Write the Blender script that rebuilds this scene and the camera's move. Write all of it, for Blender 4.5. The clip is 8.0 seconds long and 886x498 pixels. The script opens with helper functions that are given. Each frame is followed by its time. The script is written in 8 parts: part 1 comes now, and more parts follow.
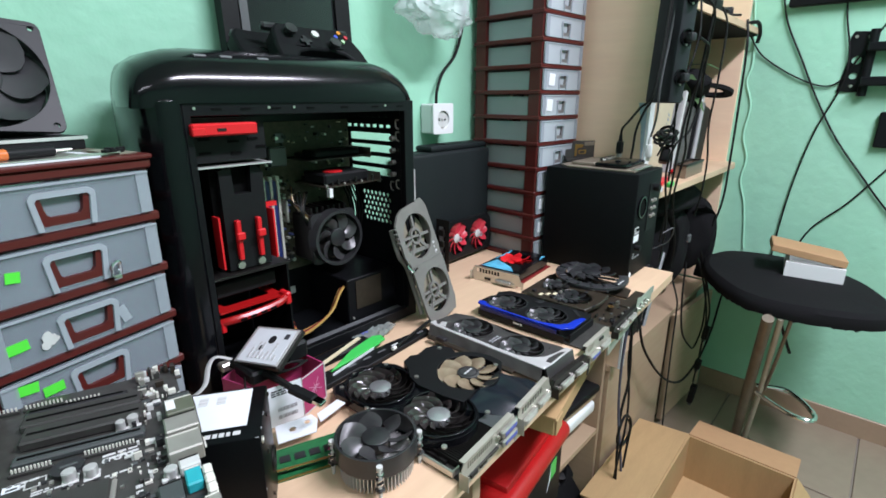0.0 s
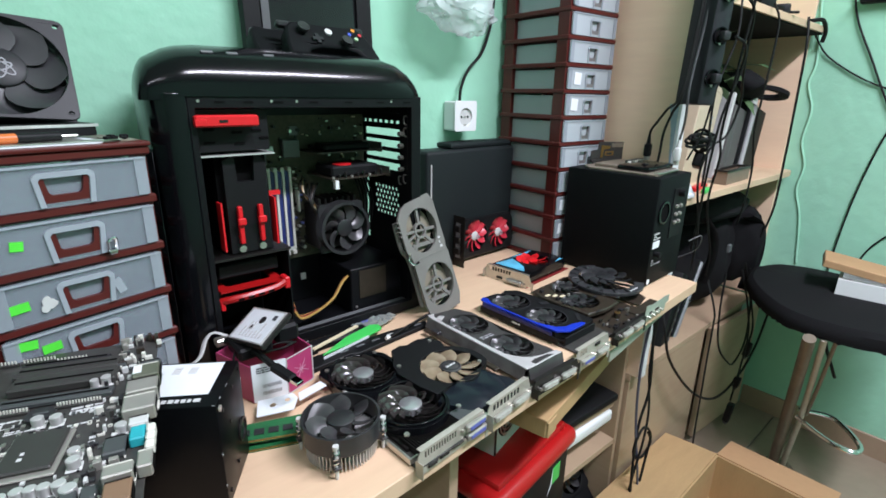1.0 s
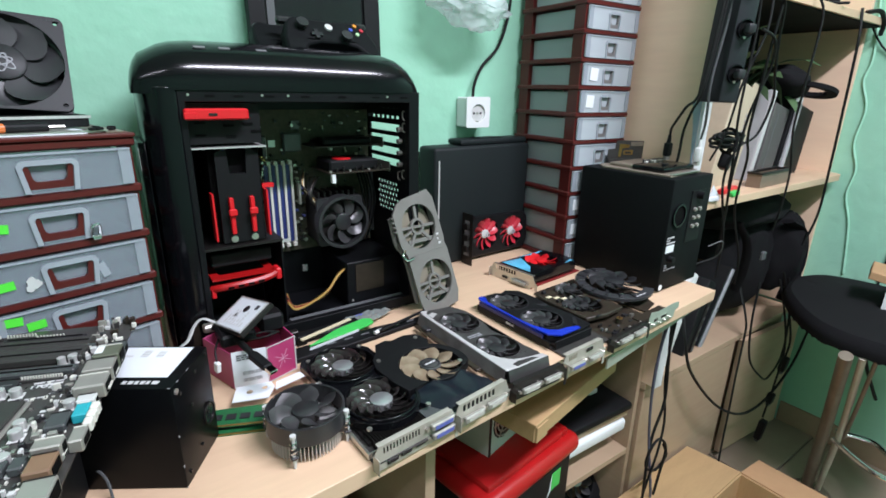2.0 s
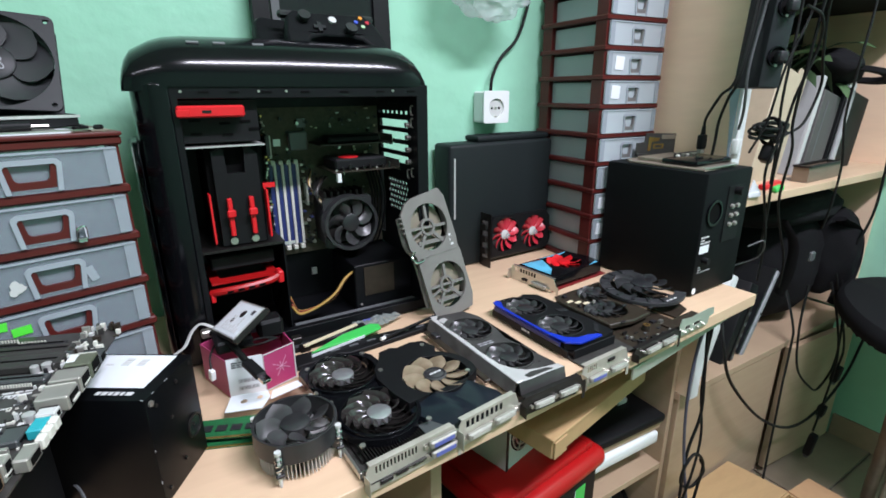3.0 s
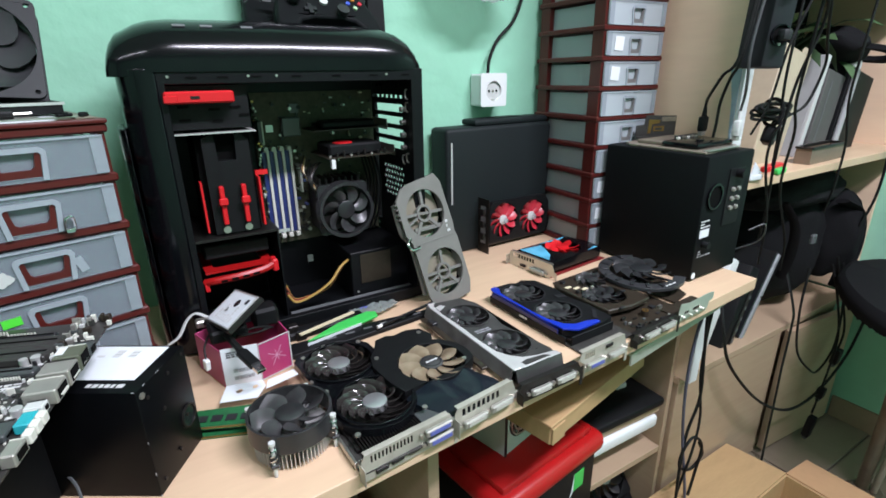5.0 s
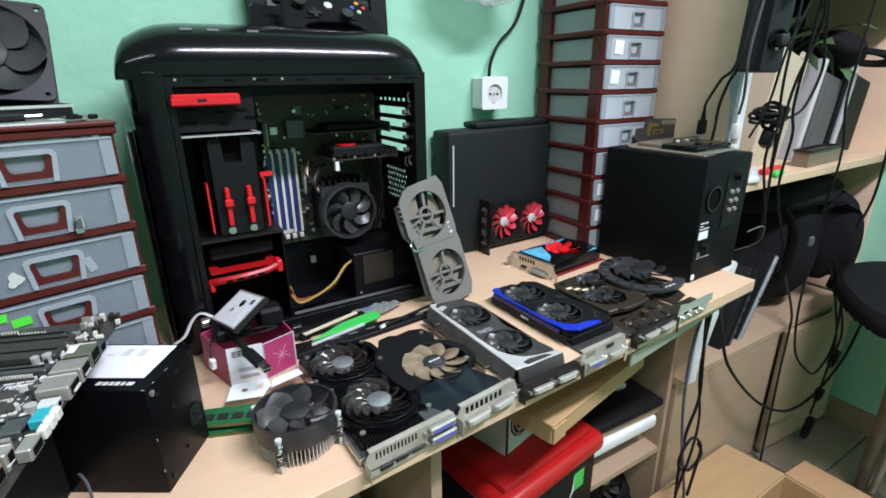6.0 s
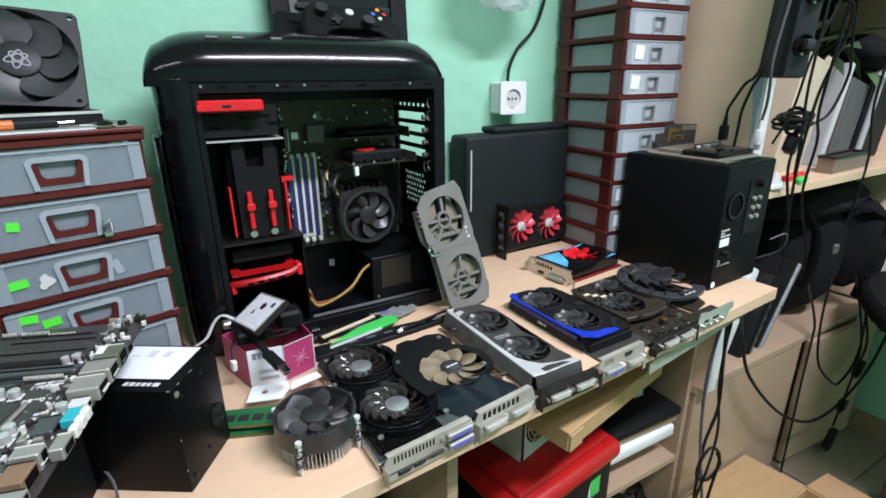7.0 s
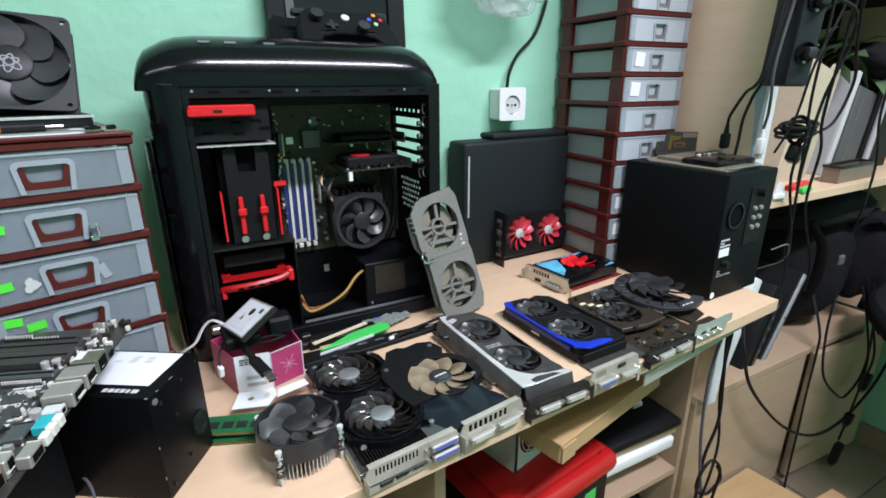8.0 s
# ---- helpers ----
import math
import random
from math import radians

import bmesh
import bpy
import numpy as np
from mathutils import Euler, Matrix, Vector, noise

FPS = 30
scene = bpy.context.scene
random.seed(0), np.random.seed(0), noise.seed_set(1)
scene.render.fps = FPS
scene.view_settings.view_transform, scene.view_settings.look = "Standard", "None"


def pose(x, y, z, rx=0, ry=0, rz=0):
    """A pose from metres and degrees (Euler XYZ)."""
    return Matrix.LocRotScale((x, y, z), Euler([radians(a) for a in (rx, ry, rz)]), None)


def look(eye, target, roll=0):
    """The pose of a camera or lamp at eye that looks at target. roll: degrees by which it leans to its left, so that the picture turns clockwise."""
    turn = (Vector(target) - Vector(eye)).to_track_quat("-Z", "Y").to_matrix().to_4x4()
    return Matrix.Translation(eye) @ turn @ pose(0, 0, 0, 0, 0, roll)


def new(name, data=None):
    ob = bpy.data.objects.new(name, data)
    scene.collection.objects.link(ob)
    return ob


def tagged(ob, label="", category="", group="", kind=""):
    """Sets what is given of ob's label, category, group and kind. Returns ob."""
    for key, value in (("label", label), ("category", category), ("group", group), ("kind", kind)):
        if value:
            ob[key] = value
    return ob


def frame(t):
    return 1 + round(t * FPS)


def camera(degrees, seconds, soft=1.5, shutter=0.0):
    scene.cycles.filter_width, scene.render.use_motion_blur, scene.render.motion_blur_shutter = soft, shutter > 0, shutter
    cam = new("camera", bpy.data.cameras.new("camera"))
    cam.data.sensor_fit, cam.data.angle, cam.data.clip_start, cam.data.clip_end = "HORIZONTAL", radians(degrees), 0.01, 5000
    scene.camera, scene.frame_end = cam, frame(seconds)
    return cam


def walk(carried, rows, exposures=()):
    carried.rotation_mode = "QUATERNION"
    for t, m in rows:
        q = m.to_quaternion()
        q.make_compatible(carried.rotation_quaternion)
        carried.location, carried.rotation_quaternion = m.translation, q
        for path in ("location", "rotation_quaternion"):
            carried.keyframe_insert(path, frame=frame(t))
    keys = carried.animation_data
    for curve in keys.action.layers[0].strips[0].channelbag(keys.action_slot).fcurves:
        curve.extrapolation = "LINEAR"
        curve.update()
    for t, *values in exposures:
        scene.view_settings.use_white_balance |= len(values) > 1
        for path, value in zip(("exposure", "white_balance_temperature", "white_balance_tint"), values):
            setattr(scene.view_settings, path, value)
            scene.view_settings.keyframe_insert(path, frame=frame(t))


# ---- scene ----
from mathutils.geometry import tessellate_polygon

cam = camera(84.2, 8.0, soft=1.7, shutter=0.0)
PATH = [
    (0, (0.088, 0.045, 1.126), (1.503, 1.329, 0.536), -0.0),
    (0.5, (0.106, 0.024, 1.13), (1.507, 1.324, 0.539), 0.1),
    (1, (0.144, -0.027, 1.127), (1.394, 1.414, 0.525), 1.0),
    (2.3, (0.233, -0.075, 1.126), (1.302, 1.5, 0.515), 0.9),
    (2.5, (0.246, -0.072, 1.122), (1.281, 1.528, 0.517), 0.6),
    (3, (0.269, -0.059, 1.113), (1.256, 1.57, 0.501), -0.3),
    (3.5, (0.274, -0.048, 1.102), (1.239, 1.578, 0.45), -0.8),
    (4, (0.278, -0.054, 1.105), (1.243, 1.562, 0.43), -0.8),
    (4.5, (0.283, -0.053, 1.111), (1.252, 1.562, 0.437), -0.9),
    (6, (0.271, -0.059, 1.114), (1.249, 1.555, 0.452), -0.7),
    (6.5, (0.271, -0.058, 1.116), (1.225, 1.572, 0.458), -0.8),
    (7, (0.266, -0.057, 1.119), (1.195, 1.589, 0.466), -0.7),
    (7.5, (0.274, -0.063, 1.124), (1.175, 1.602, 0.479), -0.6),
    (8, (0.289, -0.061, 1.121), (1.194, 1.605, 0.484), -0.3),
]
walk(cam, [(t, look(eye, target, roll)) for t, eye, target, roll in PATH], [(0, 0.0), (8, 0.0)])

# ---- light ----
world = bpy.data.worlds.new("world")
scene.world = world
world.use_nodes = True
world.node_tree.nodes["Background"].inputs[0].default_value = (0.75, 0.85, 0.9, 1)
world.node_tree.nodes["Background"].inputs[1].default_value = 0.05


def lamp(name, m, sx, sy, watts, color):
    d = bpy.data.lights.new(name, "AREA")
    d.shape, d.size, d.size_y, d.energy, d.color = "RECTANGLE", sx, sy, watts, color
    ob = new(name, d)
    ob.matrix_world = m
    return ob


COOL = (0.988, 0.973, 1.15)
lamp("ceiling_lamp_light", pose(1.0, -0.55, 2.44), 1.15, 0.12, 74, COOL)
# Weak second light, an unseen source added as fill from the left.
lamp("ceiling_lamp_light", pose(-0.75, -0.95, 2.44), 1.15, 0.12, 15, COOL)

# ---- materials ----


def mat(name, color, rough=0.5, metal=0.0, grain=0.0, scale=60.0, bump=0.0, bump_scale=None, stain=0.0, stain_scale=4.0,
        stain_color=None, spec=0.5, coat=0.0, trans=0.0, stretch=(1, 1, 1), rough_var=0.1, random_value=0.0, alpha=1.0, emit=0.0):
    """Principled material with grain (fine), stains (broad), relief and uneven gloss."""
    m = bpy.data.materials.new(name)
    m.use_nodes = True
    nt = m.node_tree
    b = nt.nodes["Principled BSDF"]
    L = nt.links.new
    col = (*color, 1)
    b.inputs["Base Color"].default_value = col
    b.inputs["Roughness"].default_value = rough
    b.inputs["Metallic"].default_value = metal
    b.inputs["Specular IOR Level"].default_value = spec
    b.inputs["Coat Weight"].default_value = coat
    b.inputs["Coat Roughness"].default_value = 0.08
    b.inputs["Transmission Weight"].default_value = trans
    b.inputs["Alpha"].default_value = alpha
    if emit:
        b.inputs["Emission Color"].default_value = col
        b.inputs["Emission Strength"].default_value = emit
    tc = nt.nodes.new("ShaderNodeTexCoord")
    mp = nt.nodes.new("ShaderNodeMapping")
    mp.inputs["Scale"].default_value = stretch
    L(tc.outputs["Object"], mp.inputs["Vector"])
    n1 = nt.nodes.new("ShaderNodeTexNoise")
    n1.inputs["Scale"].default_value, n1.inputs["Detail"].default_value = scale, 6
    L(mp.outputs[0], n1.inputs["Vector"])
    n2 = nt.nodes.new("ShaderNodeTexNoise")
    n2.inputs["Scale"].default_value, n2.inputs["Detail"].default_value = stain_scale, 5
    L(mp.outputs[0], n2.inputs["Vector"])
    last = None
    if grain or stain or random_value:
        mix = nt.nodes.new("ShaderNodeMix")
        mix.data_type = "RGBA"
        mix.inputs[6].default_value = tuple(max(c * (1 - grain), 0) for c in color) + (1,)
        mix.inputs[7].default_value = tuple(min(c * (1 + grain), 1) for c in color) + (1,)
        L(n1.outputs["Fac"], mix.inputs[0])
        last = mix.outputs[2]
        if stain:
            r = nt.nodes.new("ShaderNodeValToRGB")
            r.color_ramp.elements[0].position, r.color_ramp.elements[1].position = 0.45, 0.7
            L(n2.outputs["Fac"], r.inputs[0])
            mul = nt.nodes.new("ShaderNodeMath")
            mul.operation = "MULTIPLY"
            mul.inputs[1].default_value = stain
            L(r.outputs[0], mul.inputs[0])
            mx = nt.nodes.new("ShaderNodeMix")
            mx.data_type = "RGBA"
            L(mul.outputs[0], mx.inputs[0])
            L(last, mx.inputs[6])
            mx.inputs[7].default_value = (*(stain_color or [c * 0.6 for c in color]), 1)
            last = mx.outputs[2]
        if random_value:
            oi = nt.nodes.new("ShaderNodeObjectInfo")
            hv = nt.nodes.new("ShaderNodeHueSaturation")
            mr = nt.nodes.new("ShaderNodeMapRange")
            mr.inputs[3].default_value, mr.inputs[4].default_value = 1 - random_value, 1 + random_value
            L(oi.outputs["Random"], mr.inputs[0])
            L(mr.outputs[0], hv.inputs["Value"])
            L(last, hv.inputs["Color"])
            last = hv.outputs[0]
        L(last, b.inputs["Base Color"])
    if rough_var:
        mr = nt.nodes.new("ShaderNodeMapRange")
        mr.inputs[3].default_value, mr.inputs[4].default_value = max(rough - rough_var, 0.02), min(rough + rough_var, 1)
        L(n2.outputs["Fac"], mr.inputs[0])
        L(mr.outputs[0], b.inputs["Roughness"])
    if bump:
        nb = n1
        if bump_scale:
            nb = nt.nodes.new("ShaderNodeTexNoise")
            nb.inputs["Scale"].default_value, nb.inputs["Detail"].default_value = bump_scale, 4
            L(mp.outputs[0], nb.inputs["Vector"])
        bp = nt.nodes.new("ShaderNodeBump")
        bp.inputs["Strength"].default_value, bp.inputs["Distance"].default_value = bump, 0.004
        L(nb.outputs["Fac"], bp.inputs["Height"])
        L(bp.outputs[0], b.inputs["Normal"])
    return m


GREEN_WALL = mat("green_plaster", (0.31, 0.62, 0.445), 0.55, grain=0.06, scale=25, bump=0.8, bump_scale=19, stain=0.22, stain_scale=1.6, stain_color=(0.37, 0.66, 0.5))
CEILING = mat("ceiling_paint", (0.75, 0.76, 0.72), 0.8, grain=0.03)
FLOOR_TILE = mat("floor_tile", (0.25, 0.2, 0.145), 0.35, grain=0.12, scale=30, stain=0.3, stain_scale=3)
GROUT = mat("grout", (0.2, 0.17, 0.14), 0.9, grain=0.2)
BASE_TILE = mat("skirting_tile", (0.36, 0.25, 0.17), 0.4, grain=0.1, stain=0.2)
# Darker copy of the desk laminate, its colour holding the shade low down.
SHADED_WOOD = mat("beige_laminate_shaded", (0.41, 0.295, 0.195), 0.42, grain=0.09, scale=18, stretch=(1, 1, 9), stain=0.3, stain_scale=5, stain_color=(0.36, 0.25, 0.16), bump=0.03)
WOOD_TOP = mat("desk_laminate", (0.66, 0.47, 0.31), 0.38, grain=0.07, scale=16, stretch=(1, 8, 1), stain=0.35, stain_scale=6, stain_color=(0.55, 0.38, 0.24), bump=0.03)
RAW_EDGE = mat("panel_edge_white", (0.66, 0.68, 0.68), 0.45, grain=0.05)
BROWN = mat("brown_plastic", (0.085, 0.0125, 0.0105), 0.36, grain=0.12, scale=40, stain=0.25, stain_scale=9, spec=0.35)
CLEAR = mat("frosted_plastic", (0.30, 0.345, 0.385), 0.28, grain=0.03, scale=12, alpha=0.44, stain=0.5, stain_scale=6, stain_color=(0.21, 0.245, 0.275))
# Lighter copy of CLEAR; the tall tower's stronger light is in its colour.
LIT_FROSTED = mat("lit_frosted_plastic", (0.56, 0.62, 0.65), 0.32, grain=0.03, scale=12, alpha=0.58, stain=0.35, stain_scale=7, stain_color=(0.46, 0.51, 0.53))
CLEAR_BACK = mat("frosted_inner", (0.2, 0.19, 0.18), 0.4, grain=0.15, scale=20, alpha=0.7, stain=0.4, stain_scale=30)
CLEAR_RIM = mat("frosted_rim", (0.42, 0.47, 0.51), 0.35, alpha=0.62, grain=0.04)
CLEAR_BAND = mat("frosted_band", (0.38, 0.43, 0.47), 0.4, alpha=0.55, grain=0.06, stain=0.2, stain_scale=9)
INNER_BOARD = mat("inner_circuit_board", (0.085, 0.078, 0.055), 0.55, grain=0.5, scale=150, spec=0.15)
DULL_IVORY = mat("aged_connector", (0.42, 0.41, 0.36), 0.5, grain=0.1)
IVORY = mat("ivory_connector", (0.66, 0.65, 0.58), 0.45, grain=0.05)
RECESS = mat("recess_black", (0.002, 0.002, 0.002), 0.8, spec=0.1)
SLATE = mat("slate_strip_plastic", (0.012, 0.014, 0.017), 0.55, grain=0.15, scale=80, spec=0.4)
BLACK_GLOSS = mat("black_gloss_plastic", (0.0036, 0.004, 0.005), 0.15, coat=0.0, rough_var=0.06, spec=0.3)
BLACK_STEEL = mat("black_painted_steel", (0.0046, 0.005, 0.006), 0.4, grain=0.3, scale=200, bump=0.02, rough_var=0.08, spec=0.22)
BLACK_MATT = mat("black_matt_plastic", (0.006, 0.0064, 0.007), 0.55, grain=0.3, scale=90, bump=0.03, spec=0.22)
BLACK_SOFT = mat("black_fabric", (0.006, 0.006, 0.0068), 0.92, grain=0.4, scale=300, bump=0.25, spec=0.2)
BLACK_VINYL = mat("black_vinyl_wrap", (0.0045, 0.0055, 0.006), 0.6, grain=0.3, scale=120, bump=0.05, spec=0.12)
CONSOLE = mat("console_black", (0.012, 0.016, 0.0165), 0.55, grain=0.2, scale=200, bump=0.02, spec=0.2)
RED = mat("red_plastic", (0.62, 0.012, 0.018), 0.34, grain=0.08, scale=50)
FAN_RED = mat("rosy_red_fan_plastic", (0.52, 0.03, 0.05), 0.35, grain=0.1, scale=50)
RED_BIN = mat("red_bin_plastic", (0.38, 0.008, 0.009), 0.3, grain=0.06, scale=20, stain=0.15, stain_scale=5)
BLUE = mat("blue_plastic", (0.009, 0.034, 0.42), 0.26, grain=0.05)
SILVER_P = mat("silver_plastic", (0.66, 0.65, 0.64), 0.22, metal=0.35, grain=0.08, stain=0.3, stain_scale=25, stain_color=(0.42, 0.41, 0.39))
STEEL = mat("zinc_steel", (0.62, 0.6, 0.55), 0.32, metal=0.9, grain=0.08, scale=80, stain=0.25, stain_scale=12)
ALU = mat("aluminium", (0.66, 0.655, 0.64), 0.34, metal=0.55, grain=0.06, scale=120)
CHROME = mat("chrome", (0.75, 0.76, 0.77), 0.12, metal=1.0)
DARK_METAL = mat("dark_metal", (0.035, 0.032, 0.03), 0.4, metal=0.7, grain=0.2)
PCB_DARK = mat("dark_circuit_board", (0.04, 0.038, 0.035), 0.45, grain=0.5, scale=150, coat=0.2)
PCB_GREEN = mat("green_circuit_board", (0.015, 0.12, 0.04), 0.4, grain=0.4, scale=150)
PCB_BROWN = mat("brown_circuit_board", (0.028, 0.021, 0.014), 0.42, grain=0.4, scale=120)
CHIP = mat("chip_black", (0.02, 0.02, 0.022), 0.4)
CREAM = mat("cream_plastic", (0.7, 0.62, 0.42), 0.45, grain=0.05)
WHITE = mat("white_plastic", (0.75, 0.77, 0.76), 0.4, grain=0.03)
PAPER = mat("white_paper_label", (0.74, 0.77, 0.8), 0.6, grain=0.04, stain=0.12, stain_scale=20)
INK = mat("dark_ink", (0.05, 0.05, 0.06), 0.6)
GREY_INK = mat("grey_ink", (0.3, 0.3, 0.32), 0.6)
PALE_INK = mat("pale_ink", (0.6, 0.6, 0.6), 0.5)
GREY_SHROUD = mat("grey_painted_plastic", (0.17, 0.165, 0.15), 0.5, grain=0.12, scale=60, stain=0.35, stain_scale=14, stain_color=(0.1, 0.095, 0.08))
TAN_BLADE = mat("dusty_smoked_blade", (0.2, 0.155, 0.1), 0.22, grain=0.2, stain=0.4, stain_scale=30, stain_color=(0.42, 0.35, 0.25))
GREY_BLADE = mat("dusty_dark_blade", (0.036, 0.036, 0.037), 0.35, grain=0.25, scale=60, stain=0.4, stain_scale=20, stain_color=(0.12, 0.12, 0.115))
FAN_BLACK = mat("fan_black", (0.02, 0.021, 0.022), 0.38, grain=0.25, scale=70, stain=0.4, stain_scale=20, stain_color=(0.05, 0.05, 0.05))
FAN_GREY = mat("fan_charcoal", (0.015, 0.016, 0.0175), 0.5, grain=0.1, scale=70, stain=0.3, stain_scale=9, stain_color=(0.035, 0.036, 0.038), spec=0.35)
GLOSS_BLADE = mat("glossy_black_blade", (0.03, 0.027, 0.025), 0.14, coat=0.3, grain=0.2)
FAN_BLADE = mat("fan_blade_charcoal", (0.028, 0.029, 0.031), 0.42, grain=0.1, scale=70, stain=0.25, stain_scale=9, stain_color=(0.055, 0.056, 0.058), spec=0.5)
PLATE_STEEL = mat("dull_plated_steel", (0.50, 0.48, 0.41), 0.36, metal=0.4, grain=0.12, scale=80, stain=0.4, stain_scale=25, stain_color=(0.24, 0.23, 0.18))
SLOT_GREY = mat("slot_dark_grey", (0.035, 0.034, 0.031), 0.45, grain=0.15, scale=60)
SLOT_BLUE = mat("slot_slate_grey", (0.055, 0.062, 0.062), 0.4, grain=0.15, scale=60)
DULL_TAN = mat("stained_tan_metal", (0.23, 0.195, 0.15), 0.45, metal=0.2, grain=0.2, scale=80, stain=0.5, stain_scale=30, stain_color=(0.12, 0.1, 0.075))
PORT_METAL = mat("port_shell_metal", (0.38, 0.37, 0.33), 0.38, metal=0.5, grain=0.15, stain=0.4, stain_scale=60, stain_color=(0.36, 0.35, 0.31))
LIME = mat("lime_green_sticker", (0.09, 0.72, 0.05), 0.5, grain=0.05)
GREEN_CARD = mat("green_plastic", (0.05, 0.5, 0.09), 0.4, grain=0.08)
MAGENTA = mat("magenta_print", (0.38, 0.04, 0.13), 0.4, grain=0.2, scale=30, stain=0.3, stain_scale=12, stain_color=(0.5, 0.1, 0.24))
CARD = mat("brown_cardboard", (0.42, 0.275, 0.13), 0.75, grain=0.1, scale=50, stretch=(1, 6, 1), stain=0.2, stain_scale=5, bump=0.04)
CARD_IN = mat("cardboard_inside", (0.42, 0.25, 0.125), 0.8, grain=0.08, scale=50, stain=0.2)
TEAL = mat("teal_plastic", (0.02, 0.35, 0.4), 0.4)
BLUE_PORT = mat("blue_connector", (0.1, 0.12, 0.36), 0.4)
CYAN_PRINT = mat("cyan_print", (0.12, 0.5, 0.72), 0.35, grain=0.2, stain=0.4, stain_scale=25, stain_color=(0.02, 0.05, 0.1))
SMOKE_BLUE = mat("smoked_dark_shroud", (0.008, 0.012, 0.017), 0.3, grain=0.3, scale=40, coat=0.1, spec=0.35)
COPPER = mat("copper_gold", (0.65, 0.4, 0.13), 0.3, metal=0.9)
YELLOW_W = mat("yellow_wire", (0.4, 0.24, 0.06), 0.5)
RED_W = mat("red_wire", (0.28, 0.05, 0.03), 0.5)
CABLE = mat("black_cable", (0.008, 0.0085, 0.008), 0.55, grain=0.2, spec=0.2)
GREY_CABLE = mat("grey_cable", (0.075, 0.08, 0.082), 0.5)
PLASTIC_BAG = mat("white_film_bag", (0.7, 0.76, 0.76), 0.25, alpha=0.42, bump=0.6, bump_scale=40, grain=0.08, stain=0.4, stain_scale=20, stain_color=(0.5, 0.56, 0.56))
FOIL = mat("antistatic_film", (0.35, 0.4, 0.38), 0.2, trans=0.5, grain=0.1)
WORN_PAINT = mat("worn_stool_paint", (0.2, 0.165, 0.125), 0.42, metal=0.45, grain=0.3, scale=30, stain=0.6, stain_scale=9, stain_color=(0.12, 0.08, 0.05))
SCREEN = mat("dark_screen", (0.012, 0.013, 0.014), 0.2, rough_var=0.03)
PALE_BOX = mat("pale_box", (0.55, 0.56, 0.54), 0.5, grain=0.05)
GREY_BOOK = mat("grey_box_spine", (0.12, 0.125, 0.13), 0.45, grain=0.08)
BEIGE_BOOK = mat("beige_box", (0.5, 0.42, 0.3), 0.6, grain=0.1)
GREEN_DARK = mat("dark_green_net", (0.02, 0.05, 0.02), 0.7, grain=0.4)
MINT_METAL = mat("pale_metal_rail", (0.45, 0.5, 0.42), 0.4, metal=0.5, grain=0.1)
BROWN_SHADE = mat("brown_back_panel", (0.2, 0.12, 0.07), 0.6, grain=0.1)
HUB_SILVER = mat("brushed_hub_sticker", (0.5, 0.51, 0.52), 0.32, metal=0.75, grain=0.15, scale=90, stretch=(1, 12, 1))
PINK_PRINT = mat("pink_print", (0.6, 0.3, 0.42), 0.4)
# Brighter copy of the beige laminate; light on the upright panels is coloured in.
LIT_WOOD = mat("beige_laminate_lit", (0.80, 0.585, 0.41), 0.4, grain=0.07, scale=14, stretch=(1, 1, 7), stain=0.3, stain_scale=4, stain_color=(0.74, 0.50, 0.35), bump=0.03)
UNDERSHELF_SHADE = mat("undershelf_shade", (0.006, 0.006, 0.005), 0.8, grain=0.3, spec=0.15)
NAVY = mat("navy_slot", (0.02, 0.03, 0.14), 0.4)

# ---- shapes ----
I4 = Matrix.Identity(4)


def B():
    return bmesh.new()


def box(bm, x0, y0, z0, x1, y1, z1, m=None, bev=0.0, seg=1):
    g = bmesh.ops.create_cube(bm, size=1.0)["verts"]
    t = Matrix.Translation(((x0 + x1) / 2, (y0 + y1) / 2, (z0 + z1) / 2)) @ Matrix.Diagonal((abs(x1 - x0), abs(y1 - y0), abs(z1 - z0), 1))
    bmesh.ops.transform(bm, matrix=t, verts=g)
    if bev:
        ed = list({e for v in g for e in v.link_edges})
        r = bmesh.ops.bevel(bm, geom=ed, offset=bev, segments=seg, affect="EDGES", profile=0.5)
        g = list({v for f in r["faces"] for v in f.verts} | {v for v in g if v.is_valid})
    if m is not None:
        bmesh.ops.transform(bm, matrix=m, verts=g)
    return bm


def cyl(bm, r, z0, z1, m=None, seg=24, r2=None, x=0.0, y=0.0):
    g = bmesh.ops.create_cone(bm, cap_ends=True, segments=seg, radius1=r, radius2=r if r2 is None else r2, depth=z1 - z0)["verts"]
    t = Matrix.Translation((x, y, (z0 + z1) / 2))
    bmesh.ops.transform(bm, matrix=t if m is None else m @ t, verts=g)
    return bm


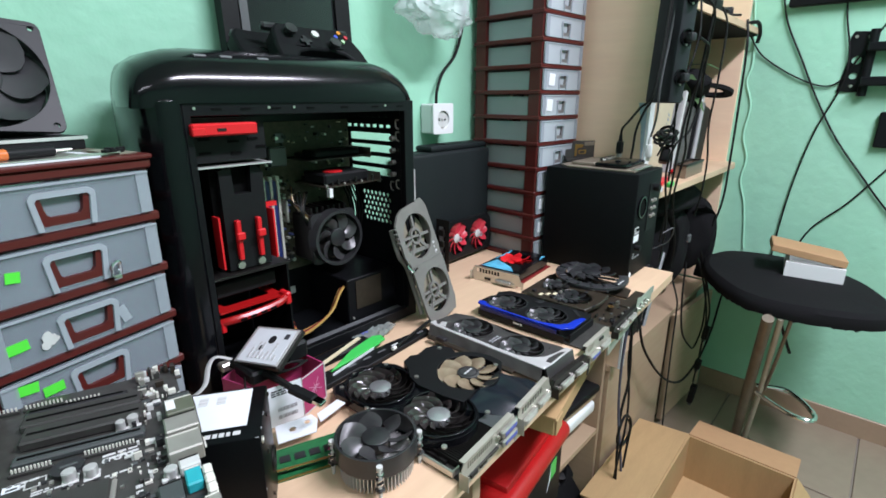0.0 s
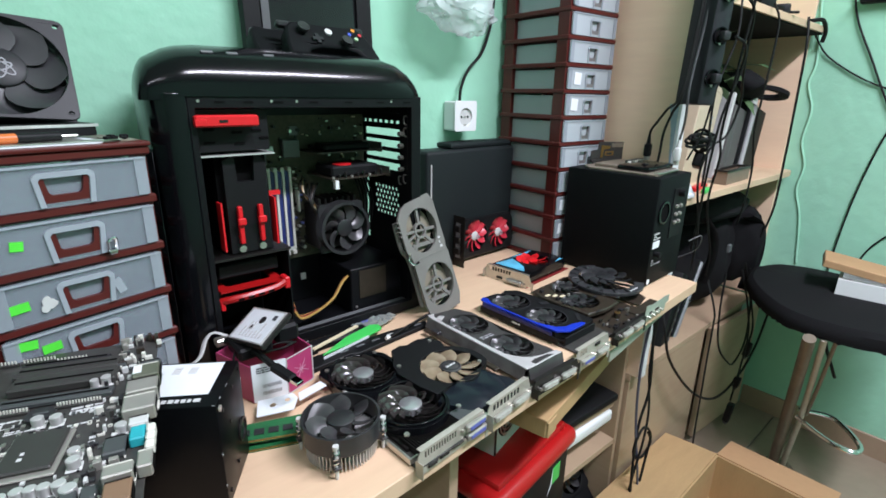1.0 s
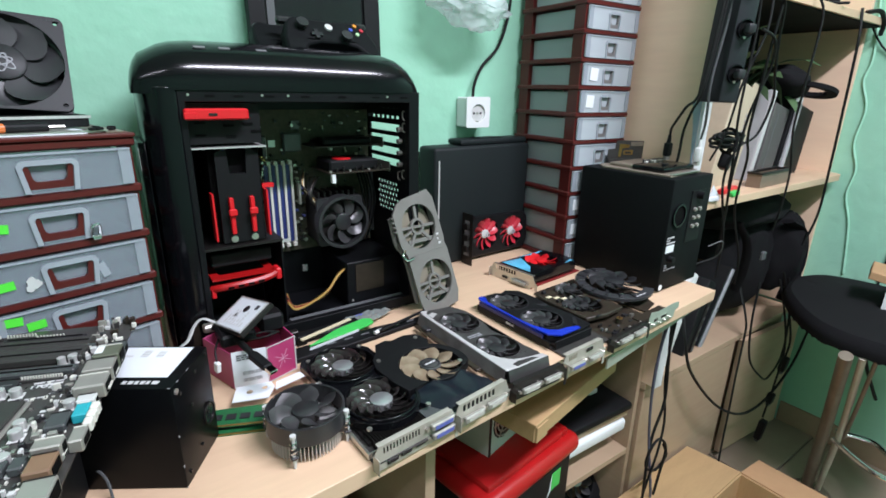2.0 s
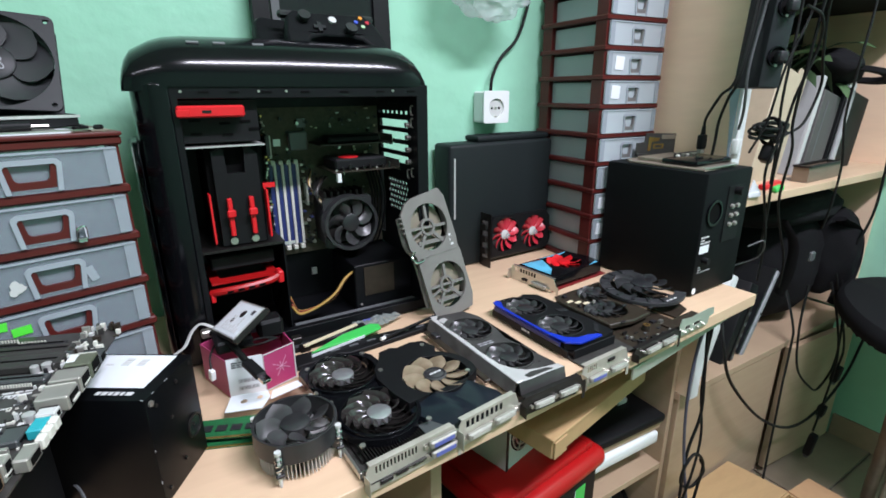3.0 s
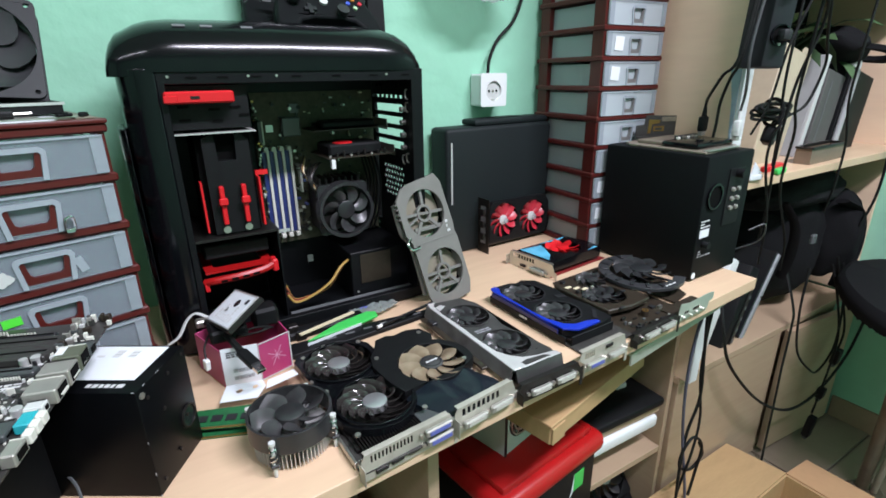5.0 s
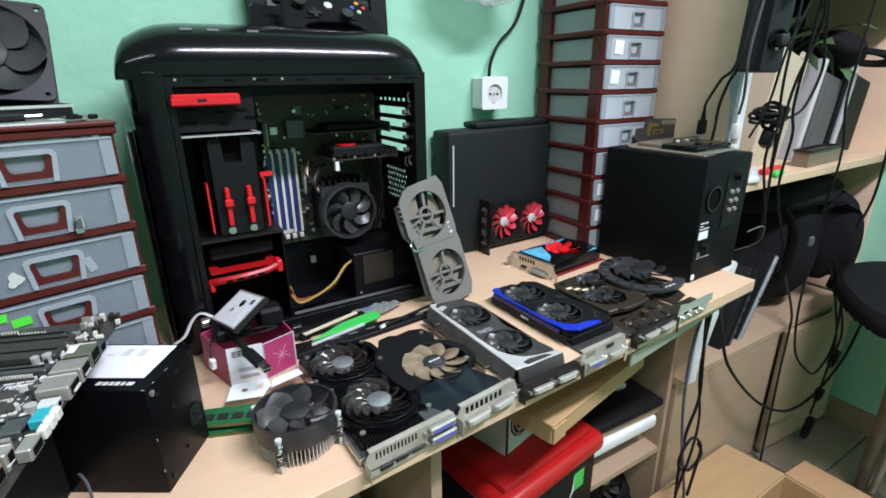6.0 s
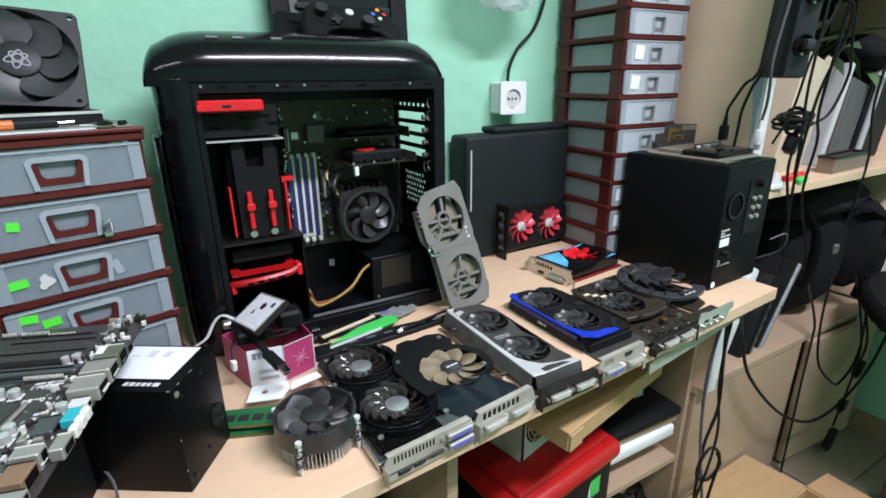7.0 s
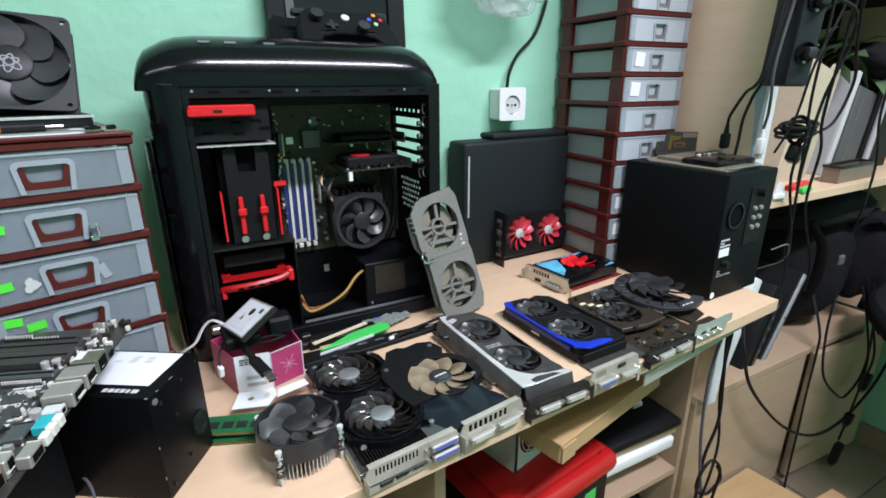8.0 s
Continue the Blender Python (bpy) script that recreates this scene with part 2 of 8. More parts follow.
def plate(bm, outer, holes=(), z0=0.0, z1=0.01, m=None):
    """An extruded outline with holes."""
    loops = [list(outer)] + [list(h) for h in holes]
    tris = tessellate_polygon([[Vector((*p, 0)) for p in lp] for lp in loops])
    flat = [p for lp in loops for p in lp]
    lo = [bm.verts.new((p[0], p[1], z0)) for p in flat]
    hi = [bm.verts.new((p[0], p[1], z1)) for p in flat]
    for a, b_, c in tris:
        for vs in ((hi[a], hi[b_], hi[c]), (lo[c], lo[b_], lo[a])):
            try:
                bm.faces.new(vs)
            except ValueError:
                pass
    k = 0
    for lp in loops:
        n = len(lp)
        for i in range(n):
            j = (i + 1) % n
            bm.faces.new((lo[k + i], lo[k + j], hi[k + j], hi[k + i]))
        k += n
    if m is not None:
        bmesh.ops.transform(bm, matrix=m, verts=lo + hi)
    bmesh.ops.recalc_face_normals(bm, faces=list({f for v in lo + hi for f in v.link_faces}))
    return bm


def circle(x, y, r, n=28, a0=0.0, a1=360.0):
    full = abs(a1 - a0) >= 360
    return [(x + r * math.cos(radians(a0 + (a1 - a0) * i / (n if full else n - 1))), y + r * math.sin(radians(a0 + (a1 - a0) * i / (n if full else n - 1)))) for i in range(n)]


def rect(x0, y0, x1, y1, r=0.0, n=4):
    if r <= 0:
        return [(x0, y0), (x1, y0), (x1, y1), (x0, y1)]
    out = []
    for cx, cy, a in ((x1 - r, y0 + r, -90), (x1 - r, y1 - r, 0), (x0 + r, y1 - r, 90), (x0 + r, y0 + r, 180)):
        out += [(cx + r * math.cos(radians(a + 90 * i / n)), cy + r * math.sin(radians(a + 90 * i / n))) for i in range(n + 1)]
    return out


def smooth_line(pts, n=6):
    """Points of a soft curve through the given ones."""
    P = [Vector(p) for p in pts]
    if len(P) < 3:
        return P
    P = [P[0] * 2 - P[1]] + P + [P[-1] * 2 - P[-2]]
    out = []
    for i in range(1, len(P) - 2):
        a, b_, c, d = P[i - 1:i + 3]
        for k in range(n):
            t = k / n
            out.append(0.5 * ((2 * b_) + (c - a) * t + (2 * a - 5 * b_ + 4 * c - d) * t * t + (3 * b_ - a - 3 * c + d) * t ** 3))
    out.append(P[-2])
    return out


def tube(bm, pts, r, seg=8, n=6, flat=1.0, m=None):
    """A round (or flat) cord along a soft curve."""
    P = smooth_line(pts, n)
    rings = []
    up = Vector((0.13, 0.21, 0.97))
    for i, p in enumerate(P):
        d = (P[min(i + 1, len(P) - 1)] - P[max(i - 1, 0)]).normalized()
        s = d.cross(up)
        if s.length < 0.05:
            s = d.cross(Vector((1, 0, 0)))
        s.normalize()
        u = s.cross(d).normalized()
        up = u
        rr = r[min(i * len(r) // len(P), len(r) - 1)] if isinstance(r, (list, tuple)) else r
        rings.append([bm.verts.new(p + s * rr * math.cos(2 * math.pi * k / seg) + u * rr * flat * math.sin(2 * math.pi * k / seg)) for k in range(seg)])
    for a, b_ in zip(rings, rings[1:]):
        for k in range(seg):
            bm.faces.new((a[k], a[(k + 1) % seg], b_[(k + 1) % seg], b_[k]))
    bm.faces.new(rings[0][::-1])
    bm.faces.new(rings[-1])
    if m is not None:
        bmesh.ops.transform(bm, matrix=m, verts=[v for q in rings for v in q])
    return bm


def loft(bm, sections, cap=True, m=None, closed=True):
    """A skin over sections of equal point counts."""
    rings = [[bm.verts.new(p) for p in s] for s in sections]
    for a, b_ in zip(rings, rings[1:]):
        n = len(a)
        for k in range(n if closed else n - 1):
            bm.faces.new((a[k], a[(k + 1) % n], b_[(k + 1) % n], b_[k]))
    if cap:
        bm.faces.new(rings[0][::-1])
        bm.faces.new(rings[-1])
    if m is not None:
        bmesh.ops.transform(bm, matrix=m, verts=[v for q in rings for v in q])
    return bm


def blades(bm, n, r0, r1, z, chord=38.0, sweep=25.0, rise=0.009, thick=0.0012, m=None, steps=6):
    """Curved fan blades round the z axis."""
    for k in range(n):
        a0 = 360.0 * k / n
        secs = []
        for i in range(steps + 1):
            t = i / steps
            r = r0 + (r1 - r0) * t
            a = a0 + sweep * t * t
            c = chord * (0.72 + 0.28 * math.sin(math.pi * min(t * 0.9 + 0.1, 1)))
            row_t, row_b = [], []
            for j in range(5):
                u = j / 4
                ang = radians(a + (u - 0.5) * c)
                h = z + rise * (0.5 - u) * (0.2 + 0.65 * t) * 2 + 0.0016 * math.sin(math.pi * u)
                row_t.append((r * math.cos(ang), r * math.sin(ang), h + thick / 2))
                row_b.append((r * math.cos(ang), r * math.sin(ang), h - thick / 2))
            secs.append(row_t + row_b[::-1])
        loft(bm, secs, m=m)
    return bm


def open_box(bm, x0, y0, z0, x1, y1, z1, t, m=None):
    """A box with walls and a bottom, open above, in one piece."""
    def ring(a, b_, c, d, z):
        return [(a, b_, z), (c, b_, z), (c, d, z), (a, d, z)]
    secs = [ring(x0, y0, x1, y1, z0), ring(x0, y0, x1, y1, z1), ring(x0 + t, y0 + t, x1 - t, y1 - t, z1), ring(x0 + t, y0 + t, x1 - t, y1 - t, z0 + t)]
    return loft(bm, secs, m=m)


def shade(me, angle=35):
    for p in me.polygons:
        p.use_smooth = True
    me.set_sharp_from_angle(angle=radians(angle))


def mesh_of(name, bm, material, smooth=True):
    bmesh.ops.recalc_face_normals(bm, faces=bm.faces[:])
    me = bpy.data.meshes.new(name)
    bm.to_mesh(me)
    bm.free()
    me.materials.append(material)
    if smooth:
        shade(me)
    return me


def part(name, bm, material, parent, label="", m=None, bevel=0.0, smooth=True):
    """Links a bmesh as one mesh object under a thing or under a part."""
    ob = new(name, mesh_of(name, bm, material, smooth))
    ob.parent = parent
    if m is not None:
        ob.matrix_local = m
    if bevel:
        md = ob.modifiers.new("edge", "BEVEL")
        md.width, md.segments, md.limit_method, md.angle_limit = bevel, 2, "ANGLE", radians(40)
    return tagged(ob, label) if label else ob


def rotor(parent, m, r, n, blade_mat, hub_mat, hub_r, hub_h=0.006, chord=40.0, sweep=25.0, rise=0.006, name="fan_hub", label=""):
    """A fan wheel at the pose m: a hub, and one part for each blade."""
    ht = max(hub_h * 0.6, rise * 0.25 + 0.0018)
    hub = part(name, cyl(cyl(B(), hub_r, -hub_h, ht, seg=28), hub_r, ht, ht + hub_r * 0.06, seg=28, r2=hub_r * 0.9), hub_mat, parent, label, m=m)
    me = mesh_of("blade", blades(B(), 1, hub_r * 0.97, r, 0.0, chord, sweep, rise), blade_mat)
    for k in range(n):
        o = new("blade", me)
        o.parent = hub
        o.matrix_local = pose(0, 0, 0, 0, 0, 360.0 * k / n)
    return hub


def thing(name, m, label, category, group="", kind=""):
    ob = new(name)
    ob.empty_display_size = 0.02
    ob.matrix_world = m
    return tagged(ob, label, category, group, kind)


def solid(name, bm, material, label, category, group="", kind="", m=None, bevel=0.0, smooth=True):
    """A thing that is a single mesh."""
    ob = new(name, mesh_of(name, bm, material, smooth))
    if m is not None:
        ob.matrix_world = m
    if bevel:
        md = ob.modifiers.new("edge", "BEVEL")
        md.width, md.segments, md.limit_method, md.angle_limit = bevel, 2, "ANGLE", radians(40)
    return tagged(ob, label, category, group, kind)


def bars(bm, x, y, w, h, n, m=None, z=0.0, seed=1):
    """Short bars in the place of small print: n lines within w x h."""
    rnd = random.Random(seed)
    for i in range(n):
        yy = y + h - (i + 0.5) * h / n
        x0 = x
        while x0 < x + w * 0.9:
            l = w * rnd.uniform(0.12, 0.4)
            x1 = min(x0 + l, x + w)
            box(bm, x0, yy - h / n * 0.25, z, x1, yy + h / n * 0.25, z + 0.0004, m)
            x0 = x1 + w * 0.06
            if rnd.random() < 0.25:
                break
    return bm

# ---- room ----
WY, WX = 0.845, 2.125          # back wall and right wall
LX, FY, HZ = -2.2, -2.6, 2.5   # left wall, wall behind, ceiling


def setting(name, bm, material, label, category, bevel=0.0):
    return solid(name, bm, material, label, category, kind="structure", bevel=bevel, smooth=False)


bm = B()
box(bm, LX - 0.1, FY - 0.1, -0.06, WX + 0.1, WY + 0.1, -0.006)
floor = setting("floor", bm, GROUT, "beige ceramic tiled floor with dark joints", "floor")
setting("wall_north", box(B(), LX - 0.1, WY, -0.006, WX + 0.1, WY + 0.1, HZ), GREEN_WALL, "mint green painted plaster wall behind the desk", "wall")
setting("wall_east", box(B(), WX, FY, -0.006, WX + 0.1, WY, HZ), GREEN_WALL, "mint green painted plaster wall with hanging cables", "wall")
setting("wall_west", box(B(), LX - 0.1, FY, -0.006, LX, WY, HZ), GREEN_WALL, "mint green painted plaster wall", "wall")
setting("wall_south", box(B(), LX - 0.1, FY - 0.1, -0.006, WX + 0.1, FY, HZ), GREEN_WALL, "mint green painted plaster wall", "wall")
setting("ceiling", box(B(), LX - 0.1, FY - 0.1, HZ, WX + 0.1, WY + 0.1, HZ + 0.1), CEILING, "white painted ceiling", "ceiling")
setting("baseboard", box(B(), WX - 0.009, FY, -0.006, WX, 0.46, 0.075, bev=0.002), BASE_TILE, "brown ceramic skirting tiles along the wall", "skirting")
# unseen ceiling tube fittings that light the room; the left is added fill
for cx, cy in ((1.0, -0.55), (-0.75, -0.95)):
    fit = thing("ceiling_lamp", pose(cx, cy, HZ), "unseen white ceiling light fitting with long diffuser", "ceiling lamp", "ceiling lamps")
    part("fitting", box(B(), -0.62, -0.08, -0.035, 0.62, 0.08, 0, bev=0.006), WHITE, fit)

# ---- desk and shelving ----
desk = thing("desk", pose(0, 0, 0), "beige laminate desk with open shelves below", "desk")
top = [(-0.55, 0.247), (1.207, 0.360), (1.192, 0.842), (-0.55, 0.842)]
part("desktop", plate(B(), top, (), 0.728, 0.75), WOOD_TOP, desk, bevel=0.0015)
part("partition", box(B(), 0.512, 0.375, 0.0, 0.528, 0.835, 0.727), SHADED_WOOD, desk, bevel=0.001)
part("end_panel", box(B(), 1.219, 0.50, 0.0, 1.233, 0.835, 0.727), SHADED_WOOD, desk, bevel=0.001)
part("end_panel", box(B(), -0.5, 0.375, 0.0, -0.484, 0.835, 0.727), SHADED_WOOD, desk, bevel=0.001)
part("shelf", box(B(), 0.529, 0.50, 0.24, 1.218, 0.83, 0.256), SHADED_WOOD, desk, bevel=0.001)
part("shelf", box(B(), -0.483, 0.42, 0.24, 0.511, 0.83, 0.256), SHADED_WOOD, desk, bevel=0.001)
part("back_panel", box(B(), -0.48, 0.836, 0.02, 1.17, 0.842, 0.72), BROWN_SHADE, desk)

cab = thing("low_cabinet", pose(0, 0, 0), "low beige laminate cabinet with one door standing ajar", "cabinet")
part("body", box(B(), 1.236, 0.508, 0.0, 2.078, 0.84, 0.428), SHADED_WOOD, cab, bevel=0.001)
# The top takes the darker copy, so its shade is painted in.
part("top", box(B(), 1.2345, 0.488, 0.429, 2.09, 0.84, 0.447), SHADED_WOOD, cab, bevel=0.001)
part("door", box(B(), 1.238, 0.49, 0.02, 1.70, 0.506, 0.426), SHADED_WOOD, cab, bevel=0.001)
part("door", box(B(), 0.0, -0.008, 0.02, 0.345, 0.008, 0.426), SHADED_WOOD, cab, m=pose(1.725, 0.484, 0, 0, 0, -4), bevel=0.001)
# Black strip puts the shade of the door gap into colour.
part("gap_shade", box(B(), 1.702, 0.5, 0.02, 1.722, 0.507, 0.426), BLACK_MATT, cab)

hutch = thing("shelf_unit", pose(0, 0, 0), "beige laminate shelf unit with rounded open shelves", "shelf unit")
part("side_panel", box(B(), 1.235, 0.47, 0.448, 1.251, 0.842, 1.75), LIT_WOOD, hutch, bevel=0.001)
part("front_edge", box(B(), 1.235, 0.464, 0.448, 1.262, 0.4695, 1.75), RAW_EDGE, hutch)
part("panel_patch", plate(B(), [(0.4702, 0.93), (0.4702, 1.115), (0.490, 1.115), (0.480, 1.06), (0.474, 0.99)], (), 0.0, 0.0015, Matrix(((0, 0, -1, 1.2348), (1, 0, 0, 0), (0, 1, 0, 0), (0, 0, 0, 1)))), mat("blue_grey_patch", (0.33, 0.41, 0.47), 0.3, grain=0.1, stain=0.5, stain_scale=30), hutch, "bluish grey patch by the panel's front edge")
part("side_panel", box(B(), 2.105, 0.492, 0.448, 2.121, 0.842, 1.75), LIT_WOOD, hutch, bevel=0.001)


def shelf_outline(y0, x1):
    return [(1.252, 0.842), (1.252, y0)] + [(x1 - 0.05 + 0.05 * math.sin(radians(a)), y0 + 0.05 - 0.05 * math.cos(radians(a))) for a in range(0, 91, 15)] + [(x1, 0.4905), (2.104, 0.4905), (2.104, 0.842)]


part("shelf", plate(B(), shelf_outline(0.452, 2.119), (), 0.887, 0.905), WOOD_TOP, hutch, bevel=0.001)
part("shelf", plate(B(), shelf_outline(0.452, 2.119), (), 1.325, 1.343), WOOD_TOP, hutch, bevel=0.001)
# Thin black sheet added to draw the shade under the upper shelf.
part("underside_shade", box(B(), 1.2525, 0.458, 1.321, 2.098, 0.84, 1.3248), UNDERSHELF_SHADE, hutch, "black sheet painting the shade under the shelf")

# ---- drawer towers ----


def drawer_tower(m, w, d, z_list, lid, label, handle_w=0.06, group="drawer towers", pull_mat=BROWN, post=0.009, post_d=0.021, rim_w=0.003, shell=CLEAR):
    """A tower of frosted drawers in a brown frame. Local x runs along the fronts, y into the depth."""
    t = thing("drawer_tower", m, label, "drawer tower", group)
    n = len(z_list) - 1
    for x0 in (0, w - post):
        for y0 in (0.004, d - post_d - 0.004):
            part("post", box(B(), x0, y0, z_list[0], x0 + post, y0 + post_d, z_list[-1], bev=0.001), BROWN, t)
    for i, z in enumerate(z_list):
        part("tray", box(B(), -0.003, 0.0, z - 0.0052, w + 0.003, d, z + 0.0042, bev=0.0018), BROWN, t)
    for i in range(n):
        z0, z1 = z_list[i] + 0.0045, z_list[i + 1] - 0.0065
        bm = open_box(B(), 0.0105, 0.003, z0, w - 0.0105, d - 0.006, z1 - 0.003, 0.0014)
        dr = part("drawer", bm, shell, t, "frosted clear plastic drawer")
        hw = handle_w
        cx = w / 2
        hz0, hz1 = z0 + 0.003, z0 + (z1 - z0) * 0.80
        face = rect(0.004, z0, w - 0.004, z1, 0.003, 2)
        hole = [(cx - hw * 0.36, hz0 + 0.0015), (cx + hw * 0.36, hz0 + 0.0015), (cx + hw * 0.42, hz1 - 0.004), (cx - hw * 0.42, hz1 - 0.004)]
        upright = Matrix(((1, 0, 0, 0), (0, 0, -1, 0), (0, 1, 0, 0), (0, 0, 0, 1)))
        part("drawer_front", plate(B(), face, [hole], -0.0012, 0.0016, upright), shell, dr)
        e, c_ = rim_w, 0.004
        xa, xb = hw * 0.36, hw * 0.42
        rim = [(cx - xa - e, z0 + 0.0012), (cx - xa, z0 + 0.0012), (cx - xb, hz1 - 0.0068), (cx - xb + 0.002, hz1 - 0.0042), (cx + xb - 0.002, hz1 - 0.0042), (cx + xb, hz1 - 0.0068), (cx + xa, z0 + 0.0012), (cx + xa + e, z0 + 0.0012),
               (cx + xb + e, hz1 - c_), (cx + xb + e - 0.0022, hz1 - 0.0008), (cx + xb - 0.001, hz1 + 0.0008), (cx - xb + 0.001, hz1 + 0.0008), (cx - xb - e + 0.0022, hz1 - 0.0008), (cx - xb - e, hz1 - c_)]
        part("handle_rim", plate(B(), rim, (), 0.0018, 0.0036, upright), CLEAR_RIM, dr)
        pull = [hole[0], hole[1], hole[2], (cx + hw * 0.33, hz1 - 0.004), (cx + hw * 0.28, hz0 + 0.0115), (cx + hw * 0.22, hz0 + 0.0085), (cx - hw * 0.22, hz0 + 0.0085), (cx - hw * 0.28, hz0 + 0.0115), (cx - hw * 0.33, hz1 - 0.004), hole[3]]
        part("handle", plate(B(), pull, (), -0.003, 0.0015, upright), pull_mat, dr, "plastic pull")
        for ex0, ex1 in ((0.0045, 0.016), (w - 0.016, w - 0.0045)):
            part("end_band", box(B(), ex0, -0.0026, z0 + 0.001, ex1, -0.0018, z1 - 0.001), CLEAR_BAND, dr)
        part("top_lip", box(B(), 0.0045, -0.0036, z1 - 0.0022, w - 0.0045, -0.0018, z1 - 0.0004), CLEAR_RIM, dr)
        part("handle_back", box(B(), cx - hw * 0.42, 0.006, hz0, cx + hw * 0.42, 0.0072, hz1), CLEAR_BACK, dr)
    if lid:
        part("lid", box(B(), -0.004, -0.003, z_list[-1] + 0.004, w + 0.004, d, z_list[-1] + 0.009, bev=0.002, seg=2), BROWN, t)
    return t


LT_ROT = 14.5
LT_W, LT_D = 0.158, 0.195
lt = pose(0.25, 0.577, 0, 0, 0, LT_ROT) @ pose(-LT_W, 0, 0)
lt_levels = [0.7545, 0.801, 0.855, 0.908, 0.961, 1.0145, 1.066]
drawer_tower(lt, LT_W, LT_D, lt_levels, True, "desk drawer tower of frosted clear drawers in a dark brown frame", handle_w=0.05, rim_w=0.0046)
st_levels = [0.7545, 0.805, 0.860, 0.914, 0.970, 1.026, 1.083, 1.138, 1.192, 1.246, 1.30, 1.355, 1.41, 1.465]
drawer_tower(pose(1.057, 0.637, 0, 0, 0, -3), 0.160, 0.195, st_levels, True, "tall narrow drawer tower of frosted drawers with brown frame", handle_w=0.036, pull_mat=CLEAR_BACK, post=0.013, post_d=0.03, shell=LIT_FROSTED)

# ---- loudspeaker ----
sp = thing("loudspeaker", pose(1.083, 0.414, 0.75, 0, 0, 2), "black wooden loudspeaker turned with its sockets forward", "loudspeaker")
part("cabinet", box(B(), 0, 0, 0.003, 0.150, 0.21, 0.228, bev=0.004, seg=2), BLACK_VINYL, sp)
for fx in (0.015, 0.135):
    for fy in (0.02, 0.19):
        part("foot", cyl(B(), 0.007, 0.0, 0.0028, x=fx, y=fy, seg=12), BLACK_MATT, sp)
up = Matrix(((1, 0, 0, 0), (0, 0, -1, 0), (0, 1, 0, 0), (0, 0, 0, 1)))
part("bass_port", plate(B(), circle(0.033, 0.156, 0.0235), [circle(0.033, 0.156, 0.0195)], 0.0005, 0.004, up), BLACK_GLOSS, sp)
part("port_throat", cyl(B(), 0.0195, 0.0006, 0.0012, up, x=0.033, y=0.156), RECESS, sp)
part("terminal_plate", box(B(), 0.072, -0.002, 0.095, 0.125, -0.0004, 0.2, bev=0.0006), BLACK_MATT, sp)
for k in range(3):
    for j in range(2):
        part("socket", cyl(cyl(B(), 0.0042, 0.001, 0.006, up, x=0.088 + 0.018 * j, y=0.128 + 0.017 * k, seg=14), 0.002, 0.006, 0.0075, up, x=0.088 + 0.018 * j, y=0.128 + 0.017 * k, seg=10), PORT_METAL, sp)
part("knob", cyl(B(), 0.008, 0.002, 0.014, up, x=0.098, y=0.19, seg=18), BLACK_MATT, sp)
part("rating_label", box(B(), 0.006, -0.0008, 0.083, 0.035, -0.0003, 0.098), PAPER, sp)
part("rating_print", bars(B(), 0.006, 0.10, 0.03, 0.016, 3, up, 0.0004, 3), PALE_INK, sp)
part("warning_label", bars(B(), 0.01, 0.045, 0.042, 0.014, 3, up, 0.0004, 4), GREY_INK, sp)
part("fuse_holder", cyl(B(), 0.006, 0.001, 0.012, up, x=0.022, y=0.07, seg=14), BLACK_MATT, sp)
part("round_sticker", cyl(B(), 0.006, 0.0003, 0.0008, up, x=0.008, y=0.012, seg=16), PAPER, sp)

# ---- console ----
con = thing("game_console", pose(0.790, 0.773, 0.75, 0, 0, 1.5), "matt black game console standing upright against the wall", "game console")
part("body", box(B(), 0, 0, 0.0, 0.280, 0.062, 0.262, bev=0.008, seg=3), CONSOLE, con)
part("raised_spine", box(B(), 0.075, 0.008, 0.2625, 0.276, 0.058, 0.275, bev=0.005, seg=2), CONSOLE, con)
part("front_trim", box(B(), 0.010, -0.0012, 0.11, 0.0135, -0.0002, 0.235), SILVER_P, con)
part("badge_recess", box(B(), 0.13, 0.018, 0.2755, 0.2, 0.045, 0.2765), BLACK_MATT, con)

# ---- open computer case ----
CY0, CY1, CZ0 = 0.628, 0.812, 0.75
pc = thing("computer_case", pose(0, 0, 0), "glossy black tower computer case with its side panel removed", "computer case")


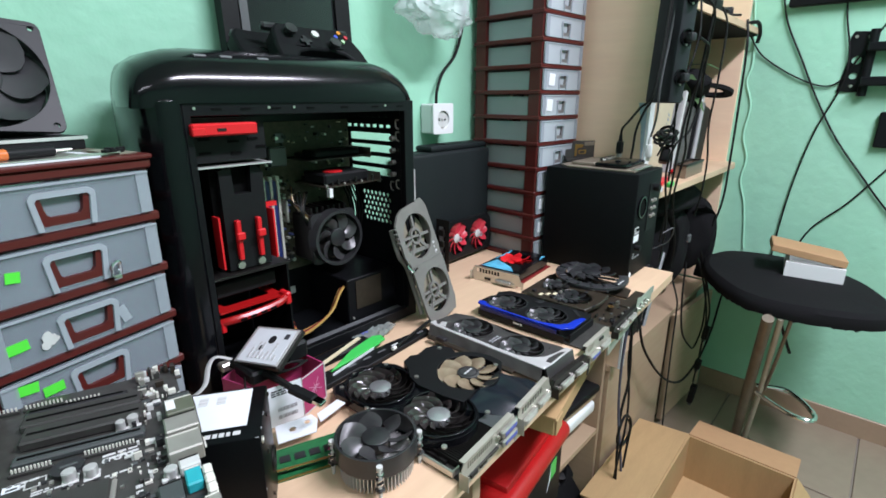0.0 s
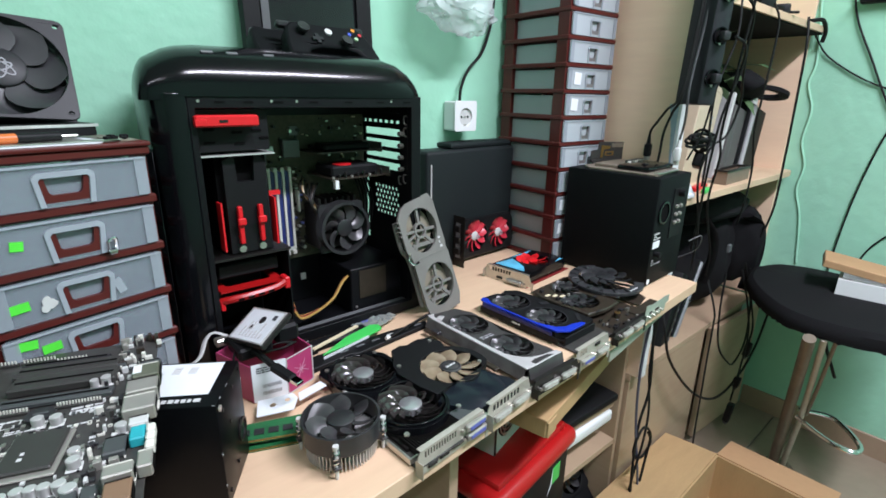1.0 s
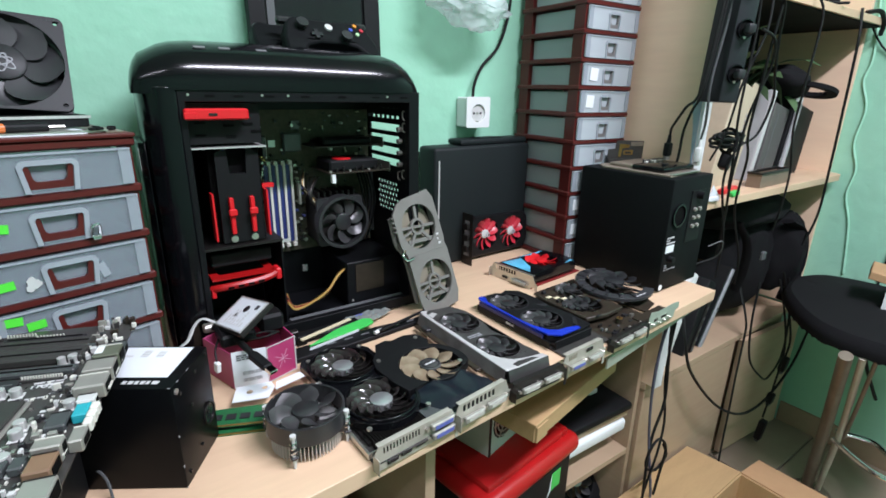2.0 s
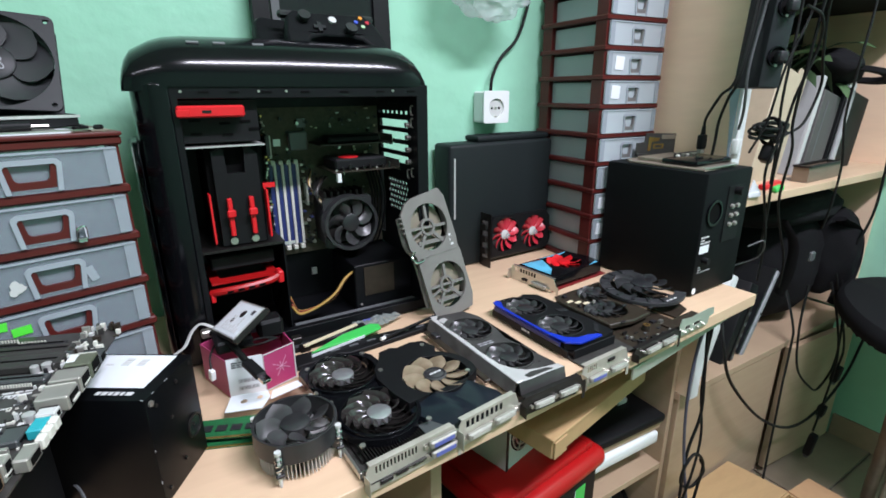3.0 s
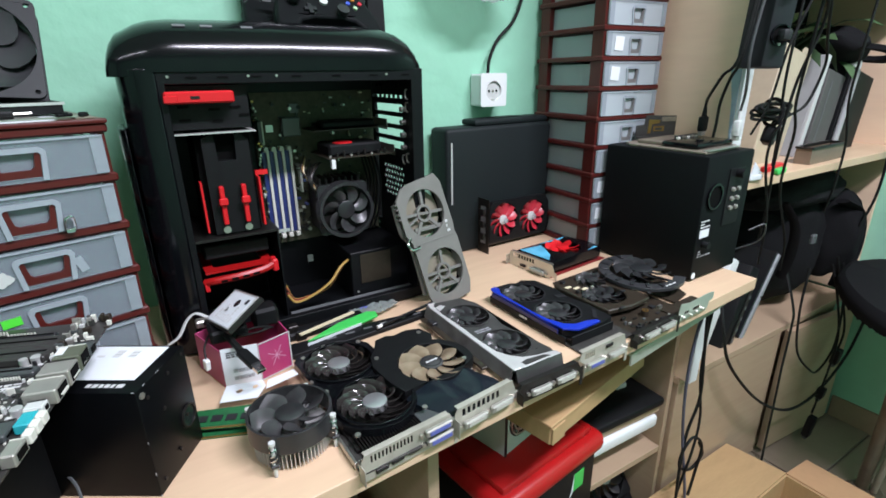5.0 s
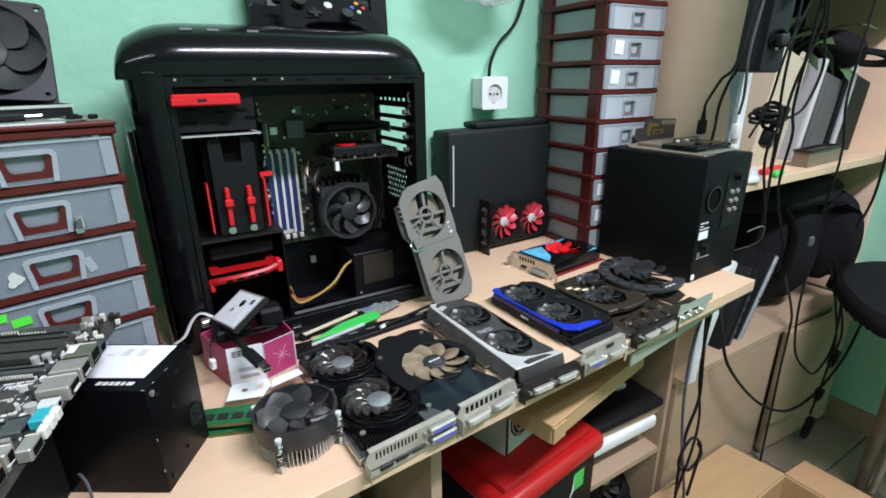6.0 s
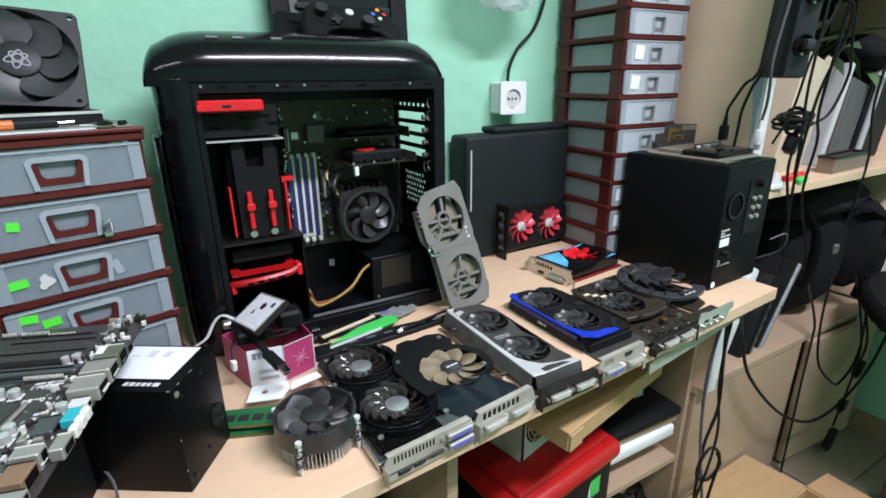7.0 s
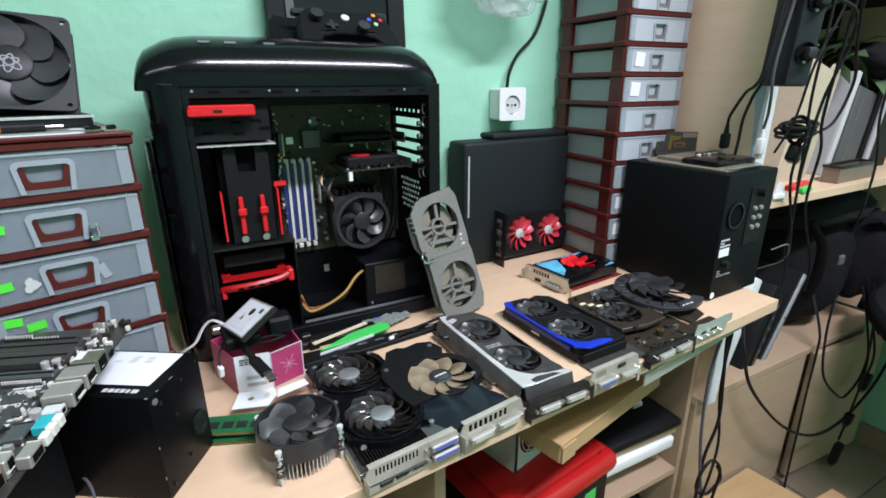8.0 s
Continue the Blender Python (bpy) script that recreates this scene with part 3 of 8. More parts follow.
def case_shell():
    """Curved top shell that rolls over the front and the back edge."""
    bm = B()
    prof = [(0.0, 0.0), (-0.001, 0.011), (0.0015, 0.022), (0.007, 0.032), (0.016, 0.041), (0.030, 0.0485), (0.052, 0.0535), (0.14, 0.0545), (0.165, 0.048), (0.18, 0.036), (0.186, 0.02), (0.186, 0.0)]
    secs = []
    for x, k, dy in ((0.2515, 0.0, 0.016), (0.252, 0.20, 0.014), (0.2545, 0.40, 0.011), (0.259, 0.57, 0.008), (0.266, 0.71, 0.006), (0.277, 0.79, 0.004), (0.290, 0.89, 0.002), (0.306, 0.96, 0.0), (0.33, 1.0, 0.0),
                     (0.45, 1.03, 0.0), (0.58, 1.0, 0.0), (0.612, 0.96, 0.0), (0.632, 0.88, 0.001), (0.647, 0.74, 0.002), (0.656, 0.56, 0.004), (0.661, 0.36, 0.006), (0.663, 0.15, 0.008), (0.6635, -0.02, 0.009)):
        low = 0.005 * max(0.0, min(1.0, (0.30 - x) / 0.03))
        nose, tail = max(0.0, min(1.0, (0.37 - x) / 0.115)), max(0.0, (x - 0.6) / 0.0635)
        sec = []
        for p in prof:
            d = p[0] / 0.186
            z = 1.120 + 1.13 * p[1] * k - (low if p[1] == 0.0 else low * max(0.0, 0.75 - k))
            sec.append((x + nose * (0.009 + 0.029 * max(d, 0.0) ** 2) - 0.005 * tail, CY0 - 0.002 + dy + p[0] * (1 - 2 * dy / 0.186), z))
        secs.append(sec)
    loft(bm, secs)
    return bm


part("top_shell", case_shell(), BLACK_GLOSS, pc, "glossy black plastic top")
# front panel: a rounded upright column
bm = B()
outline = [(0.300, CY1), (0.288, CY1 - 0.025), (0.275, CY1 - 0.06), (0.268, CY1 - 0.10), (0.268, CY0 + 0.03), (0.272, CY0 + 0.012), (0.282, CY0 + 0.002), (0.297, CY0 - 0.001), (0.308, CY0), (0.308, CY1)]
plate(bm, outline, (), CZ0 + 0.004, 1.124)
part("front_panel", bm, BLACK_GLOSS, pc, bevel=0.002)
door = [(0.2785, CY1 - 0.045), (0.2705, CY1 - 0.052), (0.262, CY1 - 0.085), (0.2585, CY1 - 0.11), (0.2585, CY0 + 0.06), (0.2595, CY0 + 0.035), (0.263, CY0 + 0.022), (0.2675, CY0 + 0.016), (0.2675, CY1 - 0.10)]
part("front_door", plate(B(), door, (), CZ0 + 0.006, 1.057), BLACK_GLOSS, pc, bevel=0.003)
part("door_scratch", box(B(), 0.2596, CY0 + 0.028, 1.02, 0.2602, CY0 + 0.0286, 1.05), PALE_BOX, pc)
# side frame round the opening
uy = Matrix(((1, 0, 0, 0), (0, 0, 1, 0), (0, 1, 0, 0), (0, 0, 0, 1)))
frame_out = [(0.308, 0.754), (0.659, 0.754), (0.659, 1.122), (0.308, 1.122)]
frame_in = [(0.316, 0.772), (0.640, 0.772), (0.640, 1.106), (0.316, 1.106)]
part("side_frame", plate(B(), frame_out, [frame_in], CY0, CY0 + 0.012, uy), BLACK_STEEL, pc, bevel=0.001)
part("bottom_panel", box(B(), 0.308, CY0 + 0.0125, 0.754, 0.640, CY1, 0.760), BLACK_STEEL, pc)
part("roof_panel", box(B(), 0.308, CY0 + 0.0125, 1.108, 0.640, CY1, 1.114), BLACK_STEEL, pc)
part("tray_panel", box(B(), 0.308, CY1 - 0.036, 0.7605, 0.639, CY1 - 0.030, 1.1075), BLACK_STEEL, pc)
for k in range(4):
    part("case_foot", cyl(B(), 0.013, 0.75, 0.7535, x=(0.3, 0.63)[k % 2], y=(CY0 + 0.03, CY1 - 0.03)[k // 2], seg=14), BLACK_MATT, pc)
# rear panel with vents and open slots
ux = Matrix(((0, 0, 1, 0), (1, 0, 0, 0), (0, 1, 0, 0), (0, 0, 0, 1)))
holes = []
for i in range(2):
    for j in range(7):
        holes.append(rect(0.665 + j * 0.017, 1.078 + i * 0.017, 0.677 + j * 0.017, 1.083 + i * 0.017))
for i in range(4):
    holes.append(rect(0.664, 0.998 + i * 0.0195, 0.772, 1.0105 + i * 0.0195, 0.002, 2))
for i in range(6):
    for j in range(7):
        holes.append(circle(0.672 + j * 0.0105 + (0.005 if i % 2 else 0), 0.918 + i * 0.0095, 0.0041, 6))
holes.append(rect(0.765, 0.86, 0.79, 0.985, 0.002, 2))
part("rear_panel", plate(B(), rect(CY0 + 0.0125, 0.7605, CY1, 1.1075), holes, 0.642, 0.6445, ux), BLACK_STEEL, pc)
part("rear_frame", plate(B(), rect(CY0 + 0.0125, 0.7605, CY1, 1.1075), [rect(CY0 + 0.026, 0.78, CY1 - 0.012, 1.095)], 0.645, 0.66, ux), BLACK_STEEL, pc)
for z in (1.004, 1.0235, 1.043, 1.0625):
    part("slot_screw", cyl(B(), 0.004, -0.004, 0.004, pose(0.637, 0.655, z, 0, 90, 0), seg=10), STEEL, pc)
# top edge clips and screws on the frame
for x in (0.345, 0.38, 0.42, 0.47, 0.525, 0.58, 0.63):
    part("frame_clip", box(B(), x - 0.006, CY0 - 0.0012, 1.1125, x + 0.006, CY0 - 0.0002, 1.1145), RECESS, pc)
for x in (0.32, 0.41, 0.445, 0.60):
    part("frame_screw", cyl(B(), 0.0017, 0, 0.0012, pose(x, CY0, 1.1145, 90, 0, 0), seg=10), STEEL, pc)
for x in (0.335, 0.365, 0.412):
    part("top_socket", box(B(), -0.007, -0.0022, -0.001, 0.007, 0.0022, 0.0012, bev=0.0004), GREY_BOOK, pc, m=pose(x + 0.008, 0.6485, 1.1715, 27, 0, 0))
# drive bays
bay = part("drive_bay", box(B(), 0.316, CY0 + 0.014, 1.052, 0.408, CY1 - 0.04, 1.104), BLACK_MATT, pc)
for k, (x, z) in enumerate(((0.325, 1.078), (0.36, 1.074), (0.385, 1.076), (0.325, 1.062), (0.362, 1.060), (0.395, 1.066))):
    part("bay_slot", box(B(), x, CY0 + 0.0125, z, x + 0.013, CY0 + 0.0138, z + 0.003), RECESS, bay)
rl = part("bay_latch", box(B(), 0.312, CY0 - 0.008, 1.084, 0.389, CY0 + 0.0135, 1.098, bev=0.002), RED, pc, "red plastic drive latch")
part("latch_tab", box(B(), 0.311, CY0 - 0.011, 1.085, 0.326, CY0 - 0.0083, 1.0935, bev=0.001), RED, rl)
part("latch_slot", box(B(), 0.340, CY0 - 0.009, 1.0895, 0.350, CY0 - 0.0082, 1.0925), SCREEN, rl)
part("cage_shelf", box(B(), 0.314, CY0 + 0.008, 1.046, 0.412, CY1 - 0.04, 1.0478), ALU, pc)
part("cage_shelf", box(B(), 0.314, CY0 + 0.010, 0.906, 0.425, CY1 - 0.04, 0.9095), DARK_METAL, pc)
# upright tool-free rails
hc = part("disk_cage", box(B(), 0.338, CY0 + 0.03, 0.910, 0.406, CY1 - 0.05, 1.045), RECESS, pc)
part("cage_cover", plate(B(), [(0.345, 0.912), (0.402, 0.912), (0.402, 1.035), (0.392, 1.045), (0.386, 1.045), (0.384, 1.01), (0.362, 1.01), (0.360, 1.045), (0.345, 1.04)], (), CY0 + 0.018, CY0 + 0.028, uy), BLACK_MATT, hc)
for x in (0.359, 0.387):
    lt_ = part("cage_latch", box(B(), x - 0.003, CY0 + 0.010, 0.926, x + 0.003, CY0 + 0.0175, 0.978, bev=0.001), RED, hc, "red sliding latch")
    part("latch_grip", box(B(), x - 0.0055, CY0 + 0.005, 0.953, x + 0.0055, CY0 + 0.0098, 0.963, bev=0.0015), RED, lt_)
    part("latch_pin", cyl(B(), 0.005, 0.0, 0.003, pose(x, CY0 + 0.0175, 0.918, 90, 0, 0), seg=12), STEEL, lt_)
for x in (0.336, 0.4085):
    part("cage_rail", box(B(), x - 0.0012, CY0 + 0.012, 0.918, x + 0.0012, CY0 + 0.03, 0.985), RED, hc)
part("cage_lip", box(B(), 0.4075, CY0 + 0.03, 0.985, 0.424, CY0 + 0.036, 0.991), RED, hc)
# red disk tray with a curved slotted front, a bare disk above it
part("disk", box(B(), 0.326, CY0 + 0.03, 0.874, 0.412, CY1 - 0.06, 0.894, bev=0.002), BLACK_MATT, pc)
# Tray takes the deeper lid red, its colour carrying the bay's shade.
tray = part("disk_tray", plate(B(), [(0.322, CY0 + 0.012), (0.412, CY0 + 0.012), (0.412, CY0 + 0.11), (0.322, CY0 + 0.11)], [rect(0.334, CY0 + 0.03, 0.4, CY0 + 0.1, 0.006)], 0.860, 0.8625), RED_BIN, pc, "red plastic disk tray")
part("tray_front", tube(B(), [(0.3195, CY0 + 0.010, 0.850), (0.335, CY0 + 0.001, 0.8535), (0.365, CY0 - 0.003, 0.8555), (0.395, CY0 + 0.0, 0.8575), (0.412, CY0 + 0.006, 0.8615)], 0.0052, 8), RED_BIN, tray)
part("tray_foot", box(B(), 0.318, CY0 + 0.004, 0.838, 0.324, CY0 + 0.018, 0.852, bev=0.001), RED, tray)
part("tray_lug", box(B(), 0.408, CY0 + 0.0, 0.850, 0.4165, CY0 + 0.02, 0.868, bev=0.002), RED, tray)
for x in (0.338, 0.352, 0.366, 0.38):
    part("tray_slot", box(B(), x, CY0 - 0.0092, 0.8525 + (x - 0.335) * 0.06, x + 0.008, CY0 - 0.0075, 0.8555 + (x - 0.335) * 0.06), RECESS, tray)
part("cage_wall", box(B(), 0.424, CY0 + 0.02, 0.762, 0.4265, CY1 - 0.04, 0.905), BLACK_STEEL, pc)
# board with parts
MY = CY1 - 0.042
mb = part("motherboard", box(B(), 0.434, MY, 0.845, 0.636, MY + 0.002, 1.09), INNER_BOARD, pc, "dark brown computer main board")
for i, x in enumerate((0.4425, 0.4545, 0.4665, 0.4785)):
    sl = part("memory_slot", box(B(), x - 0.0042, MY - 0.012, 0.866, x + 0.0028, MY - 0.0004, 1.003, bev=0.0006), NAVY, mb, "navy blue memory slot")
    part("slot_ridge", box(B(), x + 0.0030, MY - 0.014, 0.866, x + 0.0074, MY - 0.0004, 1.003, bev=0.0004), IVORY, sl)
    for z in (0.860, 1.0035):
        part("slot_clip", box(B(), x - 0.001, MY - 0.018, z - 0.002, x + 0.006, MY - 0.004, z + 0.005, bev=0.0008), IVORY, sl)
part("chipset_sink", box(B(), 0.475, MY - 0.012, 1.022, 0.505, MY - 0.0004, 1.052, bev=0.002), GREY_BOOK, mb)
part("io_chip", box(B(), 0.492, MY - 0.004, 1.058, 0.506, MY - 0.0004, 1.072), GREY_BOOK, mb)
part("chip", box(B(), 0.452, MY - 0.003, 1.03, 0.463, MY - 0.0004, 1.041), ALU, mb)
part("power_plug", box(B(), 0.4345, MY - 0.03, 1.018, 0.4405, MY - 0.0004, 1.05, bev=0.001), GREY_CABLE, mb)
rnd = random.Random(5)
for k in range(26):
    x, z = rnd.uniform(0.445, 0.62), rnd.choice((rnd.uniform(0.855, 0.9), rnd.uniform(1.015, 1.085)))
    h = rnd.uniform(0.004, 0.012)
    part("capacitor", cyl(B(), rnd.uniform(0.002, 0.0035), 0, h, pose(x, MY - 0.0002, z, 90, 0, 0), seg=8), rnd.choice((STEEL, CHIP, CHIP, DARK_METAL)), mb)
# processor cooler
pcool = part("processor_cooler", box(B(), 0.508, MY - 0.058, 0.868, 0.588, MY - 0.004, 0.945, bev=0.003), DARK_METAL, pc)
cz = pose(0.548, MY - 0.060, 0.906, 90, 0, 0)
part("fan_ring", plate(B(), circle(0, 0, 0.046, 36), [circle(0, 0, 0.041, 36)], -0.002, 0.02, cz), FAN_BLACK, pcool)
rotor(pcool, cz @ pose(0, 0, 0.010), 0.039, 7, GREY_BLADE, FAN_BLACK, 0.0145, 0.008, 36, 28, 0.007)
part("fan_corner", plate(B(), rect(-0.042, -0.042, 0.042, 0.042, 0.006), [circle(0, 0, 0.0405, 36)], -0.003, 0.004, cz), FAN_BLACK, pcool)
# two cards plugged in
for k, (z, y0) in enumerate(((0.992, CY0 + 0.052), (1.032, CY0 + 0.075))):
    g = part("graphics_card", box(B(), 0.520 - 0.01 * k, y0, z, 0.634, MY - 0.001, z + 0.0018), PCB_BROWN, pc, "plugged in graphics card")
    part("card_cooler", box(B(), 0.526, y0 + 0.01, z + 0.0022, 0.615, MY - 0.02, z + 0.02 - 0.006 * k, bev=0.003), BLACK_MATT, g)
    part("card_bracket", box(B(), 0.6345, y0 + 0.006, z - 0.004, 0.6358, MY - 0.002, z + 0.013), STEEL, g)
    if k == 0:
        part("red_badge", cyl(B(), 0.016, 0, 0.0015, pose(0.555, y0 + 0.03, z + 0.0202), seg=20), RED, g)
        for j in range(9):
            xx = 0.525 + 0.0115 * j
            part("card_capacitor", cyl(B(), 0.0022, 0.0019, 0.0019 + 0.003 + 0.003 * (j % 3), pose(xx, y0 + 0.005, z), seg=8), PORT_METAL if j % 3 == 0 else DARK_METAL, g)
        part("power_socket", box(B(), 0.524, y0 - 0.004, z - 0.014, 0.530, y0 + 0.004, z - 0.0004), WHITE, g)
# power supply at the bottom
ps = part("power_supply", box(B(), 0.536, CY0 + 0.034, 0.7605, 0.640, CY1 - 0.04, 0.841, bev=0.0015), BLACK_STEEL, pc, "black power supply")
part("supply_screw", cyl(B(), 0.002, 0, 0.0015, pose(0.545, CY0 + 0.034, 0.772, 90, 0, 0), seg=8), STEEL, ps)
part("white_tag", box(B(), 0.497, CY1 - 0.040, 0.80, 0.506, CY1 - 0.0362, 0.812), PALE_BOX, pc)
for k, (mt, r) in enumerate(((YELLOW_W, 0), (RED_W, 1), (CABLE, 2), (RED_W, 3), (YELLOW_W, 4), (CABLE, 5))):
    o = 0.0032 * r
    part("supply_wire", tube(B(), [(0.538, CY0 + 0.045 + o, 0.829 - o * 0.6), (0.518, CY0 + 0.032 + o, 0.824 - o), (0.496, CY0 + 0.022 + o, 0.806 - o), (0.468, CY0 + 0.02 + o * 1.4, 0.792 - o * 0.7), (0.440, CY0 + 0.022 + o, 0.785), (0.428, CY0 + 0.022 + 0.5 * o, 0.80 + o)], 0.0021, 6), mt, pc)
for k, (mt, dx) in enumerate(((CABLE, 0.0), (CABLE, 0.006), (PCB_BROWN, 0.012), (CABLE, 0.018))):
    part("fan_wire", tube(B(), [(0.505 + dx * 0.5, MY - 0.05, 0.935 - dx), (0.498 + dx * 0.3, MY - 0.05, 0.955), (0.503 + dx, MY - 0.035, 0.968 + dx * 0.5), (0.515 + dx, MY - 0.012, 0.975)], 0.0016, 6), mt, pc)
for k in range(5):
    part("rear_cable", tube(B(), [(0.60 + 0.006 * k, MY - 0.02, 0.99), (0.603 + 0.006 * k, MY - 0.04, 0.94), (0.598 + 0.007 * k, MY - 0.03, 0.89), (0.585 + 0.008 * k, MY - 0.02, 0.85)], 0.0018, 6), CABLE, pc)
rnd = random.Random(15)
for k in range(60):
    x, z = rnd.uniform(0.49, 0.63), rnd.uniform(0.86, 1.088)
    w_ = rnd.choice((0.002, 0.003, 0.005))
    part("component", box(B(), x, MY - rnd.uniform(0.002, 0.006), z, x + w_, MY - 0.0004, z + rnd.choice((0.002, 0.004))), rnd.choice((CHIP, STEEL, CREAM, GREY_CABLE, DARK_METAL)), mb)

rnd = random.Random(77)
for k in range(44):
    x, z = rnd.uniform(0.4335, 0.4385), 0.87 + 0.0048 * k
    part("component", box(B(), x, MY - rnd.uniform(0.004, 0.014), z, x + rnd.uniform(0.002, 0.004), MY - 0.0004, z + rnd.uniform(0.002, 0.0035)), rnd.choice((IVORY, CREAM, PCB_BROWN, STEEL, COPPER)), mb)
for k in range(26):
    x, z = rnd.uniform(0.4875, 0.507), 0.862 + 0.0056 * k
    part("component", box(B(), x, MY - rnd.uniform(0.004, 0.012), z, x + rnd.uniform(0.002, 0.006), MY - 0.0004, z + rnd.uniform(0.002, 0.004)), rnd.choice((IVORY, CHIP, PCB_BROWN, BLUE_PORT, STEEL, CHIP)), mb)
for x0, z0, x1, z1 in ((0.4425, 1.012, 0.446, 1.048), (0.495, 0.93, 0.499, 0.966)):
    part("board_socket", box(B(), x0, MY - 0.012, z0, x1, MY - 0.0004, z1, bev=0.0005), IVORY, mb)
for k in range(7):
    part("cooler_fin", box(B(), 0.512 + 0.011 * k, MY - 0.054, 0.9455, 0.5165 + 0.011 * k, MY - 0.012, 0.957, bev=0.001), DARK_METAL, pcool)
for k, (mt, dz) in enumerate(((PCB_BROWN, 0.0), (CREAM, 0.003), (COPPER, 0.006), (PCB_BROWN, 0.009))):
    part("fan_lead", tube(B(), [(0.512, MY - 0.056, 0.93 + dz), (0.503, MY - 0.05, 0.945 + dz), (0.497 - dz * 0.6, MY - 0.036, 0.962 + dz), (0.505, MY - 0.014, 0.982 + dz)], 0.0013, 6), mt, pc)
for x, y, z in ((0.6395, CY0 + 0.014, 1.085), (0.6395, CY0 + 0.014, 1.066), (0.6395, CY0 + 0.016, 0.988), (0.6395, CY0 + 0.03, 0.984)):
    part("slot_hook", tube(B(), [(x, y, z + 0.007), (x, y + 0.006, z + 0.006), (x, y + 0.007, z), (x, y + 0.005, z - 0.006), (x, y, z - 0.007)], 0.0012, 6), STEEL, pc)
part("supply_plate", box(B(), 0.552, CY0 + 0.0325, 0.786, 0.606, CY0 + 0.0338, 0.836), PCB_BROWN, ps, "dull brownish rating plate")
part("floor_rib", box(B(), 0.43, CY0 + 0.014, 0.7605, 0.64, CY0 + 0.030, 0.768, bev=0.001), GREY_BOOK, pc)
part("cage_slot", box(B(), 0.436, CY0 + 0.06, 0.888, 0.452, CY0 + 0.061, 0.893), ALU, pc)

# ---- graphics cards and parts on the desk ----
UP = Matrix(((1, 0, 0, 0), (0, 0, -1, 0), (0, 1, 0, 0), (0, 0, 0, 1)))   # drawn upright, facing -y


def edge_y(x):
    """The desk's front edge."""
    return 0.305 + 0.0645 * (x - 0.352)


def bracket(card, w, h, z0, mat_, ports, vents=(8, 0.0072, 0.0046), m=I4):
    """The slotted metal end plate of a card, in the plane y = 0, with its sockets."""
    holes = []
    if vents:
        n, pitch, wide = vents
        for i in range(n):
            holes.append(rect(0.010 + i * pitch, z0 + h * 0.62, 0.010 + wide + i * pitch, z0 + h * 0.9))
    out = [(0.0, z0), (w - 0.012, z0), (w - 0.010, z0 + 0.006), (w, z0 + 0.006), (w, z0 + h * 0.55), (w - 0.006, z0 + h), (0.004, z0 + h), (0.0, z0 + h - 0.006)]
    br = part("bracket", plate(B(), out, holes, 0.0, 0.0011, UP), mat_, card, "plated steel end bracket", m=m)
    part("bracket_lip", box(B(), -0.0012, -0.010, z0 + 0.002, -0.0002, 0.002, z0 + h * 0.7, bev=0.0003), mat_, br)
    part("top_fold", box(B(), 0.004, 0.0, z0 + h - 0.0012, w - 0.007, 0.006, z0 + h, bev=0.0003), mat_, br)
    part("bracket_tab", box(B(), w + 0.0002, -0.0012, z0 - 0.012, w + 0.0055, 0.0, z0 + 0.016, bev=0.0004), mat_, br)
    for kind, x, z in ports:
        if kind in ("dvi", "dvi_blue"):
            pt = part("video_socket", box(B(), x, -0.0075, z, x + 0.034, -0.0014, z + 0.0085, bev=0.0014), PORT_METAL, br)
            part("socket_insert", box(B(), x + 0.004, -0.0083, z + 0.0018, x + 0.030, -0.0077, z + 0.0068, bev=0.0002), DULL_IVORY if kind == "dvi" else BLUE_PORT, pt)
            for sx in (x - 0.004, x + 0.038):
                part("socket_nut", cyl(B(), 0.0024, 0.0013, 0.005, UP, x=sx, y=z + 0.004, seg=6), STEEL, pt)
        else:
            pt = part("video_socket", box(B(), x, -0.003, z, x + 0.015, -0.0014, z + 0.0055, bev=0.001), DARK_METAL, br)
            part("socket_insert", box(B(), x + 0.0015, -0.0034, z + 0.001, x + 0.0135, -0.0031, z + 0.0045), SCREEN, pt)
    return br


def board(card, w, L, z=0.0, mat_=PCB_DARK, x0=0.004):
    b_ = part("circuit_board", plate(B(), [(x0, 0.002), (w - 0.012, 0.002), (w - 0.012, L), (x0 + 0.012, L), (x0 + 0.012, 0.16), (x0, 0.155)], (), z, z + 0.0016), mat_, card)
    rnd = random.Random(int(w * 1000 + L * 100))
    for k in range(10):
        x, y = rnd.uniform(0.012, w - 0.02), rnd.uniform(0.012, L - 0.01)
        part("component", box(B(), x, y, z + 0.0017, x + rnd.uniform(0.004, 0.009), y + rnd.uniform(0.004, 0.009), z + rnd.uniform(0.004, 0.008)), rnd.choice((CHIP, STEEL, CHIP)), b_)
    return b_


# card with two glossy black fans
g1 = thing("graphics_card", pose(0.388, edge_y(0.388) - 0.006, 0.7505, 0, 0, 2.5), "black graphics card with two glossy black fans lying on the desk", "graphics card", "graphics cards")
board(g1, 0.130, 0.215, x0=0.014)
bracket(g1, 0.112, 0.031, -0.009, PLATE_STEEL, (("dvi_blue", 0.072, 0.010), ("dvi_blue", 0.074, -0.003), ("hdmi", 0.014, -0.005), ("hdmi", 0.032, -0.004), ("hdmi", 0.052, -0.003)), vents=(12, 0.0042, 0.0022), m=pose(0.014, 0.003, 0, 0, 0, 3))
fc1 = [(0.062, 0.172), (0.0655, 0.0765)]
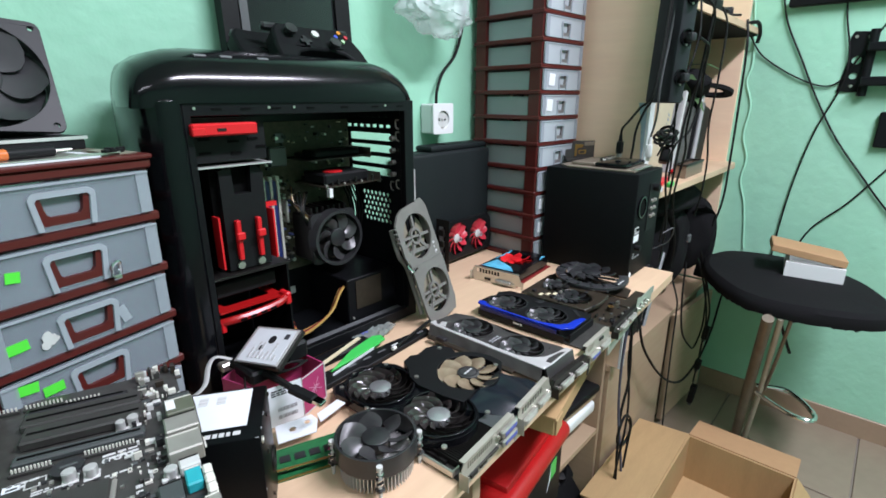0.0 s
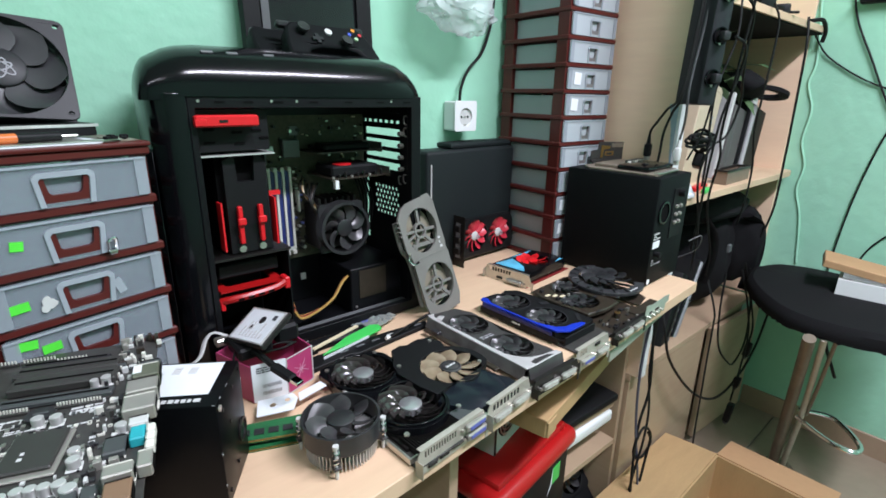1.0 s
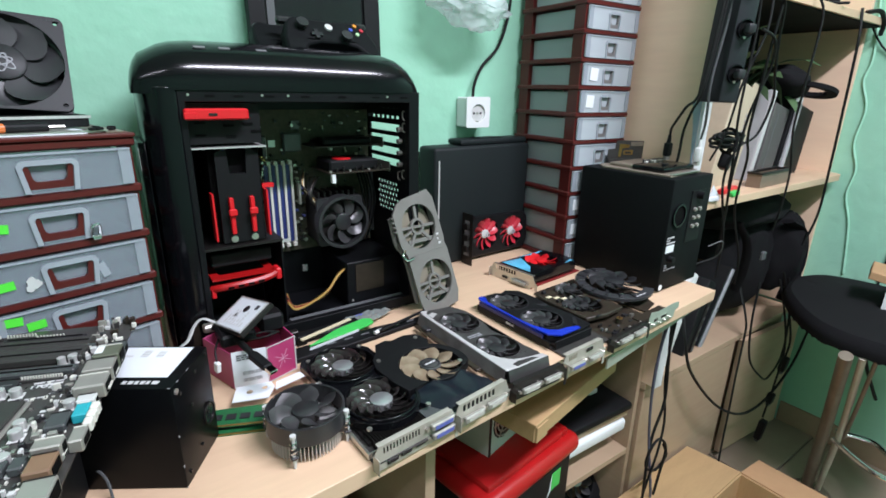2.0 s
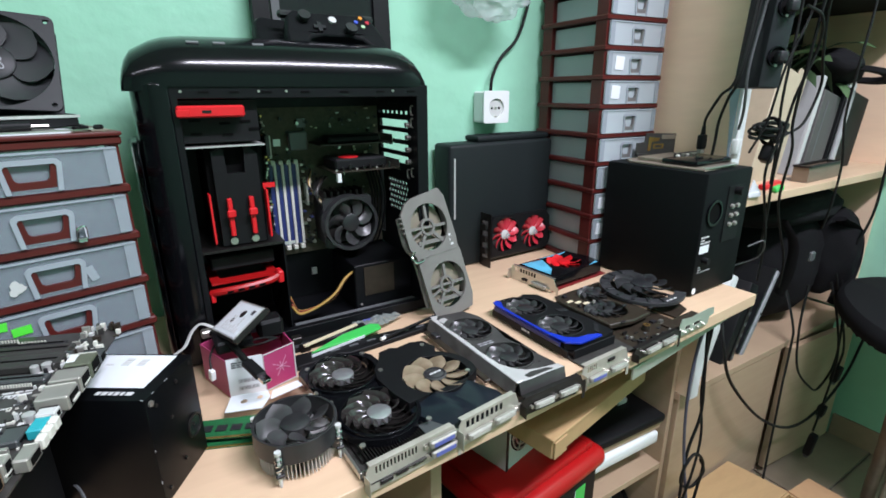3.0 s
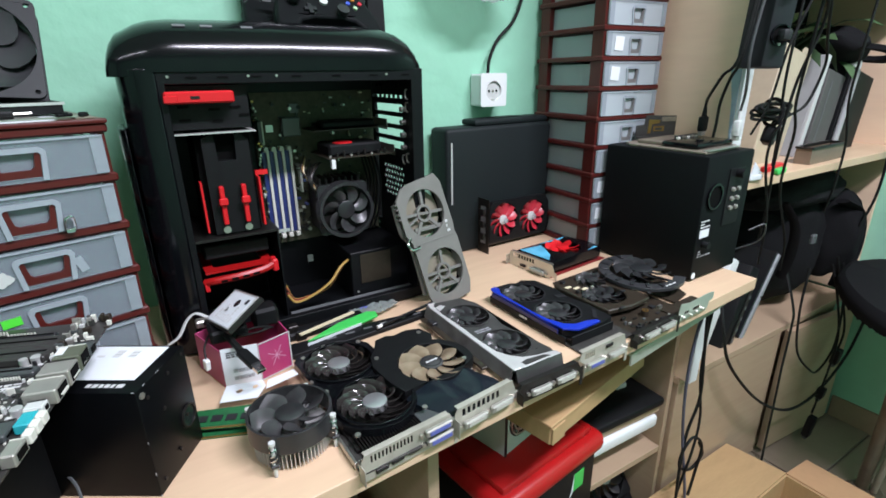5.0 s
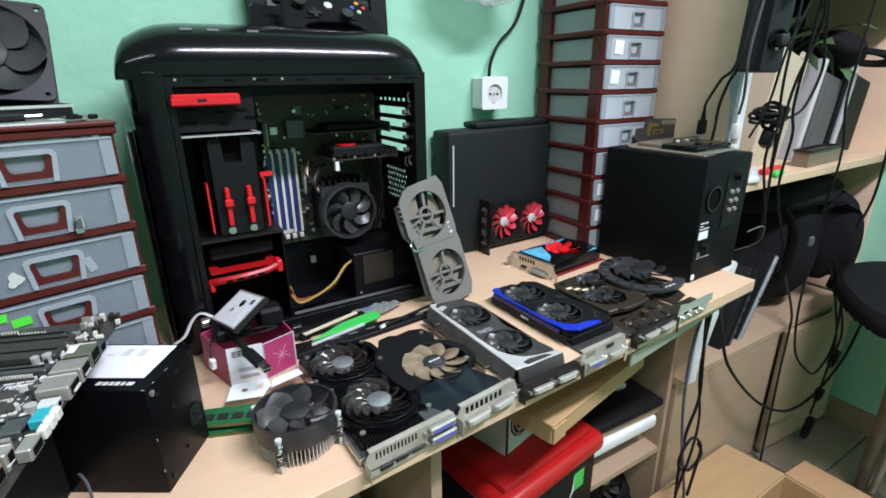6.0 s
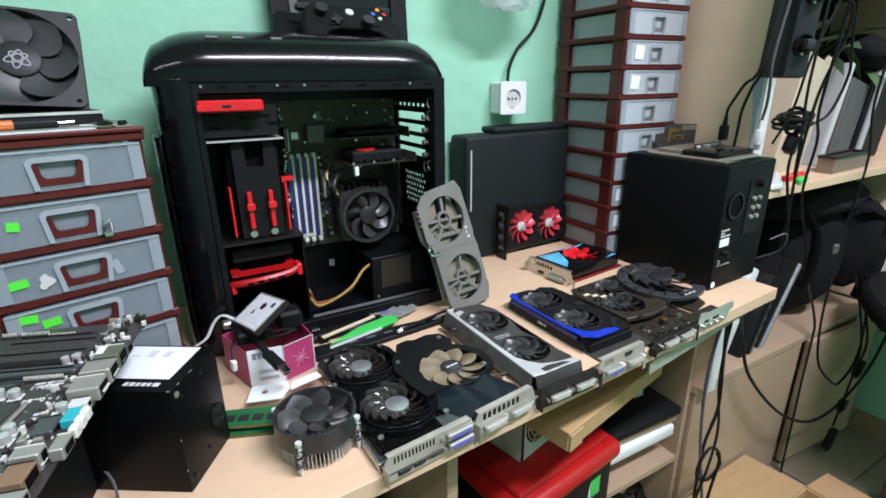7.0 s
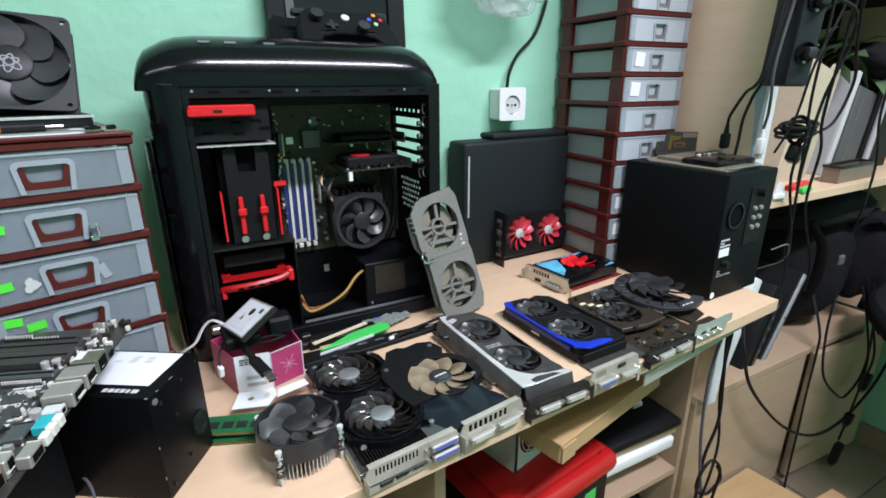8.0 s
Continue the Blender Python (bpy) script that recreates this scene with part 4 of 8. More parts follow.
sh = [(0.108, 0.0965), (0.112, 0.118), (0.118, 0.128), (0.114, 0.196), (0.104, 0.2145), (0.082, 0.2185), (0.078, 0.224), (0.05, 0.2235), (0.046, 0.218), (0.024, 0.216), (0.0155, 0.206), (0.0165, 0.16), (0.0215, 0.125), (0.013, 0.112)]
sh += circle(*fc1[1], 0.0475, 20, 190, 382)
part("shroud", plate(B(), sh, [circle(*c, 0.0435, 40) for c in fc1], 0.010, 0.0195), BLACK_GLOSS, g1, bevel=0.0018)
part("heat_sink", box(B(), 0.022, 0.03, 0.0022, 0.108, 0.208, 0.006), DARK_METAL, g1)
fin_ = mesh_of("sink_fin", box(B(), -0.0004, 0.0, 0.0022, 0.0004, 0.034, 0.0105), DARK_METAL)
for k in range(24):
    o_ = new("sink_fin", fin_)
    o_.parent = g1
    o_.matrix_local = pose(0.026 + 0.0033 * k, 0.0155, 0)
part("edge_rail", box(B(), 0.0115, 0.012, 0.0018, 0.0145, 0.066, 0.0095, bev=0.0006), STEEL, g1, "bent steel edge rail")
part("edge_rail", box(B(), 0.0148, 0.0122, 0.0018, 0.024, 0.0145, 0.0095, bev=0.0005), STEEL, g1)
part("smoked_tab", box(B(), 0.094, 0.014, 0.0108, 0.120, 0.040, 0.0124, bev=0.0005), SLOT_BLUE, g1)
part("power_socket", box(B(), 0.028, 0.2162, 0.002, 0.05, 0.228, 0.012, bev=0.0008), CHIP, g1)
for c in fc1:
    part("fan_ring", plate(B(), circle(*c, 0.0452, 44), [circle(*c, 0.0425, 44)], 0.0197, 0.0232), BLACK_GLOSS, g1, bevel=0.0006)
    rotor(g1, pose(*c, 0.0165), 0.0415, 11, GLOSS_BLADE, HUB_SILVER, 0.0138, 0.005, 21, 62, 0.008, label="brushed metal fan hub")
for x, y in ((0.028, 0.207), (0.104, 0.205), (0.026, 0.122), (0.111, 0.122), (0.026, 0.035), (0.105, 0.034), (0.06, 0.219), (0.02, 0.15)):
    part("screw", cyl(cyl(B(), 0.0032, 0.0192, 0.0212, x=x, y=y, seg=10), 0.0014, 0.0212, 0.0216, x=x, y=y, seg=6), STEEL, g1)
for a, b_2 in (((0.036, 0.212), (0.05, 0.208)), ((0.07, 0.2155), (0.09, 0.208)), ((0.0175, 0.17), (0.0225, 0.145)), ((0.098, 0.128), (0.112, 0.135))):
    part("shroud_rib", tube(B(), [(*a, 0.0198), ((a[0] + b_2[0]) / 2, (a[1] + b_2[1]) / 2, 0.0215), (*b_2, 0.0198)], 0.0017, 6), BLACK_GLOSS, g1)
part("hub_mark", bars(B(), fc1[1][0] - 0.007, fc1[1][1] - 0.0025, 0.014, 0.005, 1, None, 0.0205, 5), GREY_INK, g1)

# card with one dusty fan under a smoked shroud
g2 = thing("graphics_card", pose(0.512, 0.3115, 0.7525, 0, 0, 7), "dark graphics card with a single dusty tan fan", "graphics card", "graphics cards")
board(g2, 0.100, 0.16, x0=0.0)
bracket(g2, 0.092, 0.034, -0.010, PLATE_STEEL, (("dvi", 0.050, -0.002), ("dvi", 0.010, -0.003)))
fc2 = (0.040, 0.094)
RIDGE = ((0.004, 0.004, 0.084, 0.011), (0.016, -0.003, 0.088, 0.0155), (0.032, -0.010, 0.088, 0.019), (0.046, -0.017, 0.082, 0.0205), (0.060, -0.021, 0.077, 0.021))
secs = []
for y, xa, xb, h in RIDGE:
    n = 18
    row = []
    for i in range(n + 1):
        u = i / n
        dip = 0.0035 * math.sin(5.2 * u + 40 * y) + 0.002 * math.sin(13 * u - 60 * y)
        row.append((xa + (xb - xa) * u, y + 0.003 * math.sin(6 * u), 0.0025 + max(0.002, h * math.sin(math.pi * min(0.06 + 0.9 * u, 1)) ** 0.45 + dip * min(1, 6 * u) * min(1, 6 * (1 - u)))))
    secs.append(row + [(xb, y, 0.002), (xa, y, 0.002)])
part("front_cowl", loft(B(), secs), SMOKE_BLUE, g2, "smoked dark shroud, folded and glossy")
out2 = [(-0.021, 0.062), (0.073, 0.062)] + circle(*fc2, 0.054, 14, -28, 52) + [(0.081, 0.149), (0.077, 0.172), (0.059, 0.180), (0.037, 0.178), (0.029, 0.184), (0.011, 0.182), (-0.001, 0.164), (-0.015, 0.150), (-0.024, 0.129), (-0.025, 0.089)]
part("shroud", plate(B(), out2, [circle(*fc2, 0.0425, 40)], 0.008, 0.0225), BLACK_MATT, g2, bevel=0.0035)
part("fan_cup", cyl(B(), 0.0425, 0.0023, 0.0045, x=fc2[0], y=fc2[1], seg=36), DARK_METAL, g2)
rotor(g2, pose(*fc2, 0.0185), 0.0412, 9, TAN_BLADE, GREY_BLADE, 0.0148, 0.005, 43, 16, 0.0055, label="dusty grey fan hub")
part("hub_ring", plate(B(), circle(*fc2, 0.0128, 28), [circle(*fc2, 0.0112, 28)], 0.0225, 0.0231), FAN_GREY, g2)
part("hub_mark", bars(B(), fc2[0] - 0.008, fc2[1] - 0.002, 0.017, 0.005, 1, None, 0.0226, 5), PALE_INK, g2)
for x, y in ((-0.011, 0.142), (0.069, 0.162), (0.075, 0.072)):
    part("screw", cyl(B(), 0.003, 0.0222, 0.0242, x=x, y=y, seg=10), STEEL, g2)
part("open_sink", box(B(), 0.082, 0.07, 0.0022, 0.088, 0.15, 0.010, bev=0.001), ALU, g2, "bare aluminium heat sink edge")

# silver card
g3 = thing("graphics_card", pose(0.606, 0.3185, 0.7555, 0, 0, 0.5) @ Matrix.Diagonal((0.93, 1, 1, 1)), "silver and dark grey graphics card with two fans", "graphics card", "graphics cards")
board(g3, 0.108, 0.232, 0.0, PCB_BROWN)
bracket(g3, 0.110, 0.025, -0.014, DARK_METAL, (("dvi", 0.062, -0.006), ("dvi", 0.018, -0.007)), vents=())
fc3 = [(0.047, 0.170), (0.047, 0.078)]
DULL_SIDE = mat("worn_grey_side", (0.15, 0.145, 0.14), 0.4, metal=0.2, grain=0.2, stain=0.6, stain_scale=40, stain_color=(0.06, 0.05, 0.045))
GUN = mat("gunmetal_shroud", (0.06, 0.058, 0.056), 0.3, metal=0.3, grain=0.2, stain=0.4, stain_scale=20, stain_color=(0.12, 0.117, 0.11))
o3 = [(0.010, 0.024), (0.086, 0.020), (0.09, 0.036), (0.082, 0.085), (0.076, 0.122), (0.083, 0.15), (0.086, 0.2), (0.074, 0.228), (0.02, 0.234), (0.0095, 0.222)]
part("shroud", plate(B(), o3, [circle(*c, 0.0345, 40) for c in fc3], 0.010, 0.0175), GUN, g3, "dark metallic shroud", bevel=0.002)
part("side_wall", loft(B(), [[(0.003, 0.022, 0.002), (0.0085, 0.022, 0.0182), (0.0105, 0.022, 0.0182), (0.0075, 0.022, 0.002)], [(0.001, 0.12, 0.002), (0.0075, 0.12, 0.0182), (0.0095, 0.12, 0.0182), (0.0055, 0.12, 0.002)], [(0.003, 0.23, 0.002), (0.0085, 0.23, 0.0182), (0.0105, 0.23, 0.0182), (0.0075, 0.23, 0.002)]]), DULL_SIDE, g3, "stained dark grey side wall")
part("side_wall", box(B(), 0.092, 0.03, 0.003, 0.0945, 0.205, 0.012, bev=0.0008), DARK_METAL, g3)
part("heat_sink", box(B(), 0.012, 0.024, 0.0024, 0.09, 0.225, 0.007), DARK_METAL, g3)
part("silver_trim", plate(B(), [(0.0085, 0.019), (0.030, 0.0165), (0.060, 0.0175), (0.090, 0.0165), (0.0885, 0.026), (0.060, 0.030), (0.040, 0.036), (0.027, 0.048), (0.0175, 0.066), (0.0155, 0.10), (0.0165, 0.14), (0.0145, 0.19), (0.017, 0.222), (0.026, 0.232), (0.012, 0.234), (0.0085, 0.22)], (), 0.0177, 0.0198), SILVER_P, g3, "bright silver trim", bevel=0.0006)
part("front_bevel", loft(B(), [[(0.010, 0.0165, 0.0195), (0.012, 0.0195, 0.0195), (0.012, 0.0195, 0.004), (0.010, 0.012, 0.004)], [(0.091, 0.0165, 0.0195), (0.090, 0.0195, 0.0195), (0.090, 0.0195, 0.004), (0.091, 0.012, 0.004)]]), GUN, g3)
part("facet", plate(B(), [(0.018, 0.205), (0.034, 0.214), (0.030, 0.222), (0.018, 0.218)], (), 0.0177, 0.0186), SILVER_P, g3)
part("badge_print", bars(B(), 0.026, 0.116, 0.026, 0.010, 2, None, 0.0178, 5), GREY_INK, g3)
part("front_inset", plate(B(), [(0.030, 0.0195), (0.074, 0.0200), (0.066, 0.0255), (0.040, 0.0290), (0.028, 0.0265)], (), 0.0199, 0.0206), GUN, g3, bevel=0.0003)
for c in fc3:
    part("fan_ring", plate(B(), circle(*c, 0.0358, 44), [circle(*c, 0.0338, 44)], 0.0177, 0.0192), GUN, g3)
    rotor(g3, pose(*c, 0.0125), 0.033, 9, GREY_BLADE, FAN_BLACK, 0.0135, 0.0045, 30, 34, 0.006)
part("side_print", bars(B(), 0.06, 0.008, 0.04, 0.008, 1, pose(0.0030, 0, 0.0005, 66, 0, -90) @ pose(-0.175, 0, 0), 0.0, 3), PAPER, g3)
part("power_socket", box(B(), -0.007, 0.188, 0.0018, 0.0028, 0.204, 0.010, bev=0.0008), CHIP, g3)
part("lower_rail", box(B(), -0.010, 0.06, 0.0018, -0.0005, 0.22, 0.006, bev=0.0008), PCB_BROWN, g3)

# black card with blue stripe
g4 = thing("graphics_card", pose(0.7345, 0.337, 0.7515, 0, 0, 1.5), "black graphics card with bright blue trim and two fans", "graphics card", "graphics cards")
board(g4, 0.118, 0.215)
bracket(g4, 0.096, 0.034, -0.013, PLATE_STEEL, (("dvi", 0.056, -0.006), ("dvi_blue", 0.012, -0.006), ("hdmi", 0.05, 0.012)), vents=(5, 0.004, 0.0022), m=pose(-0.019, -0.0085, -0.003, 0, 0, 1.5))
fc4 = [(0.042, 0.170), (0.040, 0.090)]
o4 = [(0.004, 0.046), (0.02, 0.034), (0.07, 0.030), (0.094, 0.034), (0.097, 0.08), (0.092, 0.12), (0.097, 0.16), (0.094, 0.198), (0.074, 0.212), (0.058, 0.207), (0.05, 0.213), (0.018, 0.214), (0.003, 0.202)]
part("shroud", plate(B(), o4, [circle(*c, 0.0345, 40) for c in fc4], 0.010, 0.0205), BLACK_MATT, g4, bevel=0.002)
part("heat_sink", box(B(), 0.01, 0.03, 0.0024, 0.09, 0.20, 0.007), DARK_METAL, g4)
part("blue_trim", plate(B(), [(0.0005, 0.198), (0.004, 0.208), (0.014, 0.2115), (0.0165, 0.202), (0.0075, 0.186), (0.0052, 0.15), (0.0048, 0.11), (0.0068, 0.078), (0.016, 0.054), (0.030, 0.044), (0.046, 0.043), (0.064, 0.037), (0.0655, 0.031), (0.05, 0.0305), (0.020, 0.0305), (0.004, 0.044), (0.0005, 0.08), (0.0012, 0.13)], (), 0.0207, 0.0236), BLUE, g4, "bright blue plastic trim", bevel=0.0008)
part("blue_side", box(B(), -0.0008, 0.05, 0.0135, 0.0012, 0.20, 0.0205, bev=0.0005), mat("dark_blue_plastic", (0.005, 0.012, 0.12), 0.3), g4, "dark blue side band")
part("side_wall", box(B(), 0.0, 0.036, 0.002, 0.003, 0.205, 0.0133, bev=0.0008), BLACK_MATT, g4)
part("front_wall", box(B(), 0.006, 0.028, 0.002, 0.092, 0.0305, 0.016, bev=0.0008), BLACK_MATT, g4)
for c in fc4:
    part("fan_ring", plate(B(), circle(*c, 0.0358, 44), [circle(*c, 0.0338, 44)], 0.0207, 0.0217), FAN_GREY, g4)
    rotor(g4, pose(*c, 0.0155), 0.033, 11, GREY_BLADE, FAN_BLACK, 0.0138, 0.0045, 28, 30, 0.006)
part("side_print", bars(B(), 0.0, 0.006, 0.03, 0.007, 1, pose(-0.0010, 0.13, 0.0, 90, 0, -90), 0.0, 2), PALE_INK, g4)
for pts in ([(0.075, 0.135), (0.092, 0.128), (0.088, 0.118), (0.075, 0.124)], [(0.07, 0.04), (0.09, 0.06), (0.088, 0.066), (0.068, 0.047)], [(0.014, 0.206), (0.02, 0.208), (0.024, 0.202), (0.018, 0.2)]):
    part("facet", plate(B(), pts, (), 0.0207, 0.0216), FAN_GREY, g4)

# dark card without shroud
g5 = thing("graphics_card", pose(0.824, 0.3315, 0.7505, 0, 0, 3.5), "dark brown graphics card with loose black fan cover", "graphics card", "graphics cards")
board(g5, 0.166, 0.195, 0.0, PCB_BROWN, x0=0.006)
bracket(g5, 0.115, 0.021, -0.010, DARK_METAL, (("dvi", 0.066, -0.003), ("dvi", 0.026, -0.004)), vents=())
part("back_plate", plate(B(), [(0.024, 0.06), (0.07, 0.05), (0.118, 0.052), (0.128, 0.17), (0.036, 0.184), (0.026, 0.16)], [circle(0.068, 0.105, 0.036, 30)], 0.010, 0.018), PCB_BROWN, g5, bevel=0.002)
rotor(g5, pose(0.068, 0.105, 0.013), 0.034, 9, FAN_BLACK, FAN_BLACK, 0.013, 0.0045, 34, 30, 0.006)
rotor(g5, pose(0.092, 0.150, 0.0215), 0.026, 7, GREY_BLADE, FAN_BLACK, 0.012, 0.004, 34, 30, 0.006)
part("gold_ring", plate(B(), circle(0.083, 0.036, 0.005, 18), [circle(0.083, 0.036, 0.003, 18)], 0.0108, 0.0118), COPPER, g5)
for k in range(3):
    part("copper_pad", box(B(), 0.034 + 0.009 * k, 0.152 - 0.010 * k, 0.0182, 0.046 + 0.009 * k, 0.158 - 0.010 * k, 0.019), CREAM, g5)
part("ring_post", cyl(B(), 0.006, 0.0018, 0.0106, x=0.083, y=0.036, seg=14), PCB_BROWN, g5)
rnd = random.Random(44)
for k in range(34):
    x, y = rnd.uniform(0.026, 0.128), rnd.choice((rnd.uniform(0.006, 0.046), rnd.uniform(0.05, 0.17)))
    z_ = 0.0018 if y < 0.047 else 0.0182
    part("component", box(B(), x, y, z_, x + rnd.uniform(0.003, 0.010), y + rnd.uniform(0.002, 0.006), z_ + rnd.uniform(0.001, 0.006), bev=0.0003), rnd.choice((CHIP, PORT_METAL, CHIP, DARK_METAL, GREY_CABLE)), g5)
g5b = thing("card_bracket", pose(0.940, 0.3395, 0.7525, 0, 0, 3.5), "loose greenish plated card bracket with socket nuts", "card bracket")
part("plate", plate(B(), [(0, -0.008), (0.085, -0.008), (0.088, 0.004), (0.1, 0.006), (0.1, 0.018), (0.08, 0.02), (0.03, 0.018), (0.004, 0.022), (0, 0.01)], [rect(0.016, 0.0, 0.03, 0.006), rect(0.04, 0.0, 0.06, 0.006)], 0, 0.0011, UP), MINT_METAL, g5b)
for k in range(4):
    part("nut", cyl(B(), 0.0025, 0.0012, 0.007, UP, x=0.012 + 0.018 * k, y=-0.002, seg=6), STEEL, g5b)
part("base_strip", box(B(), 0.0, 0.001, -0.0003, 0.09, 0.03, 0.002), PCB_BROWN, g5b)
# loose fan cover: a ring with struts lying on the card
rc = thing("fan_cover", pose(1.0, 0.4575, 0.7722, 2, -1, 0), "loose grey fan cover ring resting on the dark card", "fan cover")
part("ring", plate(B(), circle(0, 0, 0.073, 44, 50, 306) + circle(0, 0, 0.054, 44, 306, 50), (), 0.0, 0.006), FAN_BLADE, rc, bevel=0.0014)
for k in range(9):
    part("ring_tooth", box(B(), 0.056, -0.003, 0.006, 0.070, 0.003, 0.0085, bev=0.0008), FAN_GREY, rc, m=pose(0, 0, 0, 0, 0, 74 + 22 * k))
part("ring_print", bars(B(), -0.022, -0.066, 0.05, 0.005, 1, None, 0.0061, 8), PALE_INK, rc)
part("strut", box(B(), -0.056, -0.004, -0.0005, 0.03, 0.004, 0.002, bev=0.0008), FAN_BLACK, rc, m=pose(0, 0, 0, 0, 0, 20))
part("strut", box(B(), -0.004, -0.056, -0.0005, 0.004, 0.03, 0.002, bev=0.0008), FAN_BLACK, rc, m=pose(0, 0, 0, 0, 0, 20))
rotor(rc, pose(0.006, 0.004, 0.0055), 0.049, 9, FAN_BLACK, FAN_GREY, 0.019, 0.005, 34, 30, 0.005, label="dark grey fan hub")
bb = thing("circuit_board", pose(0, 0, 0.7526), "bare dark brown circuit board under the loose fan cover", "circuit board")
part("board", plate(B(), [(0.90, 0.512), (0.868, 0.526), (0.872, 0.543), (0.993, 0.552), (1.040, 0.538), (1.046, 0.42), (1.028, 0.384), (0.982, 0.372), (0.972, 0.50)], (), 0.0, 0.0017), PCB_BROWN, bb)
rnd = random.Random(61)
for k in range(16):
    x, y = rnd.uniform(0.985, 1.03), rnd.uniform(0.40, 0.535)
    part("component", box(B(), x, y, 0.0018, x + rnd.uniform(0.003, 0.011), y + rnd.uniform(0.003, 0.008), 0.0018 + rnd.uniform(0.001, 0.006), bev=0.0003), rnd.choice((CHIP, PORT_METAL, CHIP, DARK_METAL)), bb)

# small card with printed blue cover and red fan
g6 = thing("graphics_card", pose(0.874, 0.670, 0.7505, 0, 0, -84), "small graphics card with blue printed shroud and red fan", "graphics card", "graphics cards")
board(g6, 0.116, 0.17, 0.0, mat("red_circuit_board", (0.2, 0.02, 0.02), 0.4, grain=0.3))
bracket(g6, 0.116, 0.030, -0.0005, STEEL, (("dvi", 0.06, 0.003), ("hdmi", 0.03, 0.004)))
fc6 = (0.052, 0.098)
part("shroud", plate(B(), [(0.008, 0.012), (0.1, 0.012), (0.102, 0.155), (0.06, 0.165), (0.01, 0.155)], [circle(*fc6, 0.036, 36)], 0.008, 0.028), BLACK_GLOSS, g6, bevel=0.003)
for pts in ([(0.012, 0.016), (0.088, 0.016), (0.07, 0.04), (0.045, 0.055), (0.02, 0.068)], [(0.012, 0.07), (0.02, 0.125), (0.014, 0.15)], [(0.09, 0.15), (0.098, 0.12), (0.098, 0.15)]):
    part("blue_print", plate(B(), pts, (), 0.0282, 0.0287), CYAN_PRINT, g6, "bright blue printed sticker")
rotor(g6, pose(*fc6, 0.024), 0.035, 7, RED, RED, 0.013, 0.005, 46, 20, 0.009, label="red fan hub")

# card with red fans standing on edge
g7 = thing("graphics_card", pose(0.866, 0.757, 0.7505, 0, 0, 3), "black graphics card with two red fans standing on edge", "graphics card", "graphics cards")
part("circuit_board", box(B(), 0.004, 0.012, 0.004, 0.185, 0.0136, 0.100), PCB_DARK, g7)
fc7 = [(0.062, 0.060), (0.146, 0.055)]
part("shroud", plate(B(), [(0.022, 0.014), (0.192, 0.010), (0.2, 0.03), (0.196, 0.085), (0.184, 0.1), (0.03, 0.104), (0.022, 0.095)], [circle(*c, 0.0385, 36) for c in fc7], 0.002, 0.012, UP @ pose(0, 0, -0.012)), BLACK_MATT, g7, bevel=0.002)
for c in fc7:
    rotor(g7, UP @ pose(c[0], c[1], -0.006), 0.0375, 10, FAN_RED, PALE_BOX, 0.0105, 0.005, 32, 16, 0.008, label="pale fan hub sticker")
for c in fc7:
    part("hub_mark", plate(B(), circle(c[0], c[1], 0.0062, 7), [circle(c[0], c[1], 0.0034, 7)], 0.0112, 0.0116, UP @ pose(0, 0, -0.0115 + 0.0072)), GREY_INK, g7)
br = part("bracket", plate(B(), rect(0, -0.0, 0.036, 0.118), [rect(0.008, 0.02 + 0.022 * k, 0.026, 0.036 + 0.022 * k) for k in range(4)], 0, 0.0011, pose(0.002, 0.014, 0.0, 90, 0, -90)), DARK_METAL, g7)
for k in range(3):
    part("video_socket", box(B(), -0.006, -0.012, 0.03 + 0.026 * k, 0.0, 0.004, 0.044 + 0.026 * k, bev=0.001), DARK_METAL, br)

# grey shroud leaning upright
shroud_up = Vector((-0.174, 0.232, 0.957)).normalized()
shroud_x = Vector((0.983, 0.186, 0.0))
shroud_x = (shroud_x - shroud_up * shroud_x.dot(shroud_up)).normalized()
shroud_z = shroud_x.cross(shroud_up)
lean = Matrix((shroud_x, shroud_up, shroud_z)).transposed().to_4x4()
lean.translation = Vector((0.672, 0.593, 0.8055)) - shroud_x * 0.050 - shroud_up * 0.055
gs = thing("cooler_shroud", lean, "grey dual fan graphics card shroud leaning upright, dusty", "cooler shroud")
o = [(0.010, 0.0), (0.088, 0.0), (0.096, 0.02), (0.0955, 0.10), (0.0925, 0.112), (0.0945, 0.125), (0.092, 0.197), (0.083, 0.213), (0.024, 0.210), (0.010, 0.205), (-0.004, 0.19), (-0.005, 0.135), (0.003, 0.118), (0.0035, 0.03)]
fcs = [(0.050, 0.055), (0.045, 0.157)]
part("plate", plate(B(), o, [circle(*c, 0.0385, 36) for c in fcs], 0.0, 0.004), GREY_SHROUD, gs, bevel=0.0012)
part("side_lip", tube(B(), [(-0.003, 0.185, -0.008), (-0.003, 0.14, -0.010), (0.007, 0.112, -0.010), (0.006, 0.03, -0.010)], 0.004, 8), GREY_SHROUD, gs)
part("side_lip", box(B(), 0.088, 0.008, -0.016, 0.092, 0.195, -0.0003, bev=0.001), GREY_SHROUD, gs)
